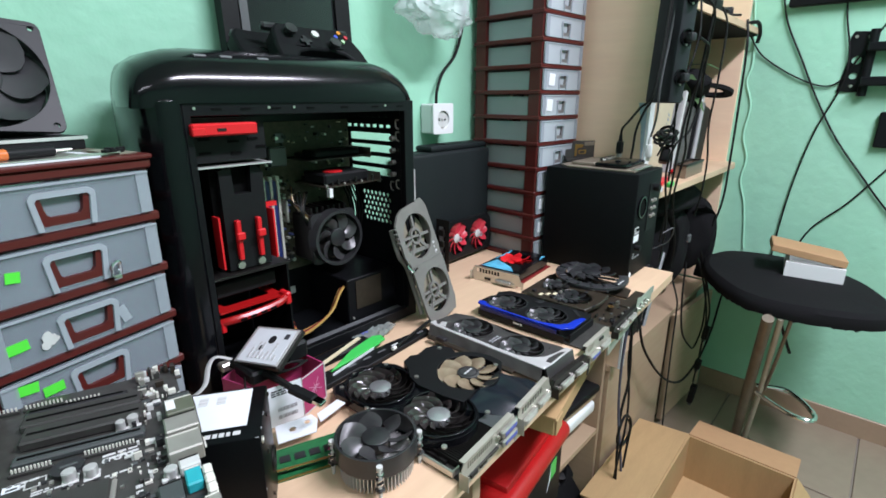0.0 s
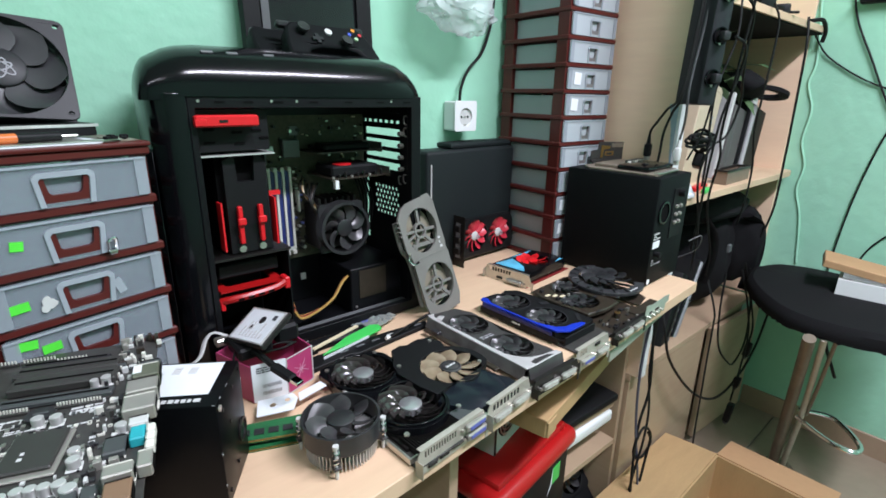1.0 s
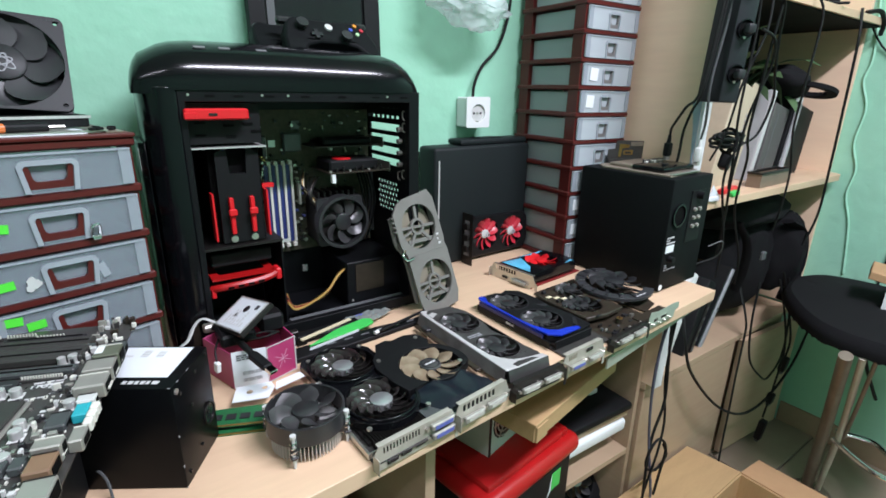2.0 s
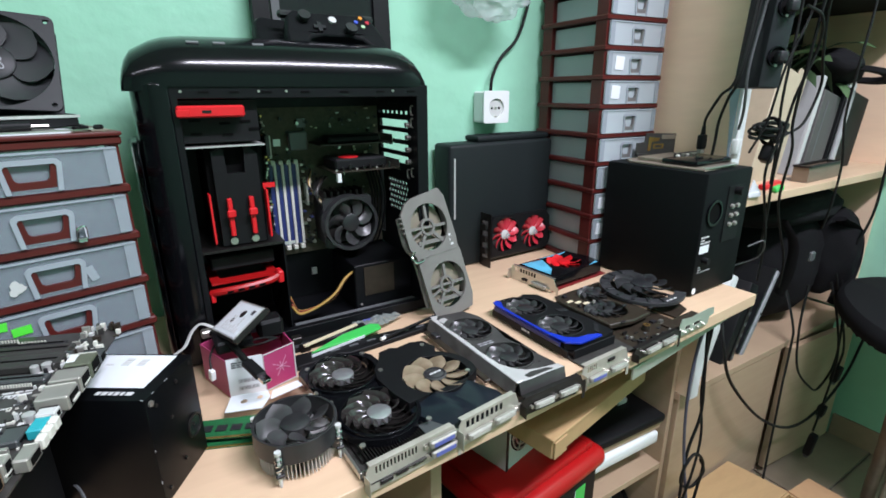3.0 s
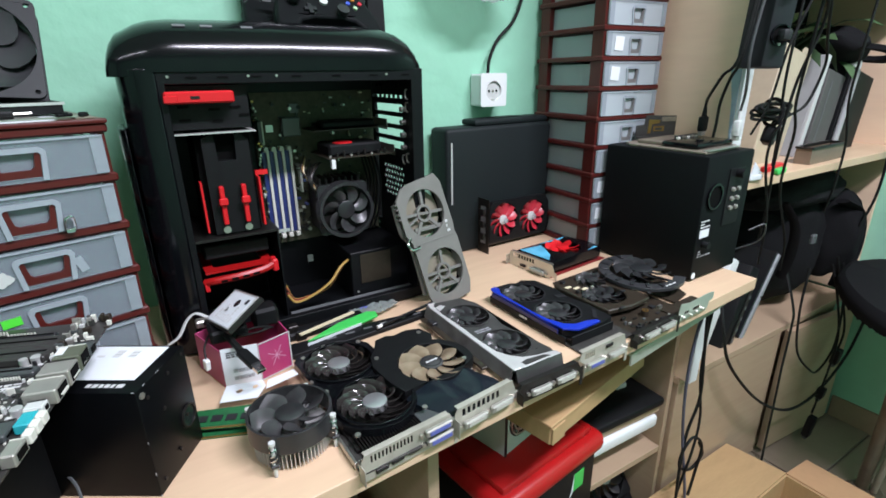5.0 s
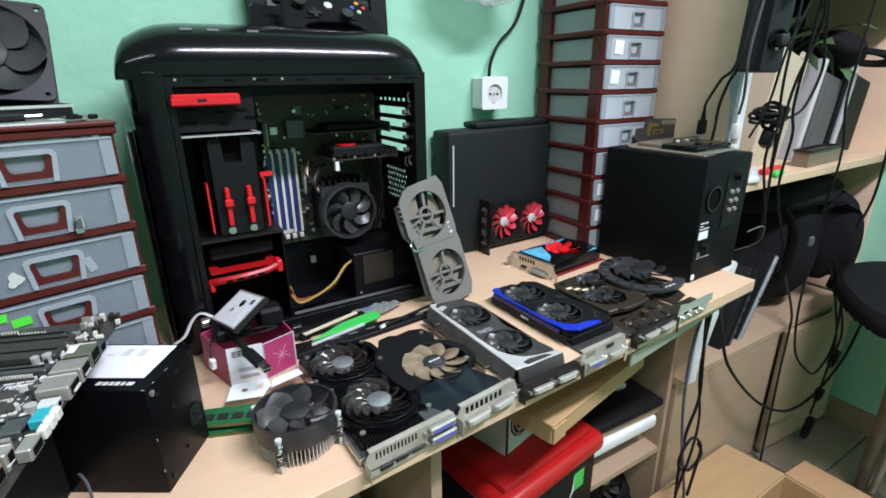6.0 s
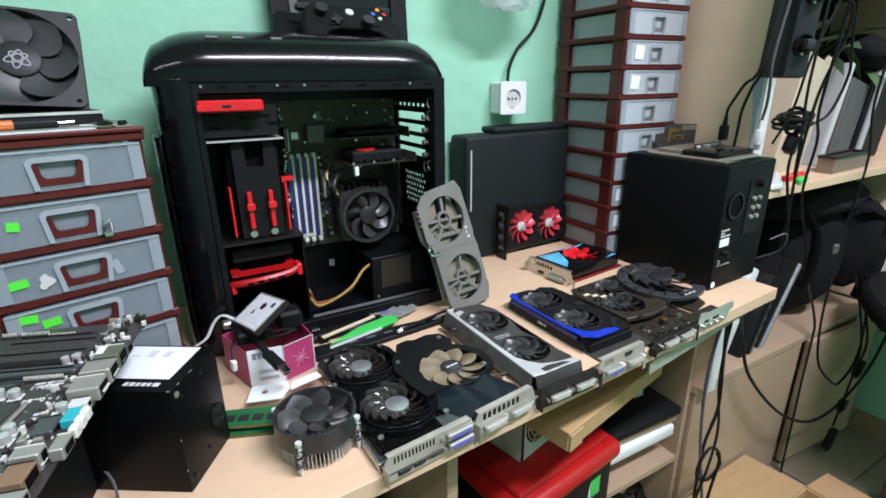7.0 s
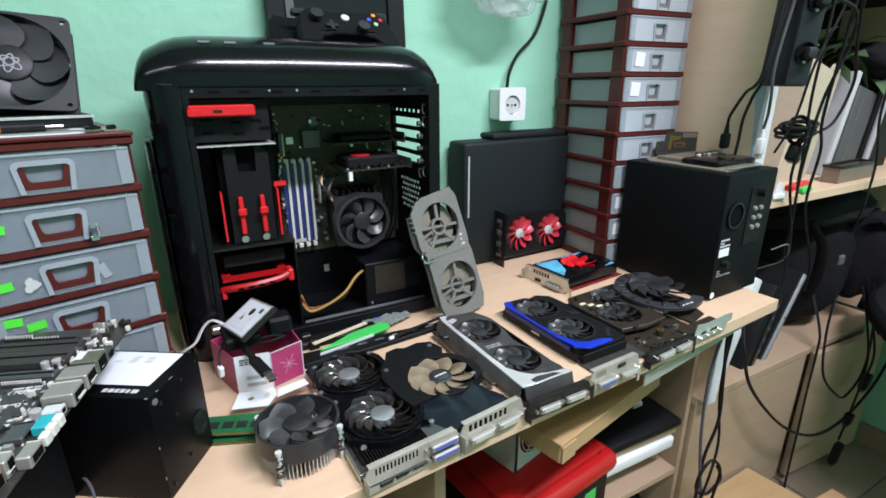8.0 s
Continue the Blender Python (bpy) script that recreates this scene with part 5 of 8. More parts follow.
for c in fcs:
    sp_ = part("fan_mount", plate(B(), circle(*c, 0.0145, 28), [circle(*c, 0.0105, 24)], -0.005, 0.0), GREY_SHROUD, gs)
    for a, w_, r_ in ((82, 0.0026, 0.0385), (172, 0.0022, 0.0385), (196, 0.0016, 0.0385), (-8, 0.0024, 0.0385), (-52, 0.0028, 0.0385), (-128, 0.0026, 0.0385)):
        part("mount_arm", box(B(), 0.0135, -w_, -0.005, r_, w_, -0.001), GREY_SHROUD, sp_, m=pose(*c, 0, 0, 0, a))
    part("mount_bar", box(B(), -0.012, -0.002, -0.0052, 0.012, 0.002, -0.0015), GREY_SHROUD, sp_, m=pose(*c, 0, 0, 0, -12))
    part("mount_chord", box(B(), -0.030, -0.0032, -0.006, 0.030, 0.0032, -0.0022), GREY_SHROUD, sp_, m=pose(c[0] + 0.004, c[1] - 0.0255, 0, 0, 0, -8))
    part("fin_plate", plate(B(), circle(*c, 0.0385, 30), (), -0.0125, -0.0115), mat("dusty_backing", (0.2, 0.18, 0.13), 0.8, grain=0.2, stain=0.3), sp_)
for k in range(4):
    part("side_rib", box(B(), -0.0072, 0.0, -0.004, -0.004, 0.003, 0.0036, bev=0.0006), GREY_SHROUD, gs, m=pose(0, 0.160 + 0.008 * k, 0))
part("plate_step", plate(B(), [(0.008, 0.113), (0.09, 0.106), (0.09, 0.108), (0.008, 0.115)], (), 0.0041, 0.0050), GREY_SHROUD, gs)
part("plate_print", bars(B(), 0.078, 0.112, 0.006, 0.024, 3, None, 0.0042, 3), PALE_INK, gs)
part("tube_clip", tube(B(), [(0.003, 0.128, 0.002), (-0.008, 0.122, 0.006), (-0.004, 0.112, 0.008), (0.012, 0.11, 0.006)], 0.0022, 8), CHROME, gs)
part("dark_back", plate(B(), [(0.05, 0.0), (0.098, 0.004), (0.105, 0.1), (0.104, 0.205), (0.094, 0.208), (0.094, 0.02)], (), -0.03, -0.017), BLACK_MATT, gs)

# processor cooler in the foreground
ck = thing("processor_cooler", pose(0.359, 0.385, 0.75) @ Matrix.Diagonal((0.895, 0.895, 0.97, 1.0)), "round black processor cooler with push pins on the desk", "processor cooler")
part("heat_sink_core", cyl(B(), 0.016, 0.004, 0.024, seg=24), ALU, ck)
fin = mesh_of("fin", box(B(), 0.0158, -0.0004, 0.002, 0.043, 0.0004, 0.022), ALU)
for k in range(60):
    o_ = new("fin", fin)
    o_.parent = ck
    o_.matrix_local = pose(0, 0, 0, 0, 0, 360 * k / 60)
part("fan_frame", plate(B(), circle(0, 0, 0.0475, 44), [circle(0, 0, 0.0445, 44)], 0.0235, 0.0455), FAN_BLACK, ck, bevel=0.001)
rotor(ck, pose(0, 0, 0.037), 0.0425, 7, GREY_BLADE, FAN_BLACK, 0.0165, 0.008, 44, 24, 0.010, label="dark fan hub")
for k in range(4):
    a = radians(53 + 90 * k)
    x, y = 0.0500 * math.cos(a), 0.0515 * math.sin(a)
    lg = part("pin_leg", box(B(), -0.0045, -0.0045, 0.0125, 0.0045, 0.0045, 0.0165, bev=0.001), FAN_BLACK, ck, m=pose(x, y, 0))
    part("push_pin", cyl(cyl(B(), 0.0018, -0.0222, -0.004, seg=10, r2=0.003), 0.0018, -0.004, 0.016, seg=10), PALE_BOX, lg, m=pose(0, 0, 0.0225))
    part("pin_cap", cyl(B(), 0.0036, 0.0162, 0.0195, seg=12), PALE_BOX, lg, m=pose(0, 0, 0.0225))
    bm = tube(B(), [(0.0036 * math.cos(i * 0.9), 0.0036 * math.sin(i * 0.9), -0.005 + 0.00082 * i) for i in range(26)], 0.0008, 5, n=2)
    part("pin_spring", bm, CHROME, lg, m=pose(0, 0, 0.0225))
    part("arm", box(B(), -0.002, -0.004, 0.0, 0.010, 0.004, 0.010), FAN_BLACK, lg, m=pose(0, 0, 0.0145, 0, 0, math.degrees(a) + 180))

# ---- near end of the desk ----
# main board lying on its carton
mbm = pose(0.206, 0.497, 0.878, 0, 0, -13.8)
mc = thing("carton_box", pose(0.220, 0.497, 0.75, 0, 0, -13.8), "plain black carton under the loose main board", "carton")
part("body", box(B(), -0.25, -0.315, 0.0, -0.045, -0.05, 0.1275, bev=0.002), BLACK_MATT, mc)
mbd = thing("motherboard", mbm, "black computer main board with metal ports on its edge", "motherboard")
part("circuit_board", plate(B(), [(-0.244, -0.305), (0.011, -0.305), (0.011, 0.018), (-0.02, 0.018), (-0.244, 0.036)], (), 0.0, 0.0018), PCB_DARK, mbd)
for k, (cx_, cy_, l_, w_, h_, mt) in enumerate(((-0.057, -0.022, 0.080, 0.018, 0.0085, SLOT_GREY), (-0.056, -0.0455, 0.078, 0.022, 0.0095, SLOT_GREY), (-0.058, -0.0715, 0.080, 0.011, 0.007, SLOT_BLUE), (-0.062, -0.0045, 0.07, 0.007, 0.006, CHIP))):
    sl_ = part("expansion_slot", box(B(), -l_ / 2, -w_ / 2, 0.002, l_ / 2, w_ / 2, h_, bev=0.0012), mt, mbd, m=pose(cx_, cy_, 0, 0, 0, -7))
    part("slot_gap", box(B(), -l_ / 2 + 0.003, -0.0012, h_ + 0.0001, l_ / 2 - 0.003, 0.0012, h_ + 0.0004), RECESS, sl_)
rnd = random.Random(11)
for x, y, n, d in ((-0.114, 0.0115, 5, 0.0026), (-0.097, 0.009, 10, 0.0026), (-0.07, -0.0005, 9, 0.0028), (-0.097, -0.0785, 11, 0.0021), (-0.056, -0.0835, 15, 0.0021)):
    hd_ = part("pin_header", box(B(), -0.002, -0.0018, 0.002, n * d, 0.0018, 0.0045, bev=0.0004), SLOT_GREY, mbd, m=pose(x, y, 0, 0, 0, -7))
    for k in range(n):
        part("pin", box(B(), k * d, -0.0006, 0.0046, k * d + 0.001, 0.0006, 0.0075), IVORY, hd_)
# sockets along the edge: shells, then the small ones
for k, (x0, y0, x1, y1, h, mt) in enumerate((
        (0.0, -0.062, 0.0165, -0.047, 0.012, SLOT_BLUE), (-0.003, -0.085, 0.017, -0.064, 0.0175, mat("dull_green_film", (0.1, 0.11, 0.075), 0.4, grain=0.2)), (-0.006, -0.107, 0.0165, -0.0865, 0.0165, PORT_METAL), (-0.007, -0.1305, 0.0155, -0.109, 0.0145, PORT_METAL),
        (-0.002, -0.1435, 0.011, -0.133, 0.010, PALE_BOX), (0.0, -0.163, 0.0098, -0.1455, 0.010, TEAL), (-0.016, -0.170, -0.002, -0.150, 0.008, SLOT_BLUE), (-0.011, -0.206, 0.0065, -0.194, 0.016, PORT_METAL), (-0.009, -0.228, 0.0065, -0.208, 0.014, BROWN_SHADE),
        (0.0072, -0.199, 0.0165, -0.181, 0.012, PORT_METAL), (-0.004, -0.262, 0.014, -0.236, 0.016, PORT_METAL))):
    pb = part("port_block", box(B(), x0, y0, 0.002, x1, y1, h, bev=0.001), mt, mbd, "metal cased rear socket")
    part("port_hole", box(B(), x1 + 0.0001, y0 + 0.003, 0.0045, x1 + 0.0006, y1 - 0.003, h - 0.002), RECESS, pb)
    part("shell_seam", box(B(), x0 + 0.0006, y1 - 0.0022, h + 0.0001, x1 - 0.0006, y1 - 0.0012, h + 0.0006), IVORY if k % 2 else DARK_METAL, pb)
    if k == 1:
        part("port_sticker", box(B(), x0 + 0.0006, y1 - 0.016, h + 0.0002, x0 + 0.007, y1 - 0.003, h + 0.0005), WHITE, pb)
for y in (-0.150, -0.160, -0.170):
    part("audio_socket", box(B(), 0.0105, y - 0.007, 0.002, 0.0165, y + 0.0015, 0.011, bev=0.0012), IVORY, mbd)
for k in range(34):
    x, y = rnd.uniform(-0.02, 0.011), rnd.uniform(-0.044, 0.016)
    part("connector_bit", box(B(), x, y, 0.0018, x + rnd.uniform(0.002, 0.007), y + rnd.uniform(0.002, 0.005), rnd.uniform(0.004, 0.011), bev=0.0004), rnd.choice((PORT_METAL, IVORY, SLOT_BLUE, PALE_BOX, PCB_BROWN, SLOT_GREY)), mbd)
for k in range(64):
    x, y = rnd.uniform(-0.030, 0.009), rnd.uniform(-0.235, -0.02)
    if x > -0.009 and y < -0.045:
        x -= 0.02
    part("connector_bit", box(B(), x, y, 0.0018, x + rnd.uniform(0.0015, 0.006), y + rnd.uniform(0.0015, 0.005), rnd.uniform(0.003, 0.0085), bev=0.0003), rnd.choice((PORT_METAL, IVORY, PALE_BOX, PALE_BOX, SLOT_GREY, CHIP)), mbd)
for k, y in enumerate((-0.0745, -0.0965, -0.1195, -0.2, -0.249)):
    part("shell_slot", box(B(), 0.0155 if k < 3 else 0.006, y - 0.006, 0.0062, 0.0176 if k < 3 else 0.0072, y + 0.006, 0.0074), IVORY, mbd)
for k, (x, y, r) in enumerate(((-0.025, -0.0585, 0.0042), (-0.0335, -0.061, 0.0033), (-0.064, -0.104, 0.0042), (-0.052, -0.107, 0.0042), (-0.007, -0.139, 0.0042), (-0.033, -0.157, 0.004), (-0.032, -0.168, 0.0042), (-0.058, -0.187, 0.0038), (-0.051, -0.188, 0.0038), (-0.044, -0.189, 0.0038), (-0.036, -0.190, 0.0042), (-0.030, -0.197, 0.005), (-0.066, -0.189, 0.0038), (-0.074, -0.19, 0.0038), (-0.09, -0.15, 0.004), (-0.098, -0.12, 0.004))):
    z0_ = 0.0018
    cp = part("capacitor", cyl(cyl(B(), r, z0_, 0.0095, x=x, y=y, seg=16), r * 0.86, 0.0095, 0.0099, x=x, y=y, seg=16), ALU, mbd)
    part("capacitor_base", box(B(), x - r * 1.15, y - r * 1.15, 0.0019, x + r * 1.15, y + r * 1.15, 0.0030, bev=0.0004), PALE_BOX, cp)
for k in range(6):
    part("coil_block", box(B(), -0.078 + 0.011 * k, -0.212, 0.0018, -0.069 + 0.011 * k, -0.199, 0.0085, bev=0.001), SLOT_BLUE, mbd)
for k in range(230):
    x, y = rnd.uniform(-0.115, -0.002), rnd.uniform(-0.23, -0.086)
    w_, d_ = rnd.choice(((0.001, 0.002), (0.002, 0.001), (0.0012, 0.0025), (0.003, 0.003), (0.0025, 0.004), (0.004, 0.002)))
    part("component", box(B(), x, y, 0.0018, x + w_, y + d_, rnd.uniform(0.0024, 0.0036)), rnd.choice((CHIP, STEEL, PALE_BOX, GREY_CABLE, IVORY)), mbd)
for k, (x, y, w_, h_) in enumerate(((-0.046, -0.096, 0.022, 0.009), (-0.099, -0.095, 0.02, 0.008), (-0.085, -0.108, 0.016, 0.005), (-0.045, -0.118, 0.016, 0.006), (-0.02, -0.128, 0.004, 0.016), (-0.028, -0.145, 0.004, 0.012), (-0.1, -0.165, 0.014, 0.01))):
    part("board_print", bars(B(), x, y, w_, h_, 2, None, 0.0019, k), PALE_INK, mbd)
part("board_print", plate(B(), rect(-0.0895, -0.098, -0.0775, -0.0885), [rect(-0.0887, -0.0972, -0.0783, -0.0893)], 0.0019, 0.0022), PALE_BOX, mbd)
part("board_label", box(B(), -0.101, -0.095, 0.0019, -0.0915, -0.0885, 0.0023), PAPER, mbd)
for x in (-0.044, -0.037, -0.03):
    part("round_mark", plate(B(), circle(x, -0.0955, 0.0026, 16), [circle(x, -0.0955, 0.0013, 12)], 0.0019, 0.0022), PALE_INK, mbd)
ck2 = part("processor_socket", box(B(), -0.019, -0.026, 0.0019, 0.019, 0.024, 0.0042, bev=0.0008), PORT_METAL, mbd, m=pose(-0.059, -0.143, 0, 0, 0, -6))
part("socket_cover", box(B(), -0.0165, -0.0215, 0.0043, 0.0165, 0.0225, 0.0075, bev=0.0012), SLOT_GREY, ck2)
part("cover_print", bars(B(), -0.006, -0.012, 0.012, 0.012, 2, None, 0.0076, 4), PALE_INK, ck2)
bt_ = part("battery", cyl(B(), 0.0098, 0.0019, 0.0048, x=-0.066, y=-0.0905, seg=24), CHIP, mbd)
part("battery_clip", box(B(), -0.070, -0.092, 0.0049, -0.060, -0.0895, 0.0056), GREY_CABLE, bt_)

# power supply standing on end
pw = thing("power_supply", pose(0.2365, 0.380, 0.75, 0, 0, 57.5), "black power supply box standing with a white label on top", "power supply")
part("case", box(B(), 0.0, 0.0, 0.0, 0.079, 0.14, 0.113, bev=0.0018, seg=2), mat("black_gloss_steel", (0.0026, 0.0029, 0.0036), 0.36, grain=0.3, scale=200, rough_var=0.12, spec=0.12, stain=0.3, stain_scale=18, stain_color=(0.009, 0.0085, 0.008)), pw)
part("label", box(B(), 0.0185, 0.012, 0.1132, 0.0745, 0.138, 0.1136), PAPER, pw, "white printed label")
part("label_print", bars(B(), 0.055, 0.03, 0.014, 0.09, 6, None, 0.1137, 9), PALE_INK, pw)
for k, (y, l_) in enumerate(((0.016, 0.006), (0.024, 0.003), (0.0285, 0.004), (0.034, 0.0035), (0.039, 0.0045), (0.045, 0.004))):
    part("brand_bar", box(B(), 0.0075, y, 0.1131, 0.0125, y + l_, 0.1134), PALE_INK, pw)
part("screw", cyl(B(), 0.003, 0.0001, 0.0016, UP, x=0.006, y=0.106, seg=10), STEEL, pw)
for x, z in ((0.012, 0.1), (0.045, 0.103), (0.07, 0.108), (0.03, 0.075), (0.06, 0.045), (0.066, 0.03), (0.04, 0.02), (0.01, 0.012)):
    part("screw", cyl(B(), 0.0019, 0.0002, 0.0016, UP, x=x, y=z, seg=8), DARK_METAL, pw)
rnd = random.Random(31)
for k in range(9):
    u, w_ = rnd.random(), rnd.uniform(0.0002, 0.0014)
    edge = k % 3
    p_ = ((-0.0003, -0.0003, 0.113 * u) if edge == 0 else (0.079 * u, -0.0003, 0.1128) if edge == 1 else (-0.0003, 0.14 * u * u, 0.1128))
    part("paint_chip", box(B(), -w_ * (edge == 1), -w_ * (edge == 2), -w_ * (edge == 0), 0.0007 + w_ * (edge == 1), 0.0007 + w_ * (edge == 2), 0.0006 + w_ * (edge == 0)), GREY_INK, pw, m=pose(*p_))
part("cable_hole", cyl(B(), 0.011, 0.0001, 0.0008, UP, x=0.062, y=0.042, seg=20), SCREEN, pw)
part("hole_edge", plate(B(), circle(0.062, 0.042, 0.0125, 20), [circle(0.062, 0.042, 0.0105, 20)], 0.0002, 0.002, UP), DARK_METAL, pw)

solid("cable", tube(B(), [(0.150, 0.452, 0.7515), (0.160, 0.436, 0.765), (0.168, 0.424, 0.772), (0.174, 0.412, 0.766), (0.176, 0.402, 0.752)], 0.0014, 6), GREY_CABLE, "thin grey lead beside the power supply", "cable", "cables")
# magenta retail box with white panel
rb = thing("retail_box", pose(0, 0, 0.75), "small open magenta and white printed retail box", "retail box")
foot = [(0.314, 0.527), (0.356, 0.519), (0.398, 0.533), (0.394, 0.578), (0.312, 0.602), (0.293, 0.592)]
cen = (0.345, 0.56)
inner_ = [(cen[0] + (x - cen[0]) * 0.965, cen[1] + (y - cen[1]) * 0.965) for x, y in foot]
part("body", plate(B(), foot, [inner_], 0.0012, 0.052), MAGENTA, rb, bevel=0.0003)
part("bottom", plate(B(), foot, (), 0.0, 0.0011), CARD_IN, rb)
q1 = Matrix.Translation((0.314, 0.527, 0)) @ Matrix.Rotation(math.atan2(-0.008, 0.042), 4, "Z") @ UP
part("white_panel", box(B(), 0.0005, 0.0015, 0.0004, 0.0425, 0.0545, 0.0010, q1), PAPER, rb, "white panel with barcode")
bmx = B()
r2 = random.Random(3)
x = 0.012
while x < 0.034:
    w_ = r2.uniform(0.0004, 0.0012)
    for z0 in (0.010, 0.020):
        box(bmx, x, z0, 0.0011, x + w_, z0 + 0.005, 0.0014, q1)
    x += w_ + r2.uniform(0.0005, 0.001)
part("barcode", bmx, GREY_INK, rb)
part("panel_print", bars(B(), 0.006, 0.041, 0.02, 0.009, 3, q1, 0.0011, 6), INK, rb)
q2 = Matrix.Translation((0.356, 0.519, 0)) @ Matrix.Rotation(math.atan2(0.014, 0.042), 4, "Z") @ UP
part("white_edge", plate(B(), rect(0, 0.0012, 0.0443, 0.0525), [rect(0.0005, 0.0022, 0.0428, 0.0515)], 0.0003, 0.0012, q2), PALE_BOX, rb)
for a in range(4):
    part("star_ray", box(B(), -0.014 if a % 2 else -0.008, -0.0004, 0.0004, 0.014 if a % 2 else 0.008, 0.0004, 0.0008, q2 @ pose(0.024, 0.027, 0, 0, 0, 45 * a + 15)), PINK_PRINT, rb)
# disk adapter and loose cables on the box
ad = thing("disk_adapter", pose(0, 0, 0), "black disk adapter with coiled cable on the retail box", "disk adapter")
part("body", box(B(), 0.362, 0.558, 0.8022, 0.394, 0.588, 0.828, bev=0.004), BLACK_MATT, ad)
part("dock", box(B(), 0.308, 0.545, 0.8022, 0.352, 0.590, 0.8185, bev=0.003), BLACK_MATT, ad)
part("coil", tube(B(), [(0.361 + (0.013 + 0.0003 * k) * math.cos(k * 0.7), 0.546 + 0.010 * math.sin(k * 0.7), 0.806 + 0.0006 * (k % 9)) for k in range(36)], 0.0012, 6, n=3), CABLE, ad)
part("lead", tube(B(), [(0.306, 0.606, 0.8075), (0.312, 0.592, 0.812), (0.3235, 0.556, 0.8135), (0.331, 0.523, 0.8105), (0.336, 0.506, 0.806)], 0.0042, 8), CABLE, ad)
plug_ = Matrix.Translation((0.3355, 0.507, 0.8055)) @ Vector((0.0145, -0.044, -0.0085)).to_track_quat("Y", "Z").to_matrix().to_4x4()
part("plug_body", box(B(), -0.0068, 0.0, -0.0038, 0.0068, 0.034, 0.0038, bev=0.0018), BLACK_MATT, ad, m=plug_)
part("plug_shell", box(B(), -0.0052, 0.0342, -0.0022, 0.0052, 0.046, 0.0022, bev=0.0004), CHROME, ad, m=plug_)
part("plug_tongue", box(B(), -0.0042, 0.0462, -0.0012, 0.0042, 0.0464, 0.0012), RECESS, ad, m=plug_)
part("ribbon", tube(B(), [(0.314, 0.606, 0.814), (0.300, 0.618, 0.818), (0.288, 0.613, 0.813), (0.276, 0.597, 0.801), (0.264, 0.590, 0.797), (0.256, 0.594, 0.792)], 0.0042, 6, flat=0.3), PALE_BOX, ad)
part("white_plug", box(B(), -0.0042, -0.003, -0.007, 0.0042, 0.003, 0.007, bev=0.001), WHITE, ad, m=pose(0.2985, 0.5335, 0.786, 0, 8, -70))
part("plug_lead", tube(B(), [(0.2985, 0.534, 0.793), (0.300, 0.545, 0.804), (0.308, 0.562, 0.810)], 0.0013, 6), CABLE, ad)
part("metal_connector", box(B(), 0.297, 0.597, 0.8045, 0.311, 0.611, 0.8145, bev=0.002), STEEL, ad)
disk_x = Vector((0.0455, 0.015, 0.028)).normalized()
disk_y = Vector((-0.0155, 0.081, -0.014))
disk_y = (disk_y - disk_x * disk_y.dot(disk_x)).normalized()
disk_m = Matrix((disk_x, disk_y, disk_x.cross(disk_y))).transposed().to_4x4()
disk_m.translation = Vector((0.339, 0.560, 0.8395))
hd = thing("hard_disk", disk_m @ Matrix.Diagonal((1.03, 1.1, 0.95, 1)), "small silver laptop hard disk tilted on its adapter", "hard disk")
part("body", box(B(), -0.027, -0.037, -0.0085, 0.027, 0.037, -0.0006, bev=0.0012), DARK_METAL, hd)
part("lid", box(B(), -0.025, -0.035, -0.0005, 0.025, 0.0355, 0.0004, bev=0.0003), ALU, hd)
part("label", box(B(), -0.0235, -0.032, 0.0006, 0.0225, 0.031, 0.001), PAPER, hd, "white printed label")
part("label_print", bars(B(), -0.018, -0.026, 0.022, 0.046, 7, None, 0.0011, 12), PALE_INK, hd)
part("hole", cyl(B(), 0.0055, 0.0011, 0.0014, x=0.008, y=-0.004, seg=18), CHIP, hd)
part("hole", cyl(B(), 0.0035, 0.0011, 0.0014, x=-0.004, y=0.006, seg=18), CHIP, hd)
part("warning_mark", box(B(), 0.010, -0.027, 0.0011, 0.017, -0.020, 0.0014), INK, hd)
# memory sticks
for k, (x, y, z, rz) in enumerate(((0.248, 0.470, 0.7503, -22), (0.252, 0.484, 0.7536, -20), (0.256, 0.476, 0.7569, -24))):
    rm = thing("memory_stick", pose(x, y, z, 0, 0, rz), "green memory stick with black chips lying flat", "memory stick", "memory sticks")
    part("circuit_board", box(B(), 0, -0.015, 0, 0.133, 0.015, 0.0013), PCB_GREEN, rm)
    for j in range(8):
        part("memory_chip", box(B(), 0.006 + 0.0155 * j, -0.004, 0.0014, 0.017 + 0.0155 * j, 0.006, 0.0026), CHIP, rm)
    part("contact_strip", box(B(), 0.004, -0.015, 0.0014, 0.129, -0.012, 0.0016), COPPER, rm)
sl = thing("paper_slip", pose(0.334, 0.488, 0.7618, 3, -3, -16), "white die-cut card slip lying on the memory", "paper slip")
part("sheet", plate(B(), [(-0.03, -0.012), (0.012, -0.016), (0.02, 0.004), (0.016, 0.016), (-0.026, 0.018)], [circle(-0.01, 0.003, 0.004, 14), circle(0.008, 0.006, 0.0035, 14)], 0.0, 0.0008), PAPER, sl)
part("flap", plate(B(), [(0.021, -0.004), (0.058, 0.012), (0.052, 0.024), (0.022, 0.012)], (), 0.001, 0.0018), PAPER, sl)
# bezel strips and bits behind the cards
bz = thing("bezel_strip", pose(0.397, 0.556, 0.75, 0, 0, 0.8), "black slotted plastic bezel strip lying on the desk", "bezel strip")
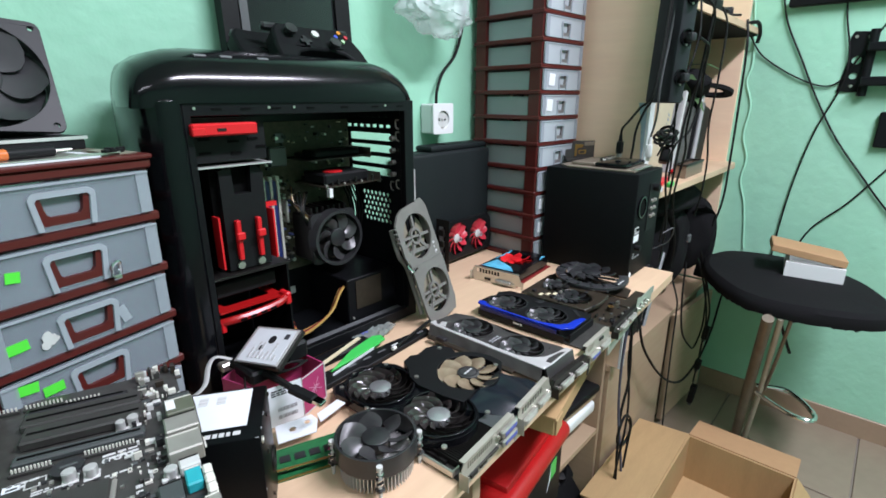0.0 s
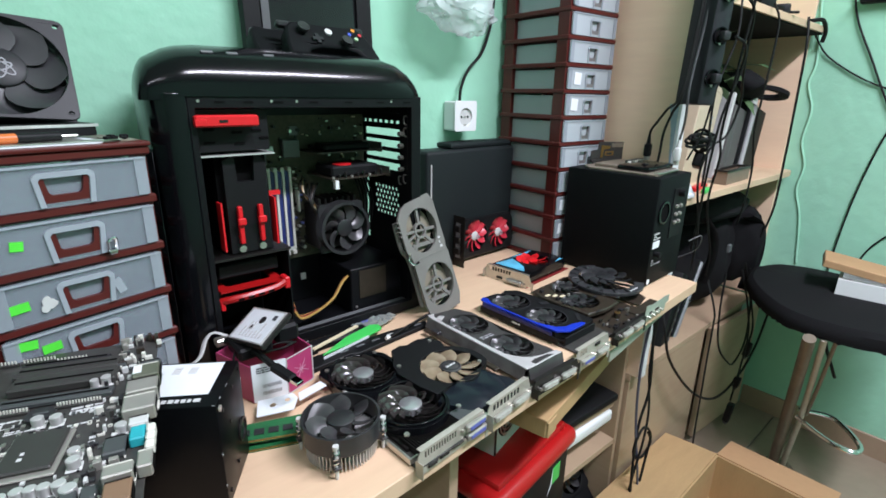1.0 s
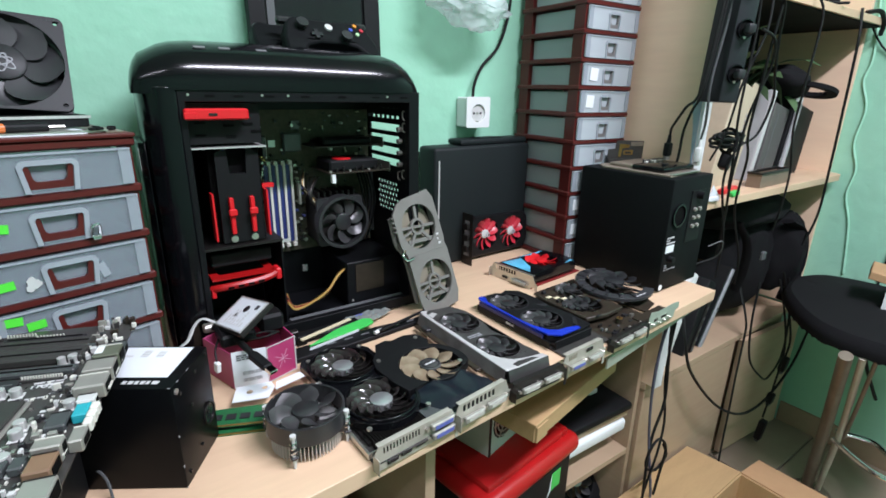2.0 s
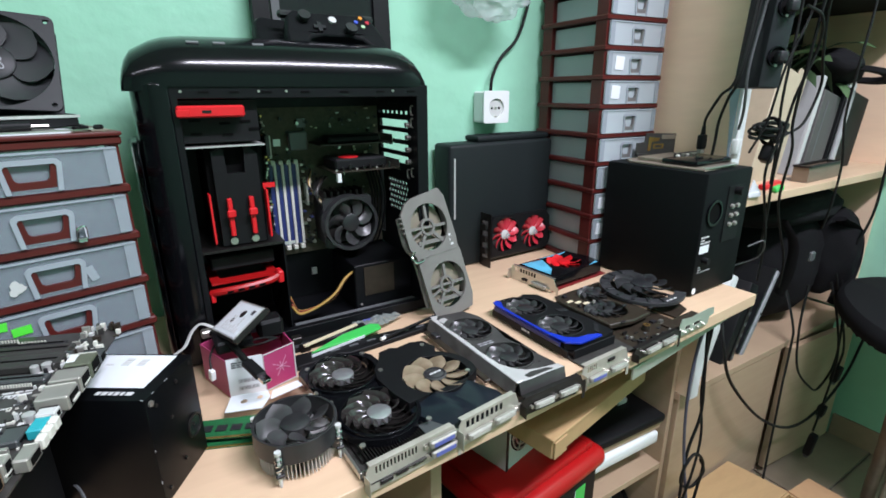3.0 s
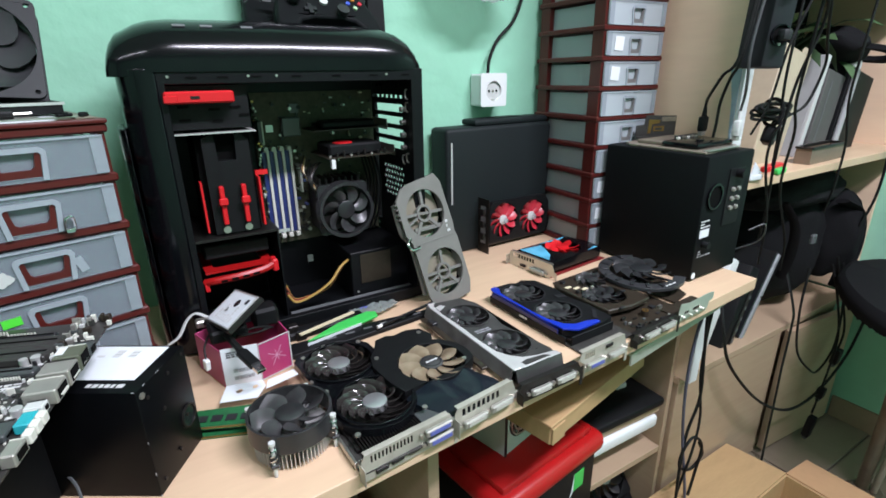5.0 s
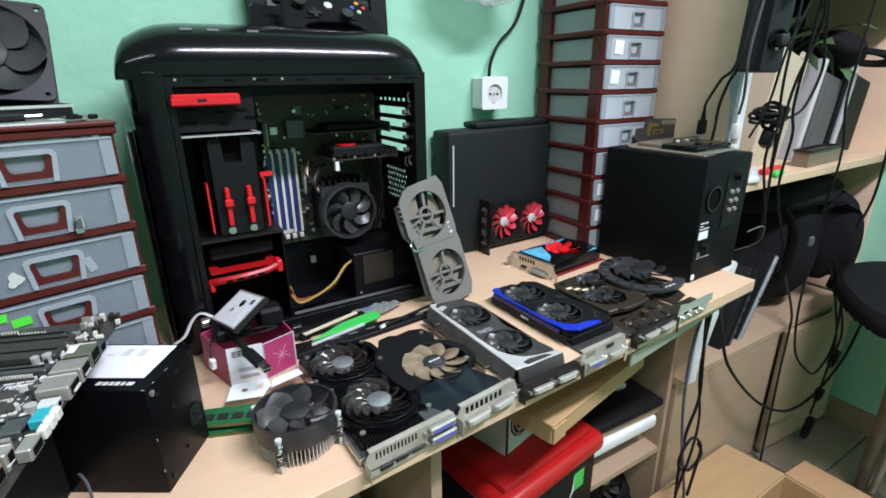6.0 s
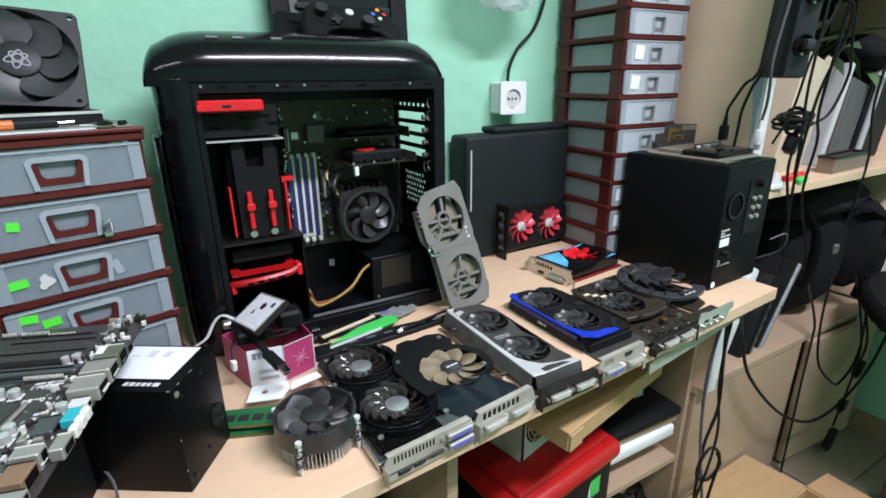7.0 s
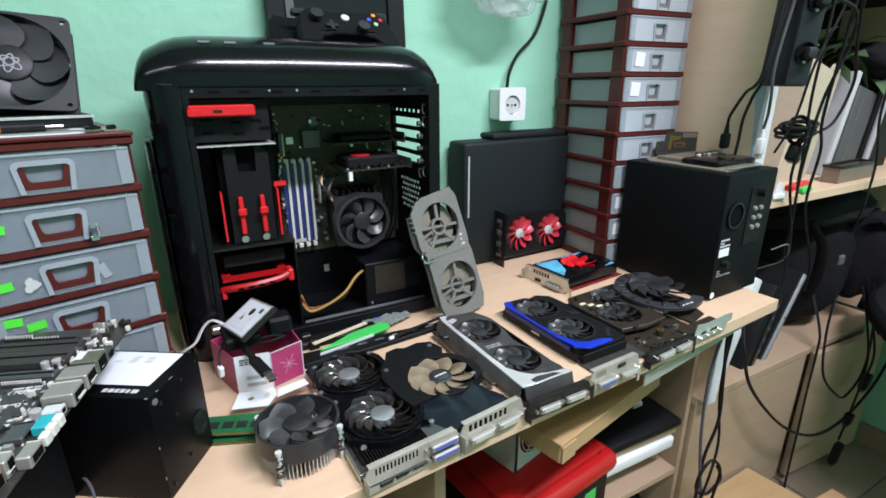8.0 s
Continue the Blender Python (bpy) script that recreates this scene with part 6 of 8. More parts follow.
part("strip", plate(B(), [(0, 0), (0.006, -0.012), (0.07, -0.008), (0.08, -0.014), (0.22, -0.004), (0.226, 0.008), (0.15, 0.016), (0.0, 0.02)], (), 0.0, 0.008), BLACK_MATT, bz, bevel=0.0015)
for k in range(7):
    part("slot_light", box(B(), 0.03 + 0.028 * k, 0.002, 0.0081, 0.044 + 0.028 * k, 0.0055, 0.0087), PALE_BOX if k in (4, 5) else GREY_BOOK, bz)
bz2 = thing("bezel_strip", pose(0.40, 0.594, 0.75, 0, 0, 1.5), "black plastic trim piece beside the computer case", "bezel strip")
part("strip", box(B(), 0, 0, 0, 0.13, 0.022, 0.012, bev=0.003), BLACK_MATT, bz2)
part("clip", box(B(), 0.02, -0.004, 0.0, 0.035, -0.0003, 0.016, bev=0.001), BLACK_MATT, bz2)
part("silver_block", box(B(), 0.012, 0.004, 0.0122, 0.026, 0.016, 0.022, bev=0.001), DARK_METAL, bz2)
gc = thing("plastic_card", pose(0.482, 0.577, 0.7595, 6, 0, 11), "bright green tapered plastic piece", "plastic piece")
part("piece", plate(B(), [(-0.055, -0.002), (0.03, -0.008), (0.062, -0.006), (0.066, 0.006), (0.055, 0.014), (0.0, 0.012)], (), 0, 0.004), GREEN_CARD, gc, bevel=0.001)
part("white_edge", box(B(), -0.058, -0.0095, 0.0, 0.03, -0.0085, 0.004), PAPER, gc)
tp = thing("tool_strip", pose(0.425, 0.583, 0.763, 0, 0, 16), "thin brass coloured metal strip", "metal strip")
part("strip", box(B(), 0, 0, -0.0005, 0.095, 0.006, 0.0015), CREAM, tp)
pn = thing("stylus", pose(0.535, 0.548, 0.7635, 0, 0, 14), "thin black pen lying on the bezel strip", "pen")
part("barrel", cyl(B(), 0.0025, 0, 0.11, pose(0, 0, 0, 0, 90, 0), seg=10), BLACK_MATT, pn)
part("tip", cyl(B(), 0.0028, -0.008, 0, pose(0, 0, 0, 0, 90, 0), seg=10, r2=0.0026), WHITE, pn)
fb = thing("film_bag", pose(0.555, 0.62, 0.75, 0, 0, 20), "crumpled clear antistatic film bag with metal bits", "film bag")
bm = bmesh.new()
bmesh.ops.create_grid(bm, x_segments=14, y_segments=10, size=0.5)
for v in bm.verts:
    v.co = Vector((v.co.x * 0.075, v.co.y * 0.045, 0.008 + 0.012 * abs(noise.noise(v.co * 6)) * (1.2 - abs(v.co.x) * 1.6)))
part("film", bm, FOIL, fb)
part("screw_card", box(B(), -0.05, -0.004, 0.0, -0.01, 0.004, 0.006, bev=0.001), STEEL, fb)
part("blue_bit", box(B(), -0.02, 0.008, 0.0, 0.01, 0.016, 0.01, bev=0.001), BLUE_PORT, fb)

# ---- on the near drawer tower ----
tt = lt
lbl = thing("label_sheet", tt @ pose(0, 0, 1.0752), "white label sheet lying on the drawer tower", "label sheet")
part("sheet", plate(B(), [(0.0, -0.001), (0.115, 0.0), (0.122, 0.008), (0.126, 0.05), (0.118, 0.10), (0.0, 0.10)], (), 0, 0.0012), PAPER, lbl)
tray = thing("metal_plate", tt @ pose(0, 0, 1.0768), "flat steel blanking plate with notched end", "metal plate")
part("plate", plate(B(), [(0.02, 0.004), (0.125, 0.004), (0.118, 0.010), (0.140, 0.010), (0.142, 0.016), (0.11, 0.02), (0.11, 0.05), (0.02, 0.06)], (), 0, 0.001), STEEL, tray)
sb = thing("slim_drive", tt @ pose(0, 0, 1.0782), "slim black drive case lying under the fan", "drive case")
part("body", box(B(), 0.016, 0.062, 0.0, 0.138, 0.15, 0.0128, bev=0.001), BLACK_MATT, sb)
part("front_rim", box(B(), 0.014, 0.0605, 0.0095, 0.14, 0.0618, 0.0125), ALU, sb)
sd = thing("screwdriver", tt @ pose(0.055, 0.016, 1.0825, 0, 0, 6), "small screwdriver with orange and black handle", "screwdriver")
part("handle", cyl(B(), 0.0045, 0, 0.035, pose(0, 0, 0, 0, 90, 0), seg=12), BLACK_MATT, sd)
part("cap", cyl(B(), 0.0046, -0.014, -0.0002, pose(0, 0, 0, 0, 90, 0), seg=12), mat("orange_plastic", (0.6, 0.15, 0.03), 0.4), sd)
part("blade", cyl(B(), 0.0012, 0.0352, 0.05, pose(0, 0, 0, 0, 90, 0), seg=8), STEEL, sd)
for k, (x, z, rz) in enumerate(((0.032, 0.989, 8), (0.023, 0.931, -4), (0.022, 0.893, 6), (0.040, 0.884, -3), (0.145, 0.79, 4))):
    st_ = thing("price_sticker", lt @ pose(x, -0.0021, z, 90, rz, 0), "lime green sticker on a drawer front", "sticker", "green stickers")
    part("sticker", box(B(), -0.008 if k else -0.005, -0.0045, 0.0, 0.008 if k else 0.005, 0.0045, 0.0004), LIME, st_)
cl = thing("metal_clip", lt @ pose(0.107, -0.004, 0.9745), "small chrome binder clip on a drawer tray", "clip")
part("loop", tube(B(), [(-0.004, 0, -0.007), (-0.003, -0.003, 0.004), (0.003, -0.003, 0.006), (0.004, 0, -0.006)], 0.0018, 8), CHROME, cl)
part("foot", box(B(), -0.004, -0.004, -0.0105, 0.004, 0.004, -0.006, bev=0.001), CHROME, cl)
for k, (x, z) in enumerate(((0.045, 0.9285),)):
    wd = thing("tape_patch", lt @ pose(x, -0.0024, z, 90, 20, 0), "whitish glue blot on a drawer front", "glue blot")
    part("blot", plate(B(), [(0.006 * (1 + 0.22 * math.sin(3 * a + 1) + 0.12 * math.sin(7 * a)) * math.cos(a), 0.0075 * (1 + 0.22 * math.sin(3 * a + 1) + 0.1 * math.sin(8 * a)) * math.sin(a)) for a in [i * 0.3142 for i in range(20)]], (), 0, 0.0006), PALE_BOX, wd)
bt = thing("tape_patch", lt @ pose(0.108, -0.0022, 0.928, 90, -18, 0), "strip of clear tape on a drawer front", "tape")
part("tape", box(B(), -0.004, -0.0085, 0, 0.004, 0.0085, 0.0003), CLEAR_RIM, bt)
# dusty film and clips beside the fan
df = thing("film_sheet", lt @ pose(0, 0, 1.0754), "dusty clear film scrap on the drawer tower", "film scrap")
part("film", plate(B(), [(0.137, 0.006), (0.154, 0.008), (0.157, 0.05), (0.15, 0.07), (0.136, 0.06)], (), 0, 0.001), mat("dusty_film", (0.22, 0.2, 0.15), 0.4, grain=0.3, stain=0.4, stain_scale=30), df)
for k, (x, y) in enumerate(((0.128, 0.006), (0.147, 0.022))):
    bc = thing("plastic_bit", lt @ pose(x, y, 1.0782 if k == 0 else 1.0766, 0, 0, 20 + 40 * k), "small black plastic bit on the drawer tower", "plastic bit")
    part("piece", box(box(B(), -0.007, -0.003, 0, 0.007, 0.003, 0.003, bev=0.0008), -0.002, -0.004, 0.0005, 0.003, 0.004, 0.0045, bev=0.0008), BLACK_MATT, bc)
# charcoal case fan
fan_up = Vector((0.004, 0.048, 0.092)).normalized()
fan_x = Vector((0.985, 0.10, 0.015))
fan_x = (fan_x - fan_up * fan_x.dot(fan_up)).normalized()
fan_m = Matrix((fan_x, fan_up, fan_x.cross(fan_up))).transposed().to_4x4()
fan_m.translation = Vector((0.203, 0.637, 1.0925)) - fan_x * 0.1135
cf = thing("case_fan", fan_m @ Matrix.Diagonal((0.95, 0.95, 0.95, 1)), "charcoal square case fan leaning on the drawer tower", "case fan")
fo = rect(0.0, 0.0, 0.12, 0.12, 0.008)
scr = [circle(x, y, 0.0026, 8) for x in (0.0078, 0.1122) for y in (0.0078, 0.1122)]
part("frame", plate(B(), fo, [circle(0.06, 0.06, 0.0565, 44)] + scr, 0.0, 0.004), FAN_GREY, cf, bevel=0.001)
part("duct", plate(B(), circle(0.06, 0.06, 0.0585, 44), [circle(0.06, 0.06, 0.0566, 44)], -0.0205, -0.0002), FAN_GREY, cf)
part("back_frame", plate(B(), fo, [circle(0.06, 0.06, 0.0565, 44)], -0.025, -0.021), FAN_GREY, cf, bevel=0.001)
for a in range(4):
    part("motor_strut", box(B(), 0.015, -0.002, -0.0245, 0.056, 0.002, -0.0215), FAN_GREY, cf, m=pose(0.06, 0.06, 0, 0, 0, 90 * a + 20))
fh = rotor(cf, pose(0.06, 0.06, -0.008), 0.0563, 7, FAN_BLADE, FAN_GREY, 0.0215, 0.010, 88, 26, 0.013, label="dark hub with pale emblem")
for a in range(3):
    part("emblem_stroke", plate(B(), [(0.012 * math.cos(t_) - 0.002, 0.005 * math.sin(t_)) for t_ in [i * 0.3142 for i in range(20)]], [[(0.0105 * math.cos(t_) - 0.002, 0.0036 * math.sin(t_)) for t_ in [i * 0.3142 for i in range(20)]]], 0.0076, 0.008, pose(0, 0, 0, 0, 0, 60 * a + 20)), GREY_INK, fh)

# ---- on and above the computer case ----
tv = thing("monitor", pose(0.452, 0.806, 1.183, -3, 0, 1), "black framed flat monitor leaning on the wall", "monitor")
part("frame", plate(B(), rect(0, 0, 0.236, 0.40, 0.004), [rect(0.026, 0.03, 0.206, 0.37)], 0.0, 0.02, UP @ pose(0, 0, -0.02)), BLACK_MATT, tv, bevel=0.002)
part("screen", box(B(), 0.024, 0.006, 0.028, 0.208, 0.012, 0.372), SCREEN, tv)
# Grey strip paints a reflection down the screen's left side.
part("reflection_strip", box(B(), 0.030, 0.003, 0.03, 0.043, 0.0058, 0.368), GREY_CABLE, tv)
gp = thing("game_controller", pose(0.548, 0.722, 1.197, 48, 0, 2), "black game controller with coloured buttons on the computer case", "game controller")
bm = B()
out = [(-0.03, 0.03), (0.03, 0.03), (0.055, 0.034), (0.068, 0.02), (0.076, -0.01), (0.078, -0.035), (0.068, -0.046), (0.055, -0.04), (0.04, -0.02), (0.02, -0.014), (-0.02, -0.014), (-0.04, -0.02), (-0.055, -0.04), (-0.068, -0.046), (-0.078, -0.035), (-0.076, -0.01), (-0.068, 0.02), (-0.055, 0.034)]
plate(bm, out, (), -0.016, 0.012)
part("body", bm, BLACK_VINYL, gp, bevel=0.008)
for x, y in ((-0.045, 0.012), (0.022, -0.008)):
    s_ = part("thumb_stick", cyl(B(), 0.005, 0.012, 0.019, x=x, y=y, seg=16), FAN_GREY, gp)
    part("stick_cap", cyl(B(), 0.009, 0.0192, 0.023, x=x, y=y, seg=20), FAN_BLACK, s_)
for mt, x, y in ((mat("button_orange", (0.75, 0.28, 0.04), 0.35), 0.048, 0.022), (mat("button_red", (0.5, 0.03, 0.05), 0.35), 0.057, 0.013), (mat("button_blue", (0.06, 0.1, 0.5), 0.35), 0.038, 0.013), (mat("button_green", (0.4, 0.6, 0.35), 0.35), 0.047, 0.004)):
    part("button", cyl(B(), 0.0034, 0.012, 0.0145, x=x, y=y, seg=14), mt, gp)
part("guide_button", cyl(B(), 0.0062, 0.012, 0.0148, x=0.0, y=0.014, seg=18), PALE_BOX, gp)
part("direction_pad", plate(B(), [(-0.028, -0.012), (-0.022, -0.012), (-0.022, -0.006), (-0.016, -0.006), (-0.016, 0.0), (-0.022, 0.0), (-0.022, 0.006), (-0.028, 0.006), (-0.028, 0.0), (-0.034, 0.0), (-0.034, -0.006), (-0.028, -0.006)], (), 0.012, 0.016), FAN_GREY, gp)
for x in (-0.062, 0.062):
    part("shoulder_button", box(B(), x - 0.014, 0.028, -0.004, x + 0.014, 0.038, 0.008, bev=0.003), FAN_BLACK, gp)
gp2 = thing("game_controller", pose(0.512, 0.775, 1.193, 40, 0, 10), "second black game controller behind the first", "game controller")
part("body", plate(B(), out, (), -0.012, 0.012), BLACK_VINYL, gp2, bevel=0.008)
part("bumper", box(B(), -0.06, 0.028, -0.004, -0.03, 0.036, 0.008, bev=0.003), GREY_CABLE, gp2)
# wall socket
so = thing("wall_socket", pose(0.926, 0.8445, 1.081), "white surface mounted wall socket with cable", "wall socket")
part("back_box", box(B(), -0.032, -0.036, -0.032, 0.032, 0.0, 0.032, bev=0.003), WHITE, so)
part("face_plate", plate(B(), rect(-0.033, -0.033, 0.033, 0.033, 0.005), [circle(0.0, -0.002, 0.0195, 28)], 0.0362, 0.041, UP), WHITE, so, bevel=0.001)
part("recess", cyl(B(), 0.0195, 0.0361, 0.0364, UP, y=-0.002, seg=28), PALE_BOX, so)
for x in (-0.0095, 0.0095):
    part("pin_hole", cyl(B(), 0.0028, 0.0364, 0.0368, UP, x=x, y=-0.002, seg=12), SCREEN, so)
part("centre_screw", cyl(B(), 0.003, 0.0364, 0.0372, UP, y=-0.002, seg=10), STEEL, so)
for z in (-0.022, 0.018):
    part("earth_clip", box(B(), -0.003, -0.039, z, 0.003, -0.0364, z + 0.004), STEEL, so)
part("supply_cable", tube(B(), [(0.0, -0.018, 0.032), (0.006, -0.016, 0.062), (0.03, -0.012, 0.1), (0.068, -0.012, 0.135), (0.09, -0.012, 0.18), (0.102, -0.012, 0.24), (0.106, -0.012, 0.36), (0.106, -0.012, 0.6)], 0.0034, 8), CABLE, so)
# film bag on the wall
bg = thing("carrier_bag", pose(0.868, 0.775, 1.30), "crumpled translucent white film bag hanging on the wall", "film bag")
bm = bmesh.new()
bmesh.ops.create_icosphere(bm, subdivisions=5, radius=1.0)
for v in bm.verts:
    p = v.co.copy()
    k = 1 + 0.25 * noise.noise(p * 2.2) - 0.16 * abs(noise.noise(p * 3.5)) + 0.05 * abs(noise.noise(p * 8.0))
    w_ = 0.086 if p.z < 0.2 else 0.086 * (1 - 0.55 * (p.z - 0.2))
    v.co = Vector((p.x * w_ * k + (0.02 if p.z < -0.3 else 0.0), p.y * 0.05 * k, p.z * (0.06 if p.z < 0 else 0.2) * k))
part("film", bm, PLASTIC_BAG, bg)
part("knot", tube(B(), [(0, 0, 0.13), (0.004, 0.02, 0.18), (0, 0.066, 0.21)], [0.018, 0.012, 0.008], 8), PLASTIC_BAG, bg)
part("nail", cyl(B(), 0.002, 0, 0.03, pose(0, 0.0685, 0.205, 90, 0, 0), seg=8), STEEL, bg)

# ---- under the desk ----
tb = thing("tool_box", pose(0.662, 0.405, 0.256, 0, 0, 8), "black storage tool box with a red plastic lid", "tool box")
part("body", box(B(), 0.012, 0.012, 0.0, 0.278, 0.22, 0.172, bev=0.012, seg=2), BLACK_MATT, tb)
part("lid", box(box(B(), 0.0, 0.0, 0.160, 0.29, 0.232, 0.202, bev=0.019, seg=4), 0.022, 0.022, 0.196, 0.268, 0.21, 0.215, bev=0.006, seg=2), RED_BIN, tb, "glossy red plastic lid")
part("green_sticker", box(B(), 0.205, 0.0105, 0.10, 0.235, 0.0115, 0.14), GREEN_CARD, tb)
part("white_sticker", plate(B(), [(0.19, 0.08), (0.205, 0.1), (0.205, 0.14), (0.20, 0.1)], (), -0.0115, -0.0108, UP), PAPER, tb)
p2 = thing("power_supply", pose(0.727, 0.487, 0.4715, 0, 0, 14), "pale grey power supply with fan grille on the red lid", "power supply")
part("case", box(B(), 0, 0, 0, 0.150, 0.13, 0.122, bev=0.0015), PALE_BOX, p2)
part("seam", box(B(), -0.0008, -0.0008, 0.0, 0.006, -0.0001, 0.122), DARK_METAL, p2)
gcn = (0.050, 0.062)
part("fan_hole", cyl(B(), 0.039, 0.0002, 0.0009, UP, x=gcn[0], y=gcn[1], seg=32), SCREEN, p2)
for r_ in (0.036, 0.027, 0.018):
    part("grille_ring", plate(B(), circle(*gcn, r_, 32), [circle(*gcn, r_ - 0.0028, 32)], 0.001, 0.0026, UP), STEEL, p2)
for a in range(3):
    part("grille_bar", box(B(), -0.038, -0.0014, 0.001, 0.038, 0.0014, 0.0024, UP @ pose(gcn[0], gcn[1], 0, 0, 0, 60 * a)), STEEL, p2)
part("grille_centre", cyl(B(), 0.014, 0.001, 0.003, UP, x=gcn[0], y=gcn[1], seg=24), PALE_BOX, p2)
cbx = thing("carton_box", pose(0.712, 0.366, 0.594, 0, 0, 12), "flat brown cardboard mailing box lying under the desktop", "carton")
part("body", box(B(), 0.0, 0.0, 0.0, 0.30, 0.20, 0.034, bev=0.002), CARD, cbx)
part("lid_flap", box(B(), -0.0015, -0.002, 0.03, 0.30, 0.12, 0.036, bev=0.001), CARD, cbx)
part("corner_tab", box(B(), 0.002, -0.0036, 0.001, 0.034, -0.0004, 0.03, bev=0.0008), CARD, cbx)
wp2 = thing("board_stack", pose(0.96, 0.585, 0.2563), "stack of grey boards at the back of the shelf", "boards")
part("slab", box(B(), 0.01, 0.0, 0.0, 0.245, 0.22, 0.064, bev=0.002), GREY_BOOK, wp2)
wp = thing("cover_panel", pose(0.945, 0.506, 0.3205, 0, 1.5, 0), "white plastic cover lying on the boards", "plastic cover")
part("panel", box(B(), 0.0, 0.0, 0.0, 0.262, 0.28, 0.034, bev=0.009, seg=3), WHITE, wp)
lp = thing("laptop_base", pose(0.985, 0.520, 0.379, 0, 0, -2), "black flat laptop base lying on a beige board", "laptop part")
part("board", box(B(), -0.02, -0.002, -0.024, 0.226, 0.26, -0.0003), SHADED_WOOD, lp)
part("shell", box(B(), 0.0, -0.014, 0.0, 0.226, 0.25, 0.02, bev=0.006, seg=2), BLACK_MATT, lp)
part("silver_bit", box(B(), 0.15, 0.06, 0.0205, 0.18, 0.085, 0.034, bev=0.002), PALE_BOX, lp)
rl_ = thing("drawer_rail", pose(0.848, 0.345, 0.694, 0, 0, 7.5), "pale metal drawer rail under the desktop", "drawer rail")
part("rail", box(B(), 0.0, 0.0, 0.0, 0.33, 0.004, 0.02, bev=0.0008), MINT_METAL, rl_)
part("flange", box(B(), 0.0, 0.0042, 0.016, 0.33, 0.02, 0.034, bev=0.0008), MINT_METAL, rl_)
part("slot_hole", box(B(), 0.285, -0.0006, 0.008, 0.295, -0.0001, 0.013), SCREEN, rl_)
part("slot_hole", box(B(), 0.302, -0.0006, 0.008, 0.312, -0.0001, 0.013), SCREEN, rl_)
pk = thing("storage_box", pose(0.40, 0.40, 0.256), "pale translucent storage box on the lower shelf", "storage box")
part("body", box(B(), 0.0, 0.0, 0.0, 0.09, 0.25, 0.17, bev=0.008, seg=2), PALE_BOX, pk)
pf = thing("case_fan", pose(1.085, 0.56, 0.07, 50, 0, 0), "black fan unit lying on the floor under the shelf", "case fan")
part("frame", plate(B(), rect(0, 0, 0.12, 0.12, 0.01), [circle(0.06, 0.06, 0.054, 36)], 0.0, 0.02), BLACK_MATT, pf, bevel=0.001)
rotor(pf, pose(0.06, 0.06, 0.012), 0.052, 9, GREY_BLADE, PALE_BOX, 0.018, 0.008, 36, 25, 0.01)
part("stand", box(B(), -0.01, -0.066, -0.06, 0.13, 0.0, -0.002), BLACK_MATT, pf)

# ---- carton on the floor ----
oc = thing("carton_box", pose(1.515, 0.335, 0.0, 0, 0, 181), "open brown cardboard box with flaps on the floor", "carton")
part("body", open_box(B(), 0.0, 0.0, 0.0, 0.42, 0.27, 0.15, 0.004), CARD, oc)
part("flap", box(B(), 0.0, -0.148, 0.0, 0.42, 0.0, 0.004), CARD, oc, m=pose(0, 0.0, 0.1505, 6, 0, 0))
part("flap", box(B(), -0.12, 0.0, 0.0, 0.0, 0.27, 0.004), CARD_IN, oc, m=pose(0, 0, 0.1505, 0, -9, 0))
part("flap", box(B(), 0.0, 0.0, 0.0, 0.42, 0.13, 0.004), CARD, oc, m=pose(0, 0.27, 0.1505, -50, 0, 0))
part("blue_scrap", plate(B(), [(0.09, 0.05), (0.14, 0.07), (0.1, 0.1)], (), 0.0045, 0.006), mat("blue_paper", (0.04, 0.06, 0.25), 0.6), oc)

# ---- bar stool ----
sx, sy = 1.73, 0.19
stl = thing("bar_stool", pose(0, 0, 0), "worn bar stool with a torn black fabric seat", "stool")
seat = [(1.95, 0.468), (1.82, 0.44), (1.70, 0.37), (1.612, 0.285), (1.588, 0.20), (1.605, 0.10), (1.655, -0.005), (1.74, -0.05), (1.85, -0.022), (1.975, 0.05), (2.06, 0.17), (2.09, 0.30), (2.05, 0.42)]
seat = [(p.x, p.y) for p in smooth_line([(*p, 0) for p in seat + seat[:1]], 5)[:-1]]
cxs, cys = sum(p[0] for p in seat) / len(seat), sum(p[1] for p in seat) / len(seat)
secs = []
for k, s_, z in ((0, 0.93, 0.552), (1, 0.985, 0.556), (2, 1.0, 0.572), (3, 0.985, 0.588), (4, 0.93, 0.6), (5, 0.5, 0.607)):
    secs.append([(cxs + (x - cxs) * s_, cys + (y - cys) * s_, z + (0.004 * noise.noise(Vector((x * 40, y * 40, z * 3))) if k < 2 else 0)) for x, y in seat])
part("seat", loft(B(), secs), BLACK_SOFT, stl, "black fabric seat with frayed edge")
rnd = random.Random(8)
bm = B()
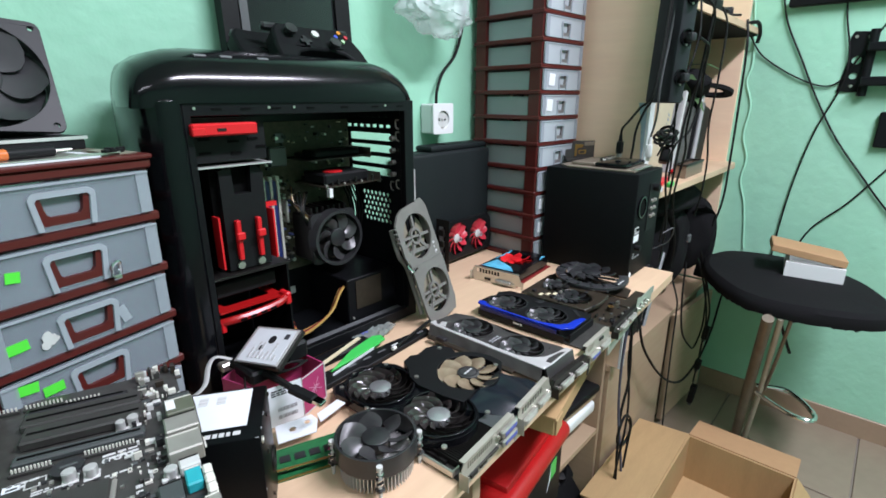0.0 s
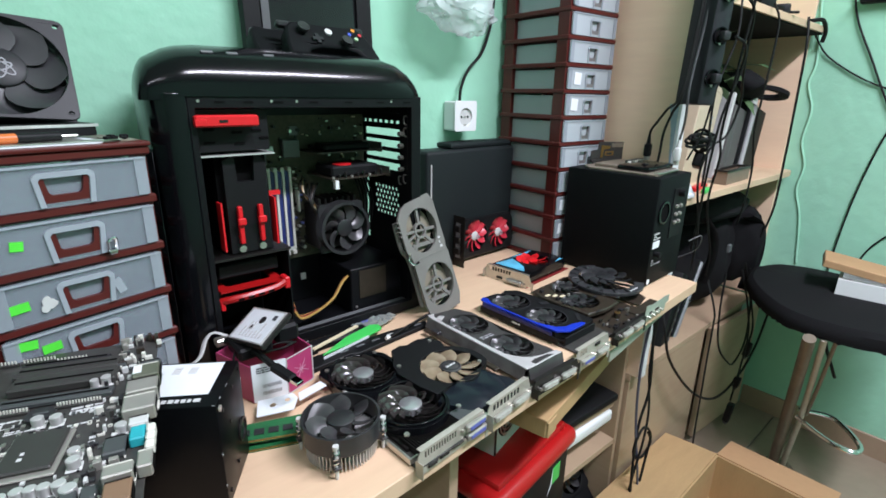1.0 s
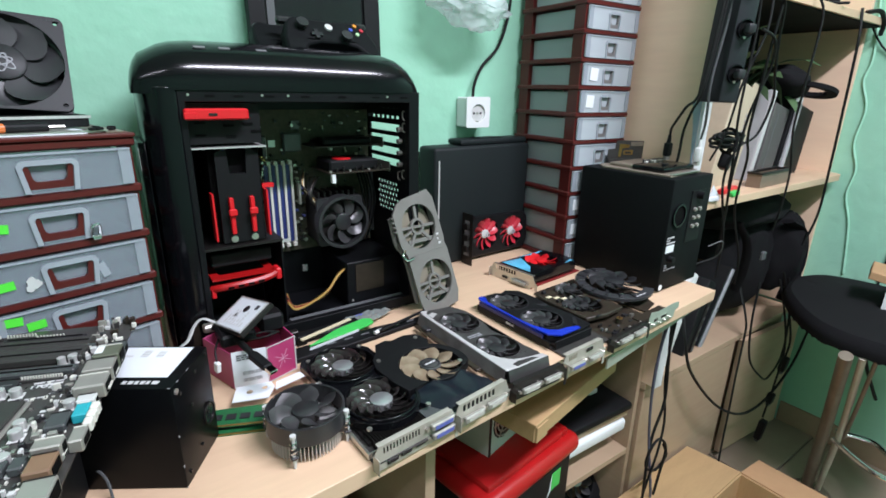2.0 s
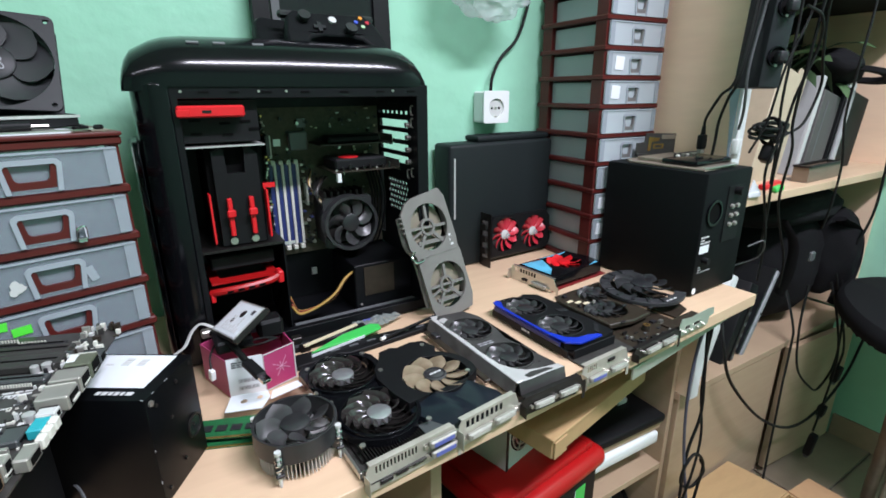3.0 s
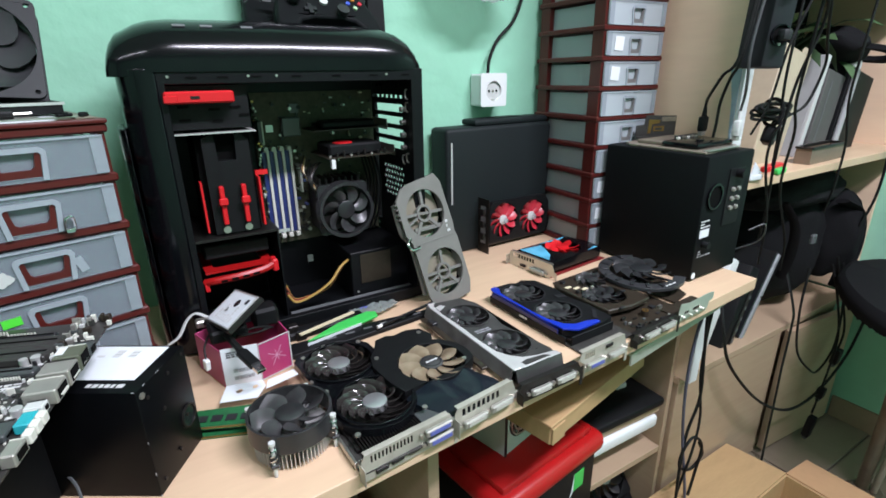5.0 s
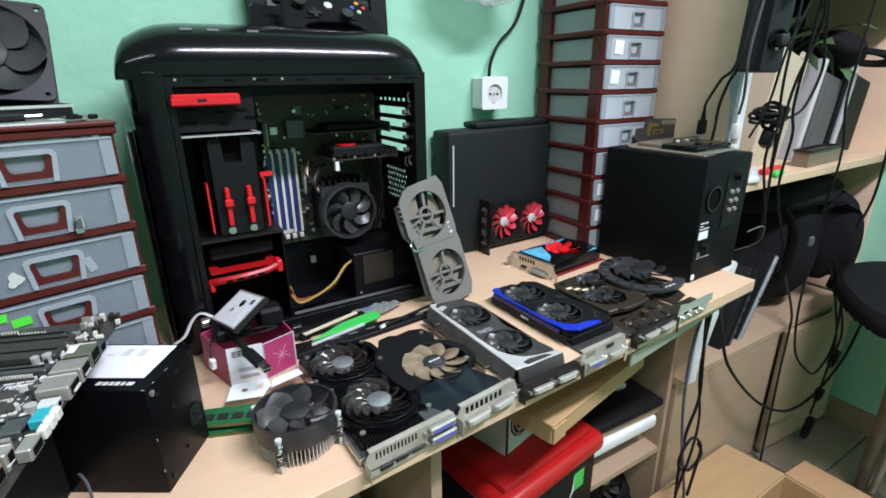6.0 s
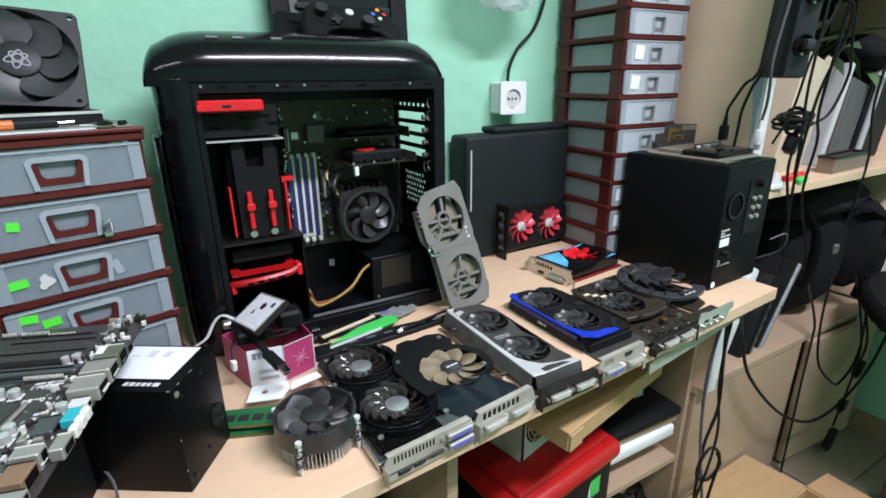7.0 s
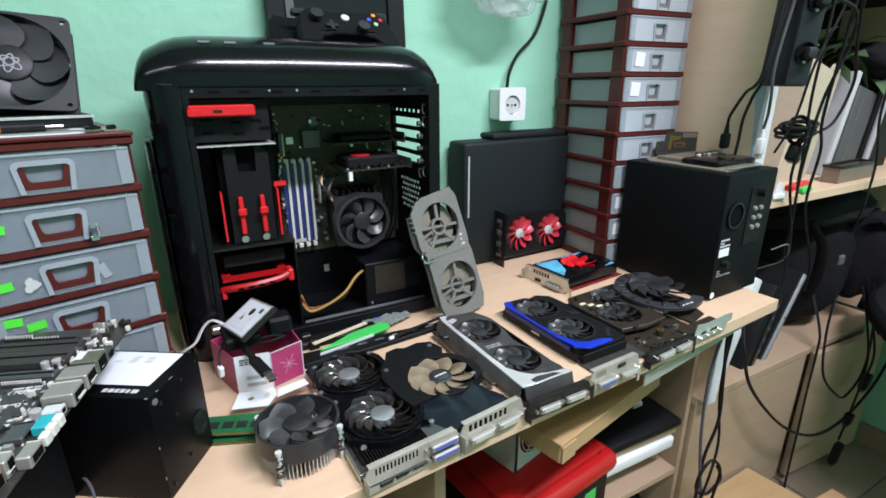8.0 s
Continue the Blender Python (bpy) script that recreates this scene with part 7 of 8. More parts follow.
for i in range(0, len(seat), 1):
    x, y = seat[i]
    if rnd.random() < 0.75:
        x1, y1 = seat[(i + 1) % len(seat)]
        h = rnd.uniform(0.001, 0.007)
        a_, b_2 = Vector((cxs + (x - cxs) * 0.985, cys + (y - cys) * 0.985, 0.558)), Vector((cxs + (x1 - cxs) * 0.985, cys + (y1 - cys) * 0.985, 0.558))
        n_ = Vector((-(b_2 - a_).y, (b_2 - a_).x, 0)).normalized() * 0.002
        m_ = (a_ + b_2) / 2 + Vector((0, 0, -h))
        vs = [bm.verts.new(p) for p in (a_, b_2, m_, a_ + n_, b_2 + n_, m_ + n_)]
        for f_ in ((0, 1, 2), (5, 4, 3), (0, 3, 4, 1), (1, 4, 5, 2), (2, 5, 3, 0)):
            bm.faces.new([vs[q] for q in f_])
tagged(part("frayed_hem", bm, BLACK_SOFT, stl), kind="stuff")
RING = [(1.735, 0.215, 0.245), (1.70, 0.16, 0.242), (1.678, 0.11, 0.24), (1.684, 0.068, 0.24), (1.725, 0.066, 0.24), (1.786, 0.109, 0.242), (1.815, 0.155, 0.244), (1.78, 0.225, 0.246)]
part("column", tube(B(), [(1.575, 0.208, 0.556), (1.735, 0.238, 0.27), (1.825, 0.258, 0.006)], 0.0145, 16), WORN_PAINT, stl, "worn brownish metal column")
part("side_bar", tube(B(), [(1.597, 0.182, 0.556), (1.745, 0.207, 0.27), (1.826, 0.232, 0.012)], 0.008, 10), mat("pale_worn_metal", (0.5, 0.45, 0.37), 0.45, metal=0.3, grain=0.15, stain=0.4, stain_scale=12, stain_color=(0.3, 0.24, 0.17)), stl, "pale worn metal bar")
part("base_plate", cyl(B(), 0.05, 0.0, 0.014, pose(1.82, 0.245, 0), seg=28, r2=0.035), WORN_PAINT, stl)
part("foot_ring", tube(B(), RING, 0.007, 10), CHROME, stl)
part("lever", tube(B(), [(1.645, 0.19, 0.555), (1.66, 0.182, 0.51), (1.699, 0.154, 0.42)], 0.004, 8), CABLE, stl)
part("thin_rod", tube(B(), [(1.61, 0.16, 0.555), (1.68, 0.178, 0.40), (1.757, 0.199, 0.25)], 0.005, 8), WORN_PAINT, stl)
wb = thing("foam_box", pose(1.850, 0.078, 0.607, 0, 0, 98), "shallow white foam box on the stool seat", "foam box")
part("body", open_box(B(), 0.0, -0.165, 0.0, 0.145, 0.0, 0.044, 0.009), WHITE, wb)
lid_ = thing("cardboard_lid", pose(1.862, 0.080, 0.652, 0, -8, 102), "brown cardboard lid lying askew on the foam box", "cardboard lid")
part("lid", box(B(), 0.0, -0.12, 0.0, 0.19, 0.0, 0.022, bev=0.002), CARD_IN, lid_)

# ---- on the low cabinet ----
bk = thing("white_casing", pose(1.320, 0.507, 0.4475, 0, 23, 5), "white plastic casing leaning on the low cabinet", "casing")
part("shell", box(B(), 0.0, 0.0, 0.0, 0.046, 0.2, 0.27, bev=0.007, seg=2), WHITE, bk)
part("seam", box(B(), 0.009, -0.0006, 0.012, 0.0105, -0.0001, 0.255), PALE_BOX, bk)
gy = thing("grey_casing", pose(1.274, 0.53, 0.4475, 0, 8, 4), "pale grey plastic casing standing beside the white one", "casing")
part("shell", box(B(), 0.0, 0.0, 0.0, 0.034, 0.2, 0.235, bev=0.005, seg=2), PALE_BOX, gy)
part("side_slot", box(B(), 0.012, -0.0007, 0.07, 0.016, -0.0001, 0.078), SCREEN, gy)
rt = thing("router_box", pose(1.437, 0.512, 0.4475, 0, 25, 4), "black console box leaning on the low cabinet", "console box")
part("body", box(B(), 0.0, 0.0, 0.0, 0.05, 0.17, 0.225, bev=0.005, seg=2), BLACK_MATT, rt)
part("vent_strip", box(B(), 0.034, -0.004, 0.016, 0.048, -0.0002, 0.205, bev=0.0015), DARK_METAL, rt)
for k in range(6):
    part("vent_mark", box(B(), 0.036, -0.0048, 0.024 + 0.03 * k, 0.046, -0.0042, 0.034 + 0.03 * k), GREY_CABLE, rt)
nb = thing("notebook_computer", pose(1.530, 0.512, 0.4475, 0, 30.5, 3), "closed silver edged notebook computer leaning", "notebook")
part("shell", box(B(), 0.0, 0.0, 0.0, 0.015, 0.2, 0.245, bev=0.003, seg=2), mat("dull_silver_shell", (0.26, 0.275, 0.285), 0.45, grain=0.15, stain=0.5, stain_scale=40, stain_color=(0.12, 0.125, 0.13)), nb)
part("dark_base", box(B(), 0.0153, 0.003, 0.002, 0.024, 0.198, 0.243, bev=0.003, seg=2), BLACK_MATT, nb)
part("hinge_gap", box(B(), 0.003, -0.0007, 0.12, 0.0085, -0.0001, 0.125), SCREEN, nb)
part("dark_back", box(B(), -0.007, 0.004, 0.0, -0.0003, 0.198, 0.249, bev=0.002), SCREEN, nb)


def lumpy(bm, c, r, seed, sub=3, amp=0.22):
    g = bmesh.ops.create_icosphere(bm, subdivisions=sub, radius=1.0)["verts"]
    for v in g:
        p = v.co.copy()
        k = 1 + amp * noise.noise(p * 1.7 + Vector((seed, 0, 0))) + amp * 0.4 * noise.noise(p * 5 + Vector((0, seed, 0)))
        v.co = Vector((c[0] + p.x * r[0] * k, c[1] + p.y * r[1] * k, c[2] + p.z * r[2] * k))
    return bm


rs = thing("rucksack", pose(0, 0, 0), "black fabric rucksack slumped on the low cabinet", "rucksack")
part("bag_body", lumpy(B(), (1.83, 0.64, 0.64), (0.19, 0.13, 0.185), 3, 4, 0.16), BLACK_SOFT, rs)
part("top_flap", lumpy(B(), (1.785, 0.62, 0.806), (0.24, 0.125, 0.062), 7, 4, 0.14), BLACK_SOFT, rs)
part("side_pocket", lumpy(B(), (1.965, 0.54, 0.66), (0.06, 0.085, 0.14), 9, 4, 0.14), BLACK_SOFT, rs)
part("strap", tube(B(), [(1.90, 0.5, 0.77), (1.965, 0.48, 0.73), (1.99, 0.475, 0.63), (1.965, 0.485, 0.5)], 0.02, 8, flat=0.35), BLACK_SOFT, rs)
part("strap", tube(B(), [(1.62, 0.52, 0.80), (1.655, 0.50, 0.74), (1.68, 0.505, 0.66), (1.70, 0.525, 0.58)], 0.013, 8, flat=0.35), BLACK_SOFT, rs)
part("buckle", box(B(), 1.66, 0.455, 0.70, 1.68, 0.465, 0.725, bev=0.003), GREY_CABLE, rs)

# ---- on the shelves ----


def slab_box(name, x, y, w, d, h, mt, lean_, label, cat):
    t = thing(name, pose(x, y, 0.9055, 0, lean_, 2), label, cat, "boxes on the shelf")
    part("body", box(B(), 0.0, 0.0, 0.0, w, d, h, bev=0.002), mt, t)
    return t


GREY_FILE = mat("dull_silver_spine", (0.33, 0.34, 0.34), 0.4, grain=0.1, stain=0.3, stain_scale=30)
b1 = slab_box("upright_box", 1.458, 0.54, 0.135, 0.10, 0.272, BEIGE_BOOK, 14, "beige cardboard packing box standing on the shelf", "box")
part("spine_print", bars(B(), 0.092, 0.09, 0.016, 0.12, 9, pose(0.0, -0.0005, 0, 90, 0, 0), 0.0, 5), GREY_INK, b1)
part("top_tab", plate(B(), [(0.086, 0.2722), (0.133, 0.2722), (0.133, 0.279), (0.122, 0.286), (0.094, 0.286)], (), -0.004, -0.001, UP), BEIGE_BOOK, b1)
b2 = slab_box("upright_box", 1.668, 0.545, 0.019, 0.16, 0.248, mat("grey_casing", (0.36, 0.36, 0.355), 0.45, grain=0.06, stain=0.3), 14, "pale grey casing with white edge standing on the shelf", "casing")
part("white_edge", box(B(), 0.001, -0.0052, 0.0, 0.0185, -0.0002, 0.249, bev=0.001), PALE_BOX, b2)
part("red_foot", box(B(), -0.004, -0.0125, 0.0, 0.0185, -0.0054, 0.012, bev=0.002), RED, b2)
b3 = slab_box("upright_box", 1.706, 0.54, 0.108, 0.25, 0.213, mat("warm_dark_card", (0.085, 0.078, 0.076), 0.55, grain=0.15, stain=0.3), 11.5, "dark grey box file standing on the shelf", "box file")
part("pull_slot", box(B(), 0.034, -0.0008, 0.0, 0.037, -0.0001, 0.19), GREY_BOOK, b3)
b4 = slab_box("upright_box", 1.829, 0.54, 0.165, 0.24, 0.218, BLACK_MATT, 11.5, "black casing with a silver spine standing on the shelf", "casing")
part("silver_spine", cyl(B(), 0.0075, 0.002, 0.21, pose(0.0085, -0.008, 0), seg=20), GREY_FILE, b4)
part("raised_face", box(B(), 0.02, -0.0042, 0.004, 0.10, -0.0002, 0.214, bev=0.0015), BLACK_MATT, b4)
part("crumpled_film", plate(B(), [(0.004, 0.2185), (0.05, 0.2185), (0.052, 0.232), (0.034, 0.243), (0.012, 0.238)], (), -0.03, 0.0, UP), PALE_BOX, b4)
tr = thing("small_tray", pose(1.580, 0.470, 0.9055, 0, 0, 2), "low smoky brown tray in front of the boxes", "tray")
part("tray", open_box(B(), 0.0, 0.0, 0.0, 0.18, 0.034, 0.034, 0.003), mat("smoky_brown_plastic", (0.17, 0.125, 0.09), 0.4, grain=0.1), tr)
part("tray_lip", plate(B(), rect(-0.003, -0.003, 0.183, 0.037, 0.006), [rect(0.004, 0.004, 0.176, 0.030, 0.004)], 0.0342, 0.039), DARK_METAL, tr)
for mt, nm, px in ((RED, "red", [(1.402, 0.474), (1.50, 0.486), (1.512, 0.497), (1.494, 0.508), (1.41, 0.492)]), (GREEN_CARD, "green", [(1.396, 0.448), (1.446, 0.455), (1.45, 0.470), (1.402, 0.462)]), (PAPER, "white", [(1.292, 0.449), (1.332, 0.445), (1.336, 0.452), (1.298, 0.458)])):
    q = thing("plastic_bit", pose(0, 0, 0.9055), f"small {nm} plastic bit at the shelf edge", "plastic bit")
    part("piece", plate(B(), px, (), 0.0, 0.011), mt, q, bevel=0.003)
    if nm == "white":
        part("folded_corner", plate(B(), [(1.296, 0.0115), (1.334, 0.0115), (1.306, 0.036)], (), -0.453, -0.4505, UP), PAPER, q)
dk = thing("potted_plant", pose(0, 0, 0), "dusty dark green leafy plant behind the boxes", "plant")
part("pot", cyl(B(), 0.045, 0.9055, 0.99, pose(1.74, 0.80, 0) @ pose(0, -0.02, 0), seg=20, r2=0.055), BLACK_MATT, dk)
rnd = random.Random(21)
leaf = B()
loft(leaf, [[(0, 0, 0), (0.001, 0, 0.001), (0, 0, 0.001)], [(0.04, -0.014, 0.006), (0.04, 0.014, 0.006), (0.04, 0, 0.003)], [(0.09, -0.012, 0.0), (0.09, 0.012, 0.0), (0.09, 0, -0.003)], [(0.13, -0.001, -0.02), (0.13, 0.001, -0.02), (0.13, 0, -0.021)]])
leaf_me = mesh_of("leaf", leaf, mat("dusty_leaf", (0.06, 0.11, 0.045), 0.5, grain=0.3, random_value=0.45))
for k in range(11):
    a = rnd.uniform(0, 6.28)
    tip = Vector((1.74 + 0.24 * math.cos(a) * rnd.uniform(0.4, 1), 0.70 + 0.10 * math.sin(a), rnd.uniform(1.12, 1.22)))
    st_ = part("stem", tube(B(), [(1.74, 0.78, 0.985), (1.74 + 0.4 * (tip.x - 1.74), 0.76, 1.06), tuple(tip)], 0.003, 6), GREEN_DARK, dk)
    for j in range(7):
        o_ = new("leaf", leaf_me)
        o_.parent = st_
        o_.matrix_local = pose(tip.x + rnd.uniform(-0.04, 0.04), tip.y + rnd.uniform(-0.04, 0.04), tip.z + rnd.uniform(-0.05, 0.03), rnd.uniform(-30, 30), rnd.uniform(-40, 50), rnd.uniform(0, 360))
hat = thing("cap_visor", pose(1.89, 0.52, 1.142, 8, 14, 20), "dark cap with curved visor on top of the boxes", "cap")
part("visor", plate(B(), circle(0, 0, 0.065, 24), [circle(-0.004, 0.006, 0.046, 24)], 0, 0.012), BLACK_SOFT, hat, bevel=0.003)
part("crown", lumpy(B(), (-0.02, 0.07, 0.012), (0.08, 0.07, 0.04), 2), BLACK_SOFT, hat)
part("stand", box(B(), -0.02, 0.03, -0.235, 0.02, 0.1, -0.02), BLACK_SOFT, hat)

# Dark sheet added to deepen the shade at the back of the shelf.
ch = thing("dark_fill_sheet", pose(0, 0, 0), "dark sheet added to blacken the back under the upper shelf", "cloth")
part("dark_sheet", box(B(), 1.40, 0.775, 1.15, 2.10, 0.785, 1.3208, bev=0.003), BLACK_SOFT, ch)
# ---- power strip on the panel edge ----
pz = thing("power_strip", pose(1.181, 0.433, 1.116, 0, 2.5, -24), "long black power strip fixed upright to the panel edge", "power strip")
part("body", box(B(), 0.0, -0.03, 0.0, 0.040, 0.034, 0.55, bev=0.005, seg=2), SLATE, pz)
for k in range(6):
    z = 0.05 + 0.075 * k
    fz = UP @ pose(0, 0, 0.03)
    s_ = part("outlet", plate(B(), circle(0.02, z, 0.0165, 24), [circle(0.02, z, 0.0145, 24)], 0.0003, 0.004, fz), BLACK_GLOSS, pz)
    part("outlet_recess", cyl(B(), 0.0145, 0.0002, 0.0008, fz, x=0.02, y=z, seg=24), RECESS, s_)
    part("earth_clip", box(B(), 0.018, -0.0345, z - 0.016, 0.022, -0.031, z - 0.012), PALE_BOX, s_)
    if k in (0, 1, 2, 4):
        part("plug", box(B(), 0.012, -0.050, z - 0.009, 0.028, -0.0345, z + 0.008, bev=0.004, seg=2), FAN_GREY, s_)
# cables: each one a thing


def cable(pts, r, mt, label, flat=1.0):
    return solid("cable", tube(B(), pts, r, 8, 6, flat), mt, label, "cable", "cables")


BLK = "black cable hanging in front of the shelves"
cable([(1.21, 0.42, 1.55), (1.19, 0.42, 1.32), (1.168, 0.425, 1.16), (1.178, 0.428, 1.10), (1.198, 0.438, 1.07), (1.209, 0.447, 1.044)], 0.0024, GREY_CABLE, "grey cable running down to the drive on the loudspeaker")
cable([(1.19, 0.425, 1.55), (1.165, 0.425, 1.30), (1.148, 0.43, 1.14), (1.150, 0.455, 1.105), (1.176, 0.485, 1.078), (1.205, 0.51, 1.06), (1.212, 0.515, 1.046)], 0.0026, CABLE, BLK)
cable([(1.20, 0.425, 1.55), (1.175, 0.425, 1.30), (1.155, 0.43, 1.14), (1.165, 0.45, 1.10), (1.182, 0.47, 1.06), (1.188, 0.475, 1.02), (1.190, 0.478, 0.996)], 0.0026, CABLE, BLK)
cable([(1.215, 0.376, 1.241), (1.26, 0.37, 1.225), (1.31, 0.39, 1.18), (1.30, 0.405, 1.10), (1.295, 0.41, 1.03), (1.31, 0.42, 0.95), (1.36, 0.44, 0.86), (1.40, 0.46, 0.76)], 0.0026, CABLE, BLK)
cable([(1.215, 0.376, 1.316), (1.26, 0.368, 1.29), (1.31, 0.385, 1.225), (1.36, 0.40, 1.17), (1.40, 0.41, 1.12), (1.385, 0.42, 1.05), (1.33, 0.43, 1.02), (1.32, 0.44, 0.95), (1.37, 0.44, 0.82), (1.42, 0.46, 0.70)], 0.0026, CABLE, BLK)
cable([(1.22, 0.372, 1.466), (1.255, 0.365, 1.38), (1.27, 0.38, 1.2), (1.31, 0.405, 1.06), (1.34, 0.41, 1.0), (1.40, 0.44, 0.88), (1.50, 0.45, 0.74), (1.53, 0.46, 0.66)], 0.0026, CABLE, BLK)
cable([(1.245, 0.44, 1.0), (1.25, 0.42, 1.06), (1.245, 0.405, 1.15), (1.29, 0.40, 1.25), (1.33, 0.42, 1.345), (1.45, 0.45, 1.352)], 0.0022, CABLE, "thin black cable looping up to the upper shelf")
cable([(1.33, 0.445, 1.352), (1.335, 0.44, 1.25), (1.33, 0.44, 1.10), (1.345, 0.44, 1.0), (1.36, 0.445, 0.93)], 0.0026, CABLE, BLK)
cable([(1.60, 0.445, 1.35), (1.61, 0.43, 1.30), (1.60, 0.43, 1.16), (1.62, 0.44, 1.05), (1.66, 0.44, 0.95), (1.67, 0.445, 0.85), (1.69, 0.46, 0.78)], 0.0026, CABLE, BLK)
cable([(1.9, 0.45, 1.35), (1.88, 0.435, 1.27), (1.90, 0.435, 1.10), (1.93, 0.44, 0.95), (1.95, 0.445, 0.80), (1.94, 0.46, 0.70)], 0.0035, CABLE, BLK)
for k, (x, y, rz) in enumerate(((1.40, 0.50, 10), (1.62, 0.48, -14), (1.80, 0.49, 22))):
    ps_ = thing("plug_adapter", pose(x, y, 1.3435, 0, 0, rz), "small black plug adapter lying on the upper shelf", "adapter", "plug adapters")
    part("body", box(B(), -0.03, -0.018, 0.0, 0.03, 0.018, 0.03, bev=0.005, seg=2), BLACK_MATT, ps_)
    part("lead", tube(B(), [(0.03, 0, 0.012), (0.07, -0.01, 0.008), (0.11, 0.02, 0.005), (0.16, 0.0, 0.005)], 0.0035, 8), CABLE, ps_)
# tangle of small black cables on the lower shelf
for k, (cx_, cz_, rx_, rz_, yy, tl) in enumerate(((1.335, 1.046, 0.055, 0.006, 0.448, 0.1), (1.34, 1.042, 0.060, 0.008, 0.456, -0.1), (1.33, 1.036, 0.052, 0.007, 0.464, 0.15), (1.345, 1.032, 0.048, 0.006, 0.452, -0.1), (1.332, 1.027, 0.056, 0.005, 0.46, 0.1))):
    pts = []
    for i in range(17):
        a = 2 * math.pi * i / 16
        pts.append((cx_ + rx_ * math.cos(a), yy + 0.008 * math.sin(a + tl), cz_ + rz_ * math.sin(a + tl)))
    cable(pts, 0.0030 + 0.0006 * (k % 2), CABLE, "black cable folded into a hank at the shelf end")
cable([(1.338, 0.440, 1.054), (1.340, 0.437, 1.034), (1.336, 0.442, 1.016), (1.345, 0.462, 1.010), (1.35, 0.474, 1.02), (1.346, 0.474, 1.05), (1.338, 0.455, 1.060), (1.338, 0.440, 1.054)], 0.0035, CABLE, "cable tail wound round the hank")
hk = thing("cable_plug", pose(1.352, 0.462, 0.972, 8, 14, 20), "black moulded plug hanging below the cable hank", "plug")
part("body", box(B(), -0.026, -0.011, 0.0, 0.026, 0.011, 0.034, bev=0.006, seg=3), BLACK_MATT, hk)
part("pale_face", box(B(), -0.016, -0.0125, 0.008, 0.010, -0.0112, 0.016, bev=0.0005), GREY_CABLE, hk)
part("strain_relief", cyl(B(), 0.006, 0.0342, 0.052, seg=12, r2=0.004), BLACK_MATT, hk)
# in front of the low cabinet
cable([(1.212, 0.42, 0.742), (1.216, 0.44, 0.655), (1.228, 0.44, 0.545), (1.245, 0.44, 0.423), (1.217, 0.44, 0.328), (1.200, 0.43, 0.203), (1.205, 0.42, 0.01)], 0.0034, CABLE, "black cable hanging down at the desk end")
cable([(1.222, 0.43, 0.74), (1.226, 0.44, 0.60), (1.24, 0.445, 0.48), (1.262, 0.44, 0.36), (1.235, 0.43, 0.28), (1.205, 0.43, 0.18), (1.20, 0.44, 0.01)], 0.003, CABLE, "black cable hanging down at the desk end")
cable([(1.200, 0.41, 0.74), (1.183, 0.43, 0.66), (1.172, 0.435, 0.562), (1.184, 0.44, 0.446), (1.208, 0.44, 0.316), (1.236, 0.43, 0.171), (1.25, 0.42, 0.01)], 0.0034, mat("blue_grey_cable", (0.07, 0.075, 0.11), 0.5), "thin blue grey cable hanging down")
cable([(1.27, 0.435, 0.289), (1.293, 0.435, 0.245), (1.253, 0.435, 0.22), (1.205, 0.435, 0.25), (1.205, 0.435, 0.29), (1.24, 0.435, 0.318), (1.275, 0.43, 0.28), (1.265, 0.43, 0.2), (1.23, 0.43, 0.01)], 0.0034, CABLE, "looped black cable near the cabinet")
cable([(1.36, 0.49, 0.60), (1.34, 0.465, 0.55), (1.38, 0.455, 0.45), (1.518, 0.44, 0.31), (1.668, 0.43, 0.22), (1.806, 0.43, 0.19), (1.90, 0.42, 0.235), (2.0, 0.42, 0.3), (2.06, 0.42, 0.40), (2.09, 0.41, 0.50), (2.10, 0.40, 0.56)], 0.0038, CABLE, "thick black cable sagging in a wide loop")
# Black strap stands in for the shade of the door gap.
cable([(1.735, 0.53, 0.60), (1.715, 0.482, 0.50), (1.711, 0.474, 0.447), (1.704, 0.47, 0.323), (1.708, 0.468, 0.20), (1.702, 0.464, 0.10), (1.69, 0.457, 0.008)], 0.005, CABLE, "flat black strap drawing the dark gap by the cabinet door", 0.35)
cable([(1.72, 0.47, 0.62), (1.70, 0.46, 0.50), (1.72, 0.45, 0.38), (1.80, 0.44, 0.30), (1.87, 0.44, 0.27), (1.94, 0.44, 0.33), (1.95, 0.45, 0.46), (1.90, 0.46, 0.56), (1.88, 0.47, 0.62)], 0.003, CABLE, "thin black cable looped over the cabinet edge")
cable([(1.86, 0.47, 0.6), (1.87, 0.44, 0.5), (1.885, 0.42, 0.38), (1.875, 0.42, 0.24), (1.85, 0.42, 0.14)], 0.003, CABLE, "thin black cable with plug hanging down")
cable([(1.90, 0.46, 0.60), (1.905, 0.44, 0.5), (1.915, 0.42, 0.40), (1.905, 0.42, 0.33)], 0.003, CABLE, "thin black cable with plug hanging down")
for x, y, z, h in ((1.848, 0.42, 0.06, 0.075), (1.905, 0.42, 0.295, 0.05), (1.868, 0.42, 0.19, 0.035)):
    pg = thing("power_plug", pose(x, y, z, 6, -4, 0), "black moulded power plug hanging on its cable", "plug", "hanging plugs")
    part("body", box(B(), -0.012, -0.01, 0, 0.012, 0.01, h, bev=0.004, seg=2), BLACK_MATT, pg)
    part("tip", box(B(), -0.007, -0.006, -0.012, 0.007, 0.006, -0.0003, bev=0.002), GREY_CABLE, pg)

# ---- right wall ----
RX = WX - 0.007
WC = "black cable hanging down the green wall"
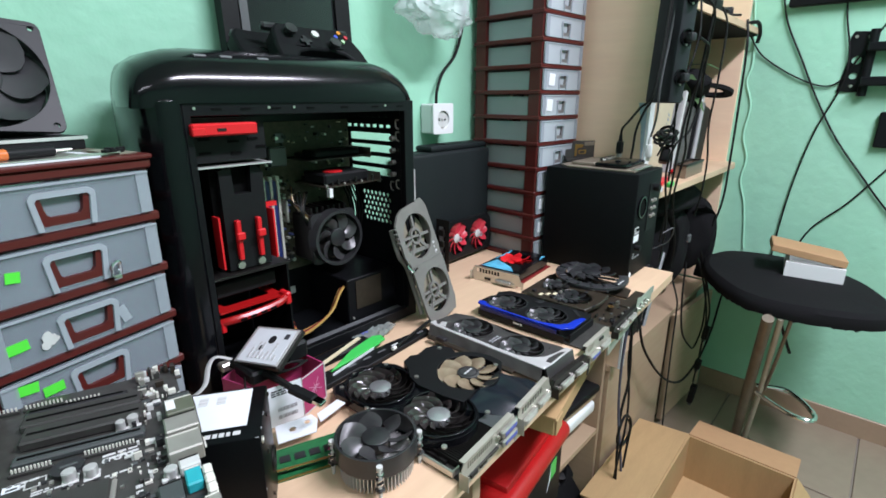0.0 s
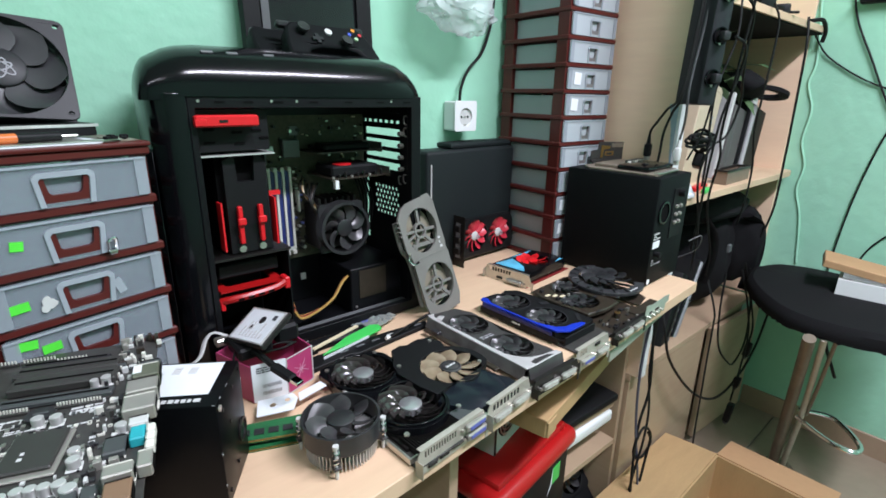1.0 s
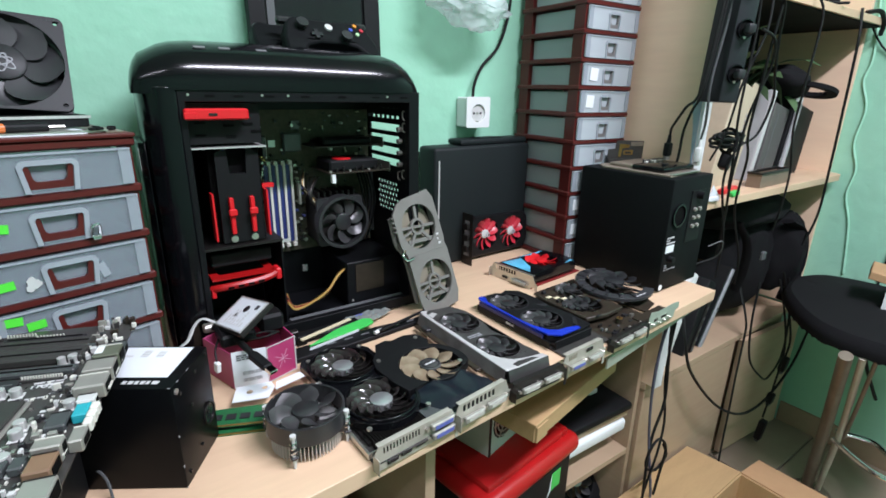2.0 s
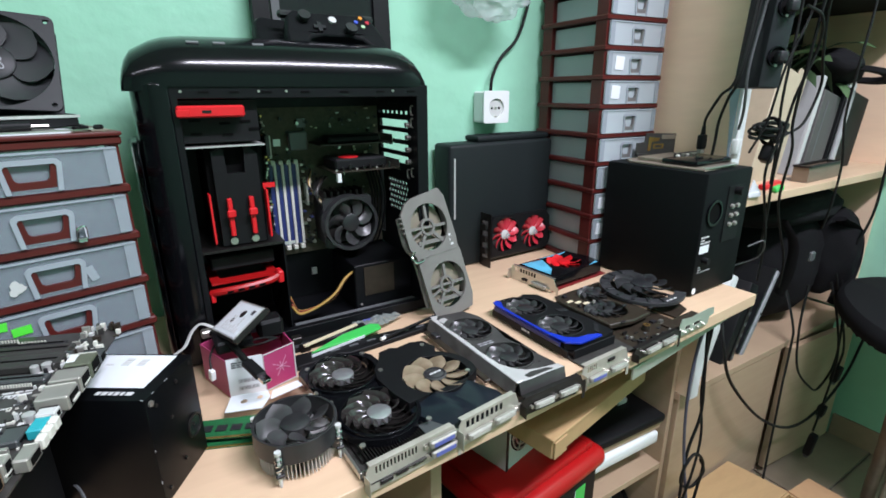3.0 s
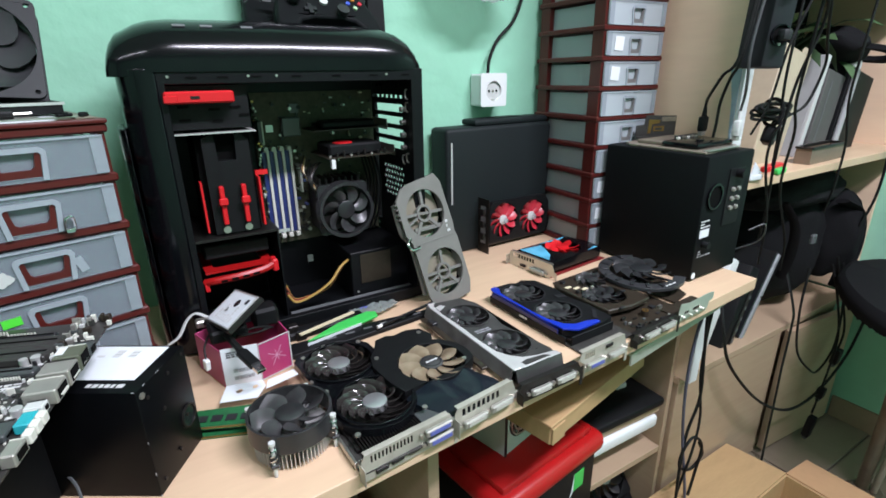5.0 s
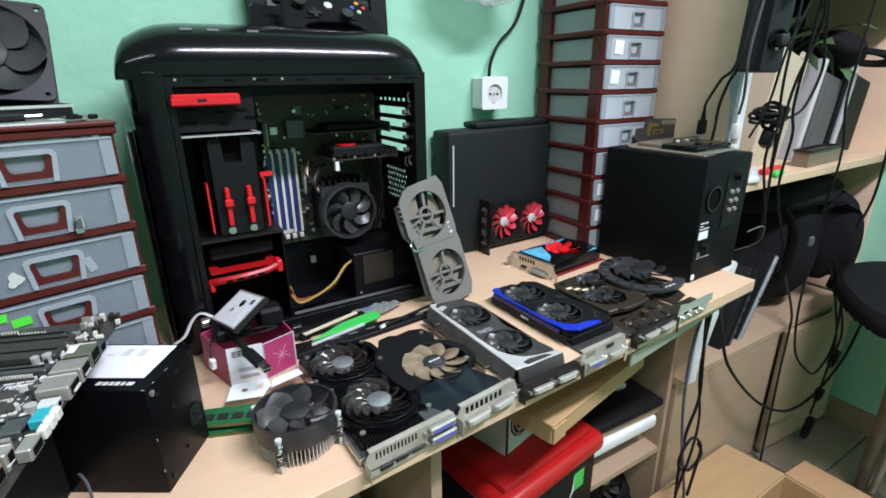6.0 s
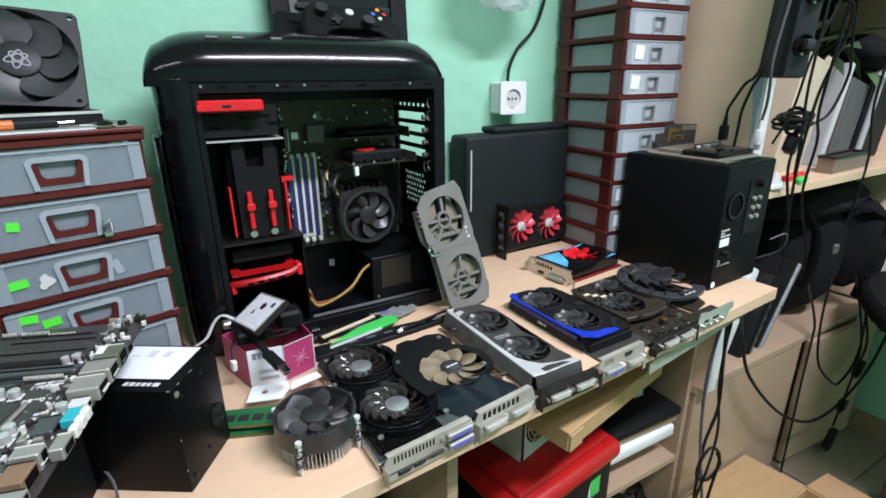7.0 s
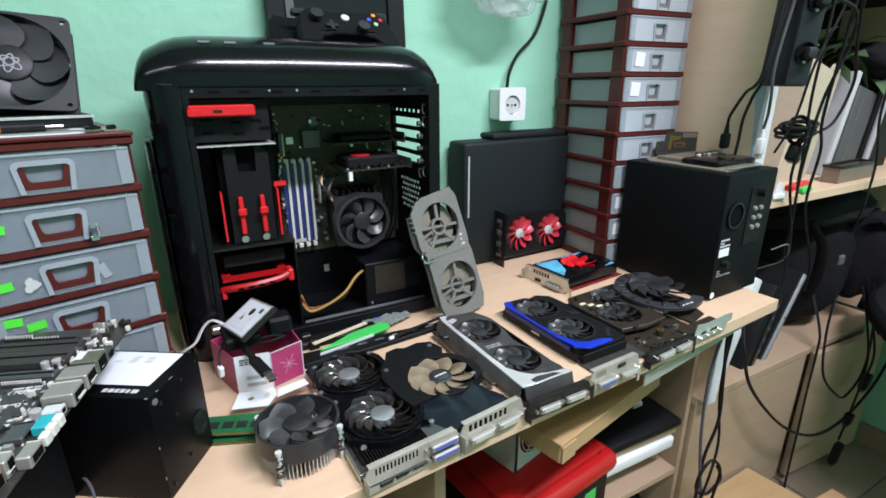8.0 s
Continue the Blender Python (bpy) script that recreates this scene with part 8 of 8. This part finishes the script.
cable([(RX, 0.41, 1.75), (RX, 0.404, 1.434), (RX, 0.32, 1.235), (RX, 0.209, 1.028), (RX, 0.096, 0.877), (RX, 0.028, 0.793), (RX, -0.1, 0.65), (RX, -0.2, 0.6)], 0.0028, CABLE, WC)
cable([(RX, 0.27, 1.75), (RX, 0.24, 1.414), (RX - 0.004, 0.207, 1.263), (RX - 0.004, 0.206, 1.164), (RX, 0.251, 1.017), (RX, 0.281, 0.837), (RX, 0.296, 0.634), (RX, 0.30, 0.4)], 0.0026, CABLE, WC)
cable([(2.05, 0.50, 1.348), (2.10, 0.485, 1.335), (RX, 0.434, 1.258), (RX, 0.311, 1.18), (RX, 0.225, 1.166), (RX - 0.012, 0.171, 1.26), (RX - 0.012, 0.12, 1.36), (RX, 0.05, 1.5)], 0.0026, CABLE, WC)
cable([(RX, -0.2, 1.35), (RX, -0.05, 1.07), (RX, 0.052, 0.913), (RX, 0.123, 0.801), (RX, 0.214, 0.68), (RX, 0.25, 0.5)], 0.0028, CABLE, WC)
cable([(2.00, 0.47, 1.352), (2.04, 0.45, 1.356), (2.09, 0.45, 1.33), (2.10, 0.455, 1.30)], 0.006, CABLE, "thick cable joint at the shelf corner")
# Thin green cord stands in for a wavy crack in the paint.
cable([(RX + 0.003, 0.486, 1.436), (RX + 0.003, 0.462, 1.25), (RX + 0.003, 0.470, 1.18), (RX + 0.003, 0.446, 1.1), (RX + 0.003, 0.452, 1.0), (RX + 0.003, 0.430, 0.92), (RX + 0.003, 0.436, 0.84), (RX + 0.003, 0.41, 0.75), (RX + 0.003, 0.388, 0.592)], 0.003, GREEN_WALL, "wavy green ridge drawing a paint crack on the wall", 0.6)
mw = thing("wall_mount", pose(WX, 0, 0), "black steel television wall mount with swivel arms", "wall mount")
ux2 = Matrix(((0, 0, -1, 0), (1, 0, 0, 0), (0, 1, 0, 0), (0, 0, 0, 1)))
part("wall_plate", plate(B(), [(0.219, 1.143), (0.161, 1.142), (0.152, 1.16), (0.158, 1.20), (0.150, 1.314), (0.204, 1.318), (0.211, 1.30), (0.205, 1.24)], [circle(0.185, 1.235, 0.012, 20), circle(0.185, 1.19, 0.010, 20), circle(0.165, 1.3, 0.004, 10), circle(0.197, 1.302, 0.004, 10), circle(0.185, 1.16, 0.005, 10)], 0.0005, 0.005, ux2), BLACK_STEEL, mw, bevel=0.001)
part("arm", box(B(), -0.045, -0.18, 1.258, -0.006, 0.165, 1.282, bev=0.003), BLACK_STEEL, mw)
part("arm", box(B(), -0.045, -0.18, 1.160, -0.006, 0.165, 1.186, bev=0.003), BLACK_STEEL, mw)
part("pivot", cyl(B(), 0.012, 1.13, 1.32, pose(-0.014, 0.155, 0), seg=16), BLACK_STEEL, mw)
for y, z in ((0.165, 1.3), (0.197, 1.302), (0.185, 1.16)):
    part("bolt", cyl(B(), 0.005, 0.005, 0.009, ux2, x=y, y=z, seg=6), STEEL, mw)
part("side_plate", box(B(), -0.02, -0.1, 0.98, -0.001, 0.098, 1.085, bev=0.003), BLACK_STEEL, mw)
tvb = thing("wall_shelf_bracket", pose(WX, 0, 0), "black metal bar fixed to the wall", "wall bracket")
part("bar", box(B(), -0.03, -0.4, 1.40, -0.0005, 0.385, 1.425, bev=0.003), BLACK_STEEL, tvb)

# ---- on the loudspeaker ----
ex = thing("disk_drive", pose(1.092, 0.428, 0.9785, 0, 0, 3), "flat silver and black drive unit on the loudspeaker", "drive")
part("tray_plate", plate(B(), [(0.0, 0.0), (0.118, 0.004), (0.138, 0.02), (0.138, 0.165), (0.02, 0.172), (0.0, 0.15)], [rect(0.02, 0.014, 0.05, 0.02)], 0.0, 0.004), DULL_TAN, ex, bevel=0.0008)
part("folded_lip", box(B(), 0.006, -0.0012, 0.0042, 0.11, 0.010, 0.0062, bev=0.0006), STEEL, ex)
part("case", box(B(), 0.012, 0.022, 0.0043, 0.132, 0.092, 0.0145, bev=0.004, seg=2), BLACK_GLOSS, ex)
part("rear_sheet", box(B(), 0.024, 0.096, 0.0043, 0.136, 0.15, 0.0105, bev=0.001), DULL_TAN, ex)
row = part("socket_row", box(B(), 0.072, 0.0935, 0.0107, 0.136, 0.104, 0.0175, bev=0.0008), CHIP, ex)
for k, (x, mt) in enumerate(((0.064, IVORY), (0.083, STEEL), (0.096, IVORY), (0.112, STEEL), (0.124, IVORY))):
    part("socket", box(B(), x - 0.004, 0.088, 0.0108, x + 0.004, 0.0932, 0.0165 + 0.001 * (k % 2), bev=0.0006), mt, row)
gd = thing("adapter_card", pose(1.152, 0.620, 0.9825, 0, 0, -20), "small dark adapter card with gold window standing upright", "adapter card")
part("board", plate(B(), [(0.0, 0.0), (0.09, 0.0), (0.09, 0.044), (0.02, 0.046), (0.018, 0.028), (0.0, 0.026)], (), 0.0, 0.002, UP), PCB_DARK, gd)
part("gold_window", plate(B(), [(0.026, 0.010), (0.032, 0.010), (0.034, 0.028), (0.05, 0.03), (0.052, 0.036), (0.027, 0.038)], (), 0.0022, 0.0032, UP), COPPER, gd)
part("gold_window", plate(B(), rect(0.038, 0.014, 0.062, 0.024), [rect(0.042, 0.016, 0.058, 0.021)], 0.0022, 0.003, UP), COPPER, gd)
part("edge_strip", box(B(), 0.055, -0.0036, 0.033, 0.088, -0.0022, 0.042), DULL_TAN, gd)
part("base_foot", box(B(), 0.0, -0.008, -0.0002, 0.09, -0.0023, 0.005), PCB_DARK, gd)
for k, (x, y, z, mt) in enumerate(((1.212, 0.515, 0.9965, BLACK_MATT), (1.209, 0.447, 0.9935, PALE_BOX))):
    cn = thing("cable_plug", pose(x, y, z, 0, 0, 10 * k), "moulded cable plug standing in the drive sockets", "plug")
    part("body", box(B(), -0.009, -0.006, 0.006, 0.009, 0.006, 0.034, bev=0.003, seg=2), mt, cn)
    part("shell", box(B(), -0.007, -0.004, -0.002, 0.007, 0.004, 0.0058, bev=0.0008), PORT_METAL, cn)
    part("strain_relief", cyl(B(), 0.0048, 0.0342, 0.05, seg=12, r2=0.0032), mt, cn)
cable([(1.225, 0.40, 0.83), (1.25, 0.385, 0.84), (1.27, 0.40, 0.80), (1.26, 0.45, 0.76), (1.28, 0.47, 0.70)], 0.0013, GREY_CABLE, "thin grey lead from the loudspeaker")
for k, z in enumerate((1.164, 1.110)):
    wt = thing("paper_tag", pose(1.057, 0.637, 0, 0, 0, -3) @ pose(0.036 - 0.004 * k, -0.0022, z, 90, 4, 0), "white paper tag on a drawer front", "paper tag", "paper tags")
    part("tag", box(B(), -0.0115, -0.0125, 0, 0.0115, 0.0125, 0.0005), PAPER, wt)
for k, z in enumerate((0.888, 0.832)):
    wt = thing("paper_tag", pose(1.057, 0.637, 0, 0, 0, -3) @ pose(0.022, -0.0022, z, 90, 3, 0), "white paper tag on a drawer front", "paper tag", "paper tags")
    part("tag", box(B(), -0.009, -0.012, 0, 0.009, 0.012, 0.0005), PAPER, wt)

# ---- floor tiles ----
tile_me = mesh_of("tile", box(B(), 0.002, 0.002, 0, 0.396, 0.396, 0.0058, bev=0.0012), FLOOR_TILE, False)
for i in range(-6, 6):
    for j in range(-7, 3):
        x, y = 0.12 + i * 0.4, -0.06 + j * 0.4
        x0, x1, y0, y1 = max(x, LX), min(x + 0.398, WX), max(y, FY), min(y + 0.398, WY)
        if x1 - x0 < 0.02 or y1 - y0 < 0.02:
            continue
        whole = x1 - x0 > 0.397 and y1 - y0 > 0.397
        o_ = new("tile", tile_me if whole else mesh_of("tile", box(B(), x0 - x + 0.002, y0 - y + 0.002, 0, x1 - x - 0.002, y1 - y - 0.002, 0.0058, bev=0.0012), FLOOR_TILE, False))
        o_.parent = floor
        o_.matrix_local = pose(x, y, -0.006)
